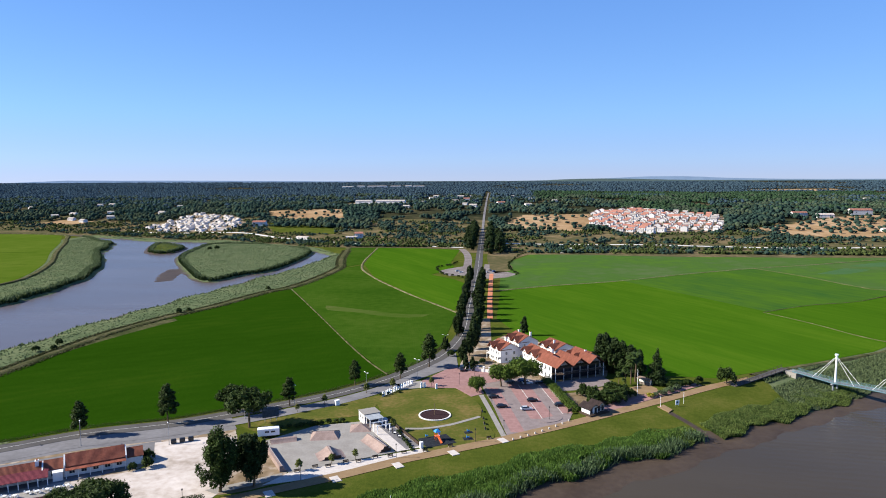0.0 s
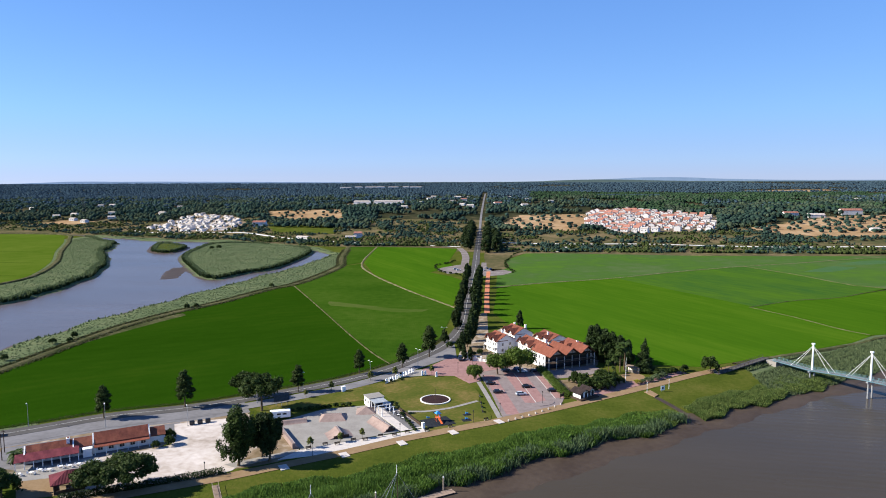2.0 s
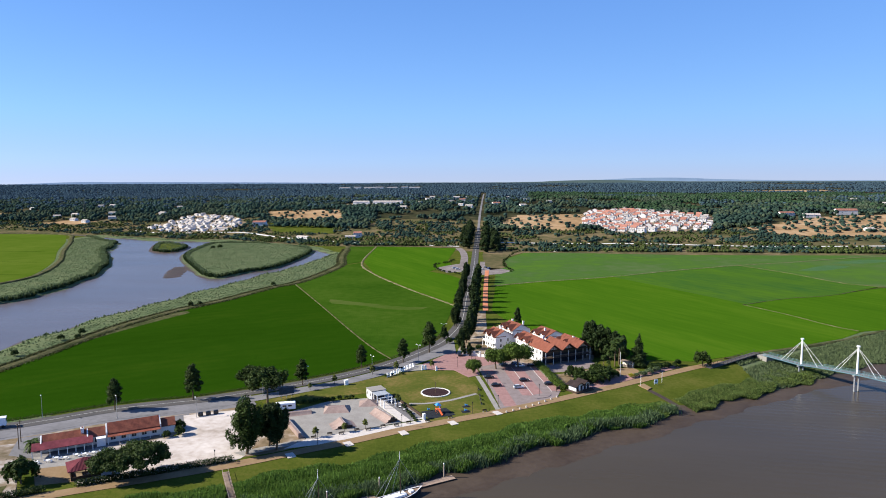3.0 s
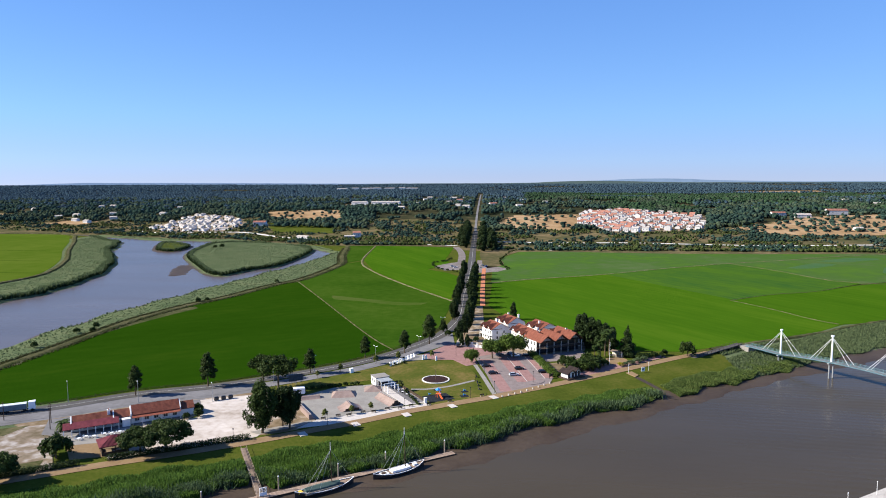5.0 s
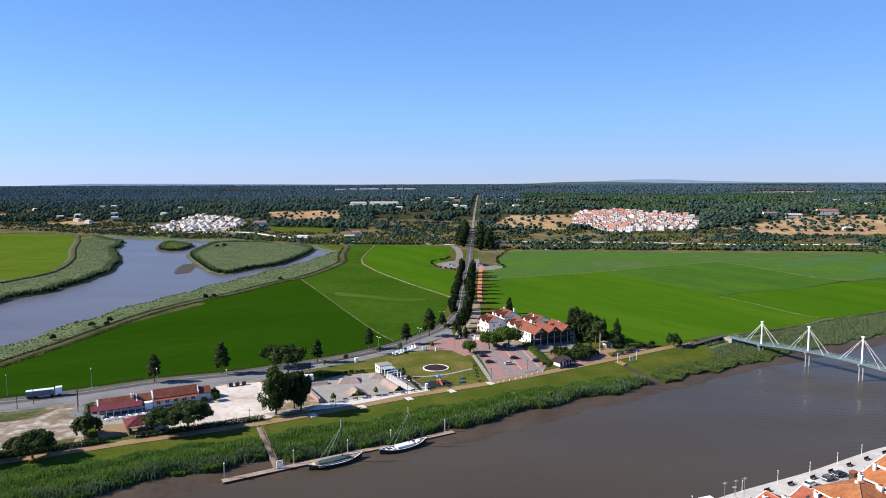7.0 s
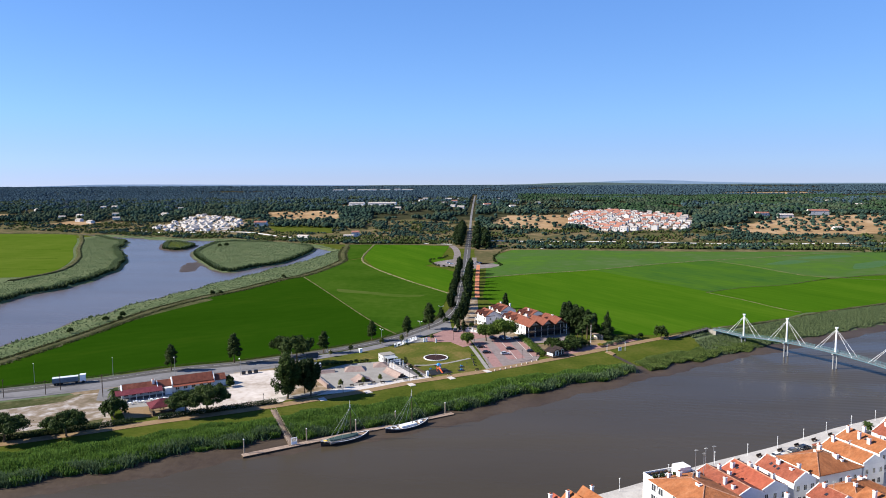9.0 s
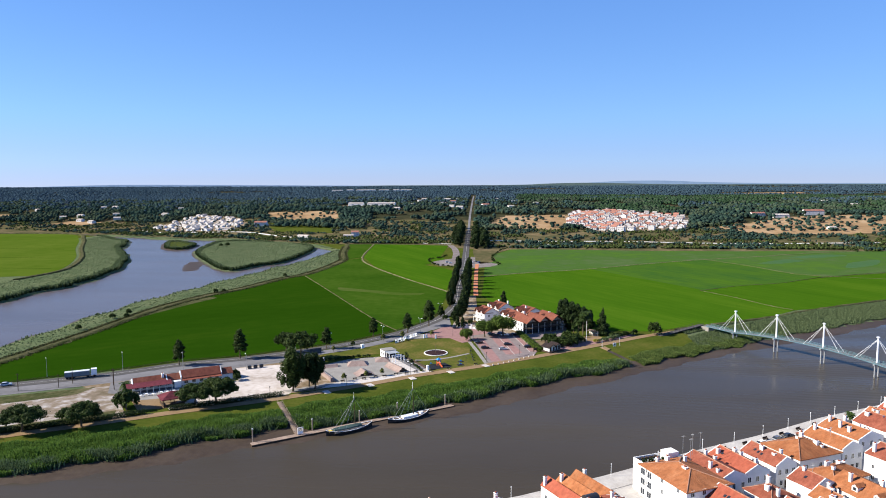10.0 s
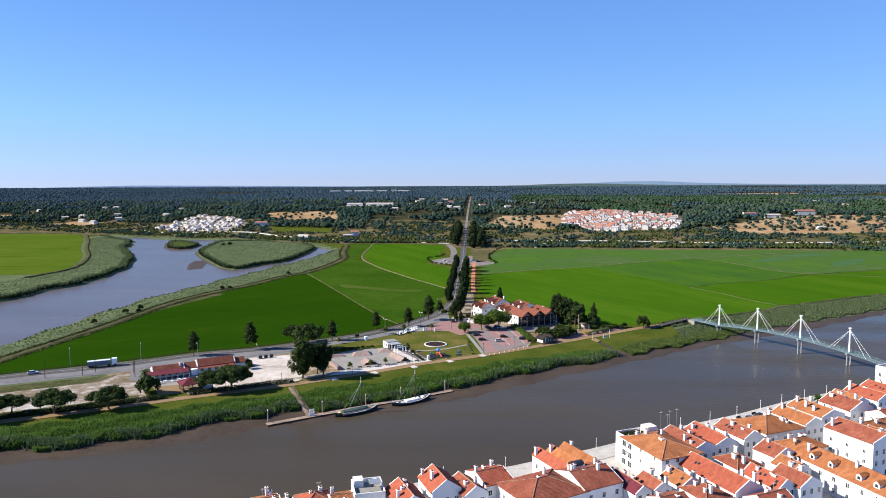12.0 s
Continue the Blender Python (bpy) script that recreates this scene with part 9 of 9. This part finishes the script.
def lump(sides, seed):
    """One rough crown top of radius 1: two ragged rings and a dented cap."""
    r = random.Random(seed)
    vs = []
    for z0, r0 in ((-0.55, 0.72), (0.0, 1.0), (0.62, 0.72)):
        for k in range(sides):
            a = (k + r.uniform(-0.25, 0.25) + (0.5 if z0 == 0.0 else 0)) * math.tau / sides
            q = r0 * r.uniform(0.78, 1.2)
            vs.append((q * math.cos(a), q * math.sin(a), z0 + r.uniform(-0.16, 0.2)))
    vs.append((r.uniform(-0.2, 0.2), r.uniform(-0.2, 0.2), r.uniform(0.85, 1.1)))
    fs = []
    for ring in (0, 1):
        for k in range(sides):
            a, b = ring * sides + k, ring * sides + (k + 1) % sides
            fs += [(a, b, b + sides), (a, b + sides, a + sides)]
    fs += [(2 * sides + k, 2 * sides + (k + 1) % sides, 3 * sides) for k in range(sides)]
    return np.array(vs), np.array(fs)


def wood(name, x, y, r, h, material, label, sides, seed, stem=0.52):
    """Many far crowns in one mesh: plan places, radii and heights; stem lifts the crown's middle."""
    rng = np.random.RandomState(seed)
    forms = [lump(sides, seed + k) for k in range(8)]
    V, Fc, at = [], [], 0
    z = ground_z(x, y)
    pick = rng.randint(0, 8, len(x))
    for k, (vs, fs) in enumerate(forms):
        s = pick == k
        n_ = int(s.sum())
        if not n_:
            continue
        a = rng.uniform(0, math.tau, n_)
        c_, s_ = np.cos(a)[:, None], np.sin(a)[:, None]
        px_, py_ = vs[None, :, 0] * c_ - vs[None, :, 1] * s_, vs[None, :, 0] * s_ + vs[None, :, 1] * c_
        X = x[s][:, None] + px_ * r[s][:, None]
        Y = y[s][:, None] + py_ * r[s][:, None]
        Z = (z[s] + h[s] * stem)[:, None] + vs[None, :, 2] * (h[s] * (1 - stem))[:, None]
        V.append(np.stack([X, Y, Z], -1).reshape(-1, 3))
        Fc.append((fs[None] + (np.arange(n_) * len(vs))[:, None, None] + at).reshape(-1, 3))
        at += n_ * len(vs)
    V, Fc = np.concatenate(V), np.concatenate(Fc)
    me = bpy.data.meshes.new(name)
    me.vertices.add(len(V))
    me.loops.add(3 * len(Fc))
    me.polygons.add(len(Fc))
    me.vertices.foreach_set("co", V.astype(np.float32).ravel())
    me.loops.foreach_set("vertex_index", Fc.astype(np.int32).ravel())
    me.polygons.foreach_set("loop_start", np.arange(0, 3 * len(Fc), 3, dtype=np.int32))
    me.polygons.foreach_set("loop_total", np.full(len(Fc), 3, np.int32))
    me.update(calc_edges=True)
    return tagged(link_mesh(name, me, material), label, "woods", kind="stuff")


frng = random.Random(91)
FARMS = [(frng.uniform(-1150, -700), frng.uniform(1190, 1480)) for _ in range(12)] + [(frng.uniform(-260, -60), frng.uniform(1330, 1750)) for _ in range(8)] + [(frng.uniform(-20, 120), frng.uniform(1300, 1700)) for _ in range(4)] + [(frng.uniform(640, 1000), frng.uniform(1150, 1600)) for _ in range(7)] + [(-100, 1560), (-20, 1420), (-120, 1650), (469, 1165), (500, 1143), (573, 1184)]


def clear_of(x, y, margin=2.0):
    ok = np.abs(x - np.interp(y, [600, 836, 1000, 1122, 1600, 2500, 4400], [-32, -36, -40, -44, -55, -75, -120])) > np.where(y > 2050, 0.0, 9.0)
    for fx, fy in FARMS:
        ok &= ((x - fx) / 17) ** 2 + ((y - fy + 16) / 32) ** 2 > 1
    for s in (DRY_L, DRY_R, DRY_F, VIL_R, VIL_L, YARD, FAR_1, FAR_2, CLEAR_L, CLEAR_M):
        ok &= in_shape(x, y, s) < -margin
    for line in ([(-640, 1095), (-560, 1052), (-434, 1040), (-338, 975), (-236, 915), (-150, 886), (-60, 856)], [(-20, 900), (78, 889), (174, 890), (263, 877), (357, 868), (520, 880), (800, 900)]):
        px_, py_ = zip(*line)
        yy = np.interp(x, px_, py_)
        ok &= ~((np.abs(y - yy) < 5) & (x > px_[0]) & (x < px_[-1]))
    return ok


def value_noise(x, y, s, seed):
    rng = np.random.RandomState(seed)
    g = rng.uniform(0, 1, (64, 64))
    u_, v_ = x / s, y / s
    i, j = np.floor(u_).astype(int), np.floor(v_).astype(int)
    a, b = u_ - i, v_ - j
    a, b = a * a * (3 - 2 * a), b * b * (3 - 2 * b)
    q = lambda m, n_: g[m % 64, n_ % 64]
    return (q(i, j) * (1 - a) + q(i + 1, j) * a) * (1 - b) + (q(i, j + 1) * (1 - a) + q(i + 1, j + 1) * a) * b


def scatter(n_, y0, y1, seed):
    rng = np.random.RandomState(seed)
    y = y0 + (y1 - y0) * rng.uniform(0, 1, n_)
    x = -0.80 * (y + 150) + (0.80 + 0.66) * (y + 150) * rng.uniform(0, 1, n_)
    return x, y, rng


# scrub and hedges at the foot of the rise
x, y, rg_ = scatter(36000, 770, 1320, 101)
d = y - rise_y(x)
keep = clear_of(x, y, 1) & (d > np.where(x < -420, -130, -95)) & (d < 200) & (y > far_y(x) + 8) & ~((x > -215) & (x < 440) & (y < np.where(x < -40, 858, 796)))
keep &= value_noise(x, y, 34, 5) * 0.65 + value_noise(x, y, 9, 6) * 0.45 > 0.42
keep &= in_shape(x, y, [(-421, 1138), (-296, 1125), (-266, 1007), (-374, 1033)]) < 0
x, y = x[keep], y[keep]
dark = value_noise(x, y, 26, 15) > 0.5
rr_, hh_ = rg_.uniform(0.8, 2.6, len(x)), rg_.uniform(1.3, 4.2, len(x))
wood("scrub_woods", x[~dark], y[~dark], rr_[~dark], hh_[~dark], M["scrub_leaf"], "mixed scrub and hedges at the foot of the rise", 5, 102)
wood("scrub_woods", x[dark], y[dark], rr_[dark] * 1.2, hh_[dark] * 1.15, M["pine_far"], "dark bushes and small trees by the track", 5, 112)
# rough hedge along the ends of the fields
x = rg_.uniform(-200, 760, 2600)
y = np.where(x < -40, 861, np.interp(x, [-40, 22, 420, 760], [840, 806, 800, 815])) + rg_.uniform(0, 9, 2600)
keep = (np.abs(x + 40) > 22) & (value_noise(x, y, 14, 25) > 0.3)
wood("scrub_woods", x[keep], y[keep], rg_.uniform(0.8, 2.4, 2600)[keep], rg_.uniform(1.2, 4.0, 2600)[keep], M["scrub_leaf"], "rough green hedge along the field ends", 5, 126)
# oaks in the dry slopes
x, y, rg_ = scatter(12000, 980, 1330, 103)
keep = ((in_shape(x, y, DRY_R) > 4) | (in_shape(x, y, DRY_L) > 4) | (in_shape(x, y, DRY_F) > 4) | (in_shape(x, y, DRY_M) > 2)) & (rg_.uniform(0, 1, len(x)) < np.where(x > 300, 0.24, 0.10))
x, y = x[keep], y[keep]
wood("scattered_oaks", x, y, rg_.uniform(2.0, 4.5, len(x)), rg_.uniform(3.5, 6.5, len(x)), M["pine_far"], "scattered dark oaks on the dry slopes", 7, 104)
# garden trees between the village houses
x, y, rg_ = scatter(9000, 970, 1320, 121)
keep = ((in_shape(x, y, VIL_R) > 2) | (in_shape(x, y, VIL_L) > 0)) & (rg_.uniform(0, 1, len(x)) < np.where(x < 0, 0.5, 0.22))
x, y = x[keep], y[keep]
wood("garden_trees", x, y, rg_.uniform(0.9, 2.0, len(x)), rg_.uniform(2.0, 4.6, len(x)), M["pine_far"], "dark garden trees between village houses", 5, 122)
# the nearer wood
x, y, rg_ = scatter(72000, 1000, 1800, 105)
d = y - rise_y(x)
keep = clear_of(x, y, 3) & (d > 110) & (in_shape(x, y, DRY_M) < 0) & (y > far_y(x) + 20)
keep &= (value_noise(x, y, 90, 7) * 0.5 + value_noise(x, y, 24, 8) * 0.55 + value_noise(x, y, 9, 18) * 0.15 > np.where(x < -420, 0.42, np.where(x < -150, 0.48, np.where(x > 300, 0.46, 0.50))))
x, y = x[keep], y[keep]
green = (x > 60) & (y > 1240) & (value_noise(x, y, 150, 9) > 0.35)
rr_ = 1.5 + 2.9 * rg_.uniform(0, 1, len(x)) ** 1.6
hh_ = (2.0 + rr_ * rg_.uniform(0.8, 1.6, len(x))) * (0.8 + 0.7 * value_noise(x, y, 55, 19))
light = value_noise(x, y, 38, 20) + rg_.uniform(-0.2, 0.2, len(x)) > 0.62
green &= ~light
# the share of haze-coloured crowns grows with distance
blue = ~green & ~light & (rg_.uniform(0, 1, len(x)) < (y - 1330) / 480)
dark = ~green & ~light & ~blue
wood("pine_woods", x[blue], y[blue], rr_[blue], hh_[blue], M["pine_haze"], "pine woods tinted haze-blue higher on the rise", 5, 117, 0.58)
wood("mixed_woods", x[light], y[light], rr_[light], hh_[light], M["oak_far"], "lighter oaks and young pines in the woods", 5, 116, 0.58)
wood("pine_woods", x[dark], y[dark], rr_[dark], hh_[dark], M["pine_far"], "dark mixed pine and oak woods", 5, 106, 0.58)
wood("stone_pine_woods", x[green], y[green], rr_[green], hh_[green], M["pine_green"], "bright green stone pine plantation", 5, 107, 0.58)
# the farther woods
x, y, rg_ = scatter(60000, 0, 1, 108)
u_ = y ** 1.8
side_ = (x + 0.80 * (y + 150)) / (1.46 * (y + 150))
y = 1790 + 2960 * u_
x = (y + 150) * (-0.80 + 1.46 * side_)
keep = clear_of(x, y, 3) & (value_noise(x, y * 0.5, 260, 10) * 0.7 + value_noise(x, y, 60, 11) * 0.35 > 0.30)
x, y = x[keep], y[keep]
green = (x > 60) & (y < 2100) & (value_noise(x, y, 150, 9) > 0.35)
rr_ = rg_.uniform(2.4, 5.0, len(x)) * (0.8 + (y - 1790) / 1800)
hh_ = rg_.uniform(4.0, 7.5, len(x))
wood("pine_woods", x[~green], y[~green], rr_[~green], hh_[~green], M["pine_haze"], "haze-tinted pine woods reaching to the horizon", 4, 109, 0.6)
wood("stone_pine_woods", x[green], y[green], rr_[green], hh_[green], M["pine_green"], "green stone pine canopy farther off", 4, 110, 0.6)

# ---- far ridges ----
# Hill colour carries the blue of the air in front of it.
M["far_hill"] = surface("haze_blue_hills", ((0.1152, 0.1656, 0.2376), (0.144, 0.2016, 0.2736)), 0.002, 1.0, where="World")
# Skyline woods: haze put into the base colour as grey-blue.
M["far_wood"] = surface("haze_grey_woods", ((0.0413, 0.0638, 0.0638), (0.06, 0.0825, 0.075)), 0.004, 1.0, where="World")


def ridge_line(name, pts, yy, material, label):
    """A low rounded ridge: plan x and crest height."""
    c = bow(pts, 60)
    jit = np.random.RandomState(len(c))
    v, f = [], []
    for x_, z_ in c:
        zz = z_ + jit.uniform(-0.7, 0.7)
        v += [(float(x_), yy - 120, 40.0), (float(x_), yy, float(zz)), (float(x_), yy + 25, 30.0)]
    for k in range(len(c) - 1):
        f += [(3 * k, 3 * k + 3, 3 * k + 4, 3 * k + 1), (3 * k + 1, 3 * k + 4, 3 * k + 5, 3 * k + 2)]
    return tagged(flat_mesh(name, v, f, material), label, "hills", kind="structure")


ridge_line("backdrop", [(300, 66), (500, 78), (760, 92), (1000, 100), (1250, 98), (1500, 88), (1900, 80), (2500, 78), (3300, 76)], 4850, M["far_hill"], "far hills coloured haze-blue on the horizon")
ridge_line("backdrop", [(-4200, 74), (-3400, 78), (-2900, 74), (-2300, 70), (-1500, 70), (-600, 71), (100, 72), (350, 80), (620, 86), (900, 82), (1200, 75), (1700, 74), (3400, 72)], 4780, M["far_wood"], "wooded skyline in a haze-grey colour")

# This ridge's blue stands for haze; no air is modelled.
ridge_line("backdrop", [(-4200, 80), (-3300, 82), (-2700, 80), (-2100, 78), (-1500, 74), (-900, 70)], 4730, surface("hazy_blue_ridge", ((0.085, 0.13, 0.20), (0.11, 0.16, 0.24)), 0.003, 1.0, where="World"), "far ridge painted haze-blue beyond the woods")

# ---- villages ----
# Tile red is muted in colour for the haze over the villages.
M["far_roof"] = tiles("village_tiles", ((0.25, 0.105, 0.075), (0.34, 0.165, 0.12)), 0.3, 0.2)
M["far_roof_grey"] = tiles("village_pale_roofs", ((0.3276, 0.2772, 0.2394), (0.4158, 0.378, 0.3465)), 0.3, 0.2)


# whitewash dimmed to allow for distance haze
M["village_wall"] = surface("village_whitewash", ((0.44, 0.43, 0.43), (0.56, 0.55, 0.54)), 0.3, 0.9, spread=0.12)


def village_house(label, w, d, e, r, ax, roof, group):
    ob = thing("village_house", 0, 0, 0, 0, label, "house", group)
    part("wall", shell(bmesh.new(), -w / 2, w / 2, -d / 2, d / 2, -2.5, e, r, ax), M["village_wall"], ob)
    roof_part(chevron(bmesh.new(), -w / 2, w / 2, -d / 2, d / 2, e, r, ax), M[roof], ob)
    part("wall_annex", boxes((w / 2, w / 2 + 1.6, -d / 2 + 1, d / 2 - 2, -2.5, e * 0.5)), M["village_wall"], ob)
    for a in (-0.25, 0.25):
        part("window", boxes((a * w - 0.6, a * w + 0.6, -d / 2 - 0.04, -d / 2 + 0.02, e * 0.45, e * 0.45 + 1.3)), M["glass"], ob)
    return ob


vr = random.Random(77)


def settle_village(shape, step_u, step_v, angle, protos, chance, size=1.0):
    k = np.array(shape)
    c = k.mean(0)
    ca, sa = math.cos(radians(angle)), math.sin(radians(angle))
    used = [False] * len(protos)
    for i in range(-24, 25):
        for j in range(-24, 25):
            uu, vv = i * step_u + vr.uniform(-1.2, 1.2), j * step_v + vr.uniform(-1.2, 1.2)
            x_, y_ = c[0] + uu * ca - vv * sa, c[1] + uu * sa + vv * ca
            if in_shape(np.array([x_]), np.array([y_]), shape)[0] < 3 or vr.random() > chance:
                continue
            q = vr.randrange(len(protos))
            s = size * vr.uniform(0.58, 0.9)
            m = pose(x_, y_, float(ground_z(x_, y_)), 0, 0, angle + vr.choice((0, 0, 0, 90, 180)) + vr.uniform(-4, 4)) @ Matrix.Diagonal((s, s, s * vr.uniform(0.9, 1.15), 1))
            if used[q]:
                sc = protos[q].matrix_basis.copy()
                protos[q].matrix_basis = Matrix.Identity(4)
                copy_thing(protos[q], m)
                protos[q].matrix_basis = sc
            else:
                used[q] = True
                protos[q].matrix_basis = m


settle_village(VIL_R, 13.6, 17.6, -22, [village_house("white village house with orange roof", 9.5, 9.5, 4.0, 6.6, "x", "far_roof", "houses of the larger village"), village_house("white village house with orange gable", 9.5, 9, 4.2, 6.4, "y", "far_roof", "houses of the larger village"), village_house("low white village house with orange roof", 11, 9, 3.4, 5.6, "x", "far_roof", "houses of the larger village"), village_house("white village house with faded roof", 9.5, 9, 5.2, 6.6, "x", "far_roof_grey", "houses of the larger village")], 0.96, 1.2)
settle_village(VIL_L, 11.4, 13.4, -30, [village_house("plain white rendered village house", 10, 9, 3.4, 5.6, "x", "far_roof_grey", "houses of the small village"), village_house("white house with pale tiled roof", 9, 9, 3.2, 5.4, "y", "far_roof_grey", "houses of the small village"), village_house("white house with faded red roof", 10, 8, 3.2, 5.0, "x", "far_roof_grey", "houses of the small village")], 0.6, 1.0)
for x_, y_, w_, d_, e_, tn, rf, lab in ((-420, 1108, 22, 12, 6.5, 5, "far_roof", "large white farmhouse with orange roof"), (-219, 968, 12, 10, 7.0, 10, "far_roof", "pinkish farmhouse above the track"), (-228, 960, 16, 6, 3.0, 10, "far_roof_grey", "low white farm shed"), (-300, 960, 20, 7, 3.2, -20, "far_roof_grey", "low white shed by the road"), (469, 1165, 24, 10, 5, 5, "far_roof", "white building among trees"), (500, 1143, 26, 10, 4.5, 0, "far_roof_grey", "long white building among trees"), (573, 1184, 34, 14, 7, 0, "far_roof", "large white building on the rise"), (520, 1000, 12, 8, 3.5, 10, "far_roof_grey", "small white shed on dry ground"), (-470, 1075, 24, 6, 3, -10, "far_roof_grey", "low white roadside shed"), (-100, 1560, 14, 10, 5, 0, "far_roof", "white house beside the hill road"), (-20, 1420, 16, 10, 5, 20, "far_roof", "house in a clearing by the hill road"), (-120, 1650, 16, 10, 5, 10, "far_roof_grey", "white house among the pines")):
    o = village_house(lab, w_, d_, e_, e_ + d_ * 0.2, "x", rf, "farm buildings")
    o.matrix_basis = pose(x_, y_, float(ground_z(x_, y_)), 0, 0, tn)
farm = village_house("white farmhouse in a clearing of the woods", 13, 9, 4.2, 6.0, "x", "far_roof_grey", "farmhouses in the woods")
for n_, (fx, fy) in enumerate(FARMS[:-6]):
    k_ = vr.uniform(0.7, 1.15)
    m_ = pose(fx, fy, float(ground_z(fx, fy)), 0, 0, vr.uniform(-30, 30)) @ Matrix.Diagonal((k_, k_, k_, 1))
    if n_ == 0:
        farm_at = m_
    else:
        copy_thing(farm, m_)
farm.matrix_basis = farm_at
for x_, w_ in ((-322, 34), (-262, 64)):
    wh = thing("warehouse", x_, 1482, float(ground_z(x_, 1482)), 0, "long white warehouse with shallow grey roof", "warehouse", "warehouses")
    part("wall", shell(bmesh.new(), -w_ / 2, w_ / 2, -11, 11, -2, 6, 8, "x"), M["white_wall"], wh)
    roof_part(chevron(bmesh.new(), -w_ / 2, w_ / 2, -11, 11, 6, 8, "x"), M["far_roof_grey"], wh)
    part("door", boxes((-w_ / 4, -w_ / 4 + 5, -11.08, -10.98, 0, 4.5)), M["grey_metal"], wh)


for k in range(7):
    x_, y_, w_ = -640 + k * 47, 2660 + 25 * (k % 3), (40, 26, 48, 30, 40, 24, 44)[k]
    wh = thing("warehouse", x_, y_, float(ground_z(x_, y_)), 4, "far white industrial shed above the pine woods", "warehouse", "far sheds")
    part("wall", shell(bmesh.new(), -w_ / 2, w_ / 2, -14, 14, -2, 8 + k % 2, 9.5 + k % 2, "x"), M["white_wall"], wh)
    roof_part(chevron(bmesh.new(), -w_ / 2, w_ / 2, -14, 14, 8 + k % 2, 9.5 + k % 2, "x"), M["far_roof_grey"], wh)


M["pylon_steel"] = surface("weathered_pylon_steel", ((0.06, 0.065, 0.07), (0.10, 0.105, 0.11)), 1.0, 0.7)


def pylon(x_, y_):
    ob = thing("pylon", x_, y_, float(ground_z(x_, y_)), 20, "grey lattice power pylon above the woods", "pylon", "pylons")
    H = 34
    for a in (-1, 1):
        for b in (-1, 1):
            part("leg", rods(((a * 3.2, b * 3.2, -1), (a * 0.6, b * 0.6, H), 0.11, 0.07), n=4), M["pylon_steel"], ob)
    for z_ in (20, 25, 30):
        part("crossarm", rods(((-6, 0, z_), (6, 0, z_), 0.16), ((-6, 0, z_), (0, 0, z_ + 2), 0.1), ((6, 0, z_), (0, 0, z_ + 2), 0.1), n=4), M["pylon_steel"], ob)
    bm = bmesh.new()
    for k in range(7):
        s0, s1 = 3.2 - 2.6 * (k * H / 7) / H, 3.2 - 2.6 * ((k + 1) * H / 7) / H
        for sg in (-1, 1):
            rod(bm, (-s0, sg * s0, k * H / 7), (s1, sg * s1, (k + 1) * H / 7), 0.08, n=3)
            rod(bm, (sg * s0, -s0, k * H / 7), (sg * s1, s1, (k + 1) * H / 7), 0.08, n=3)
    part("bracing", bm, M["pylon_steel"], ob)


pylon(-930, 1330)
pylon(-880, 1330)
utility_pole(-105, 1010, 15.0)
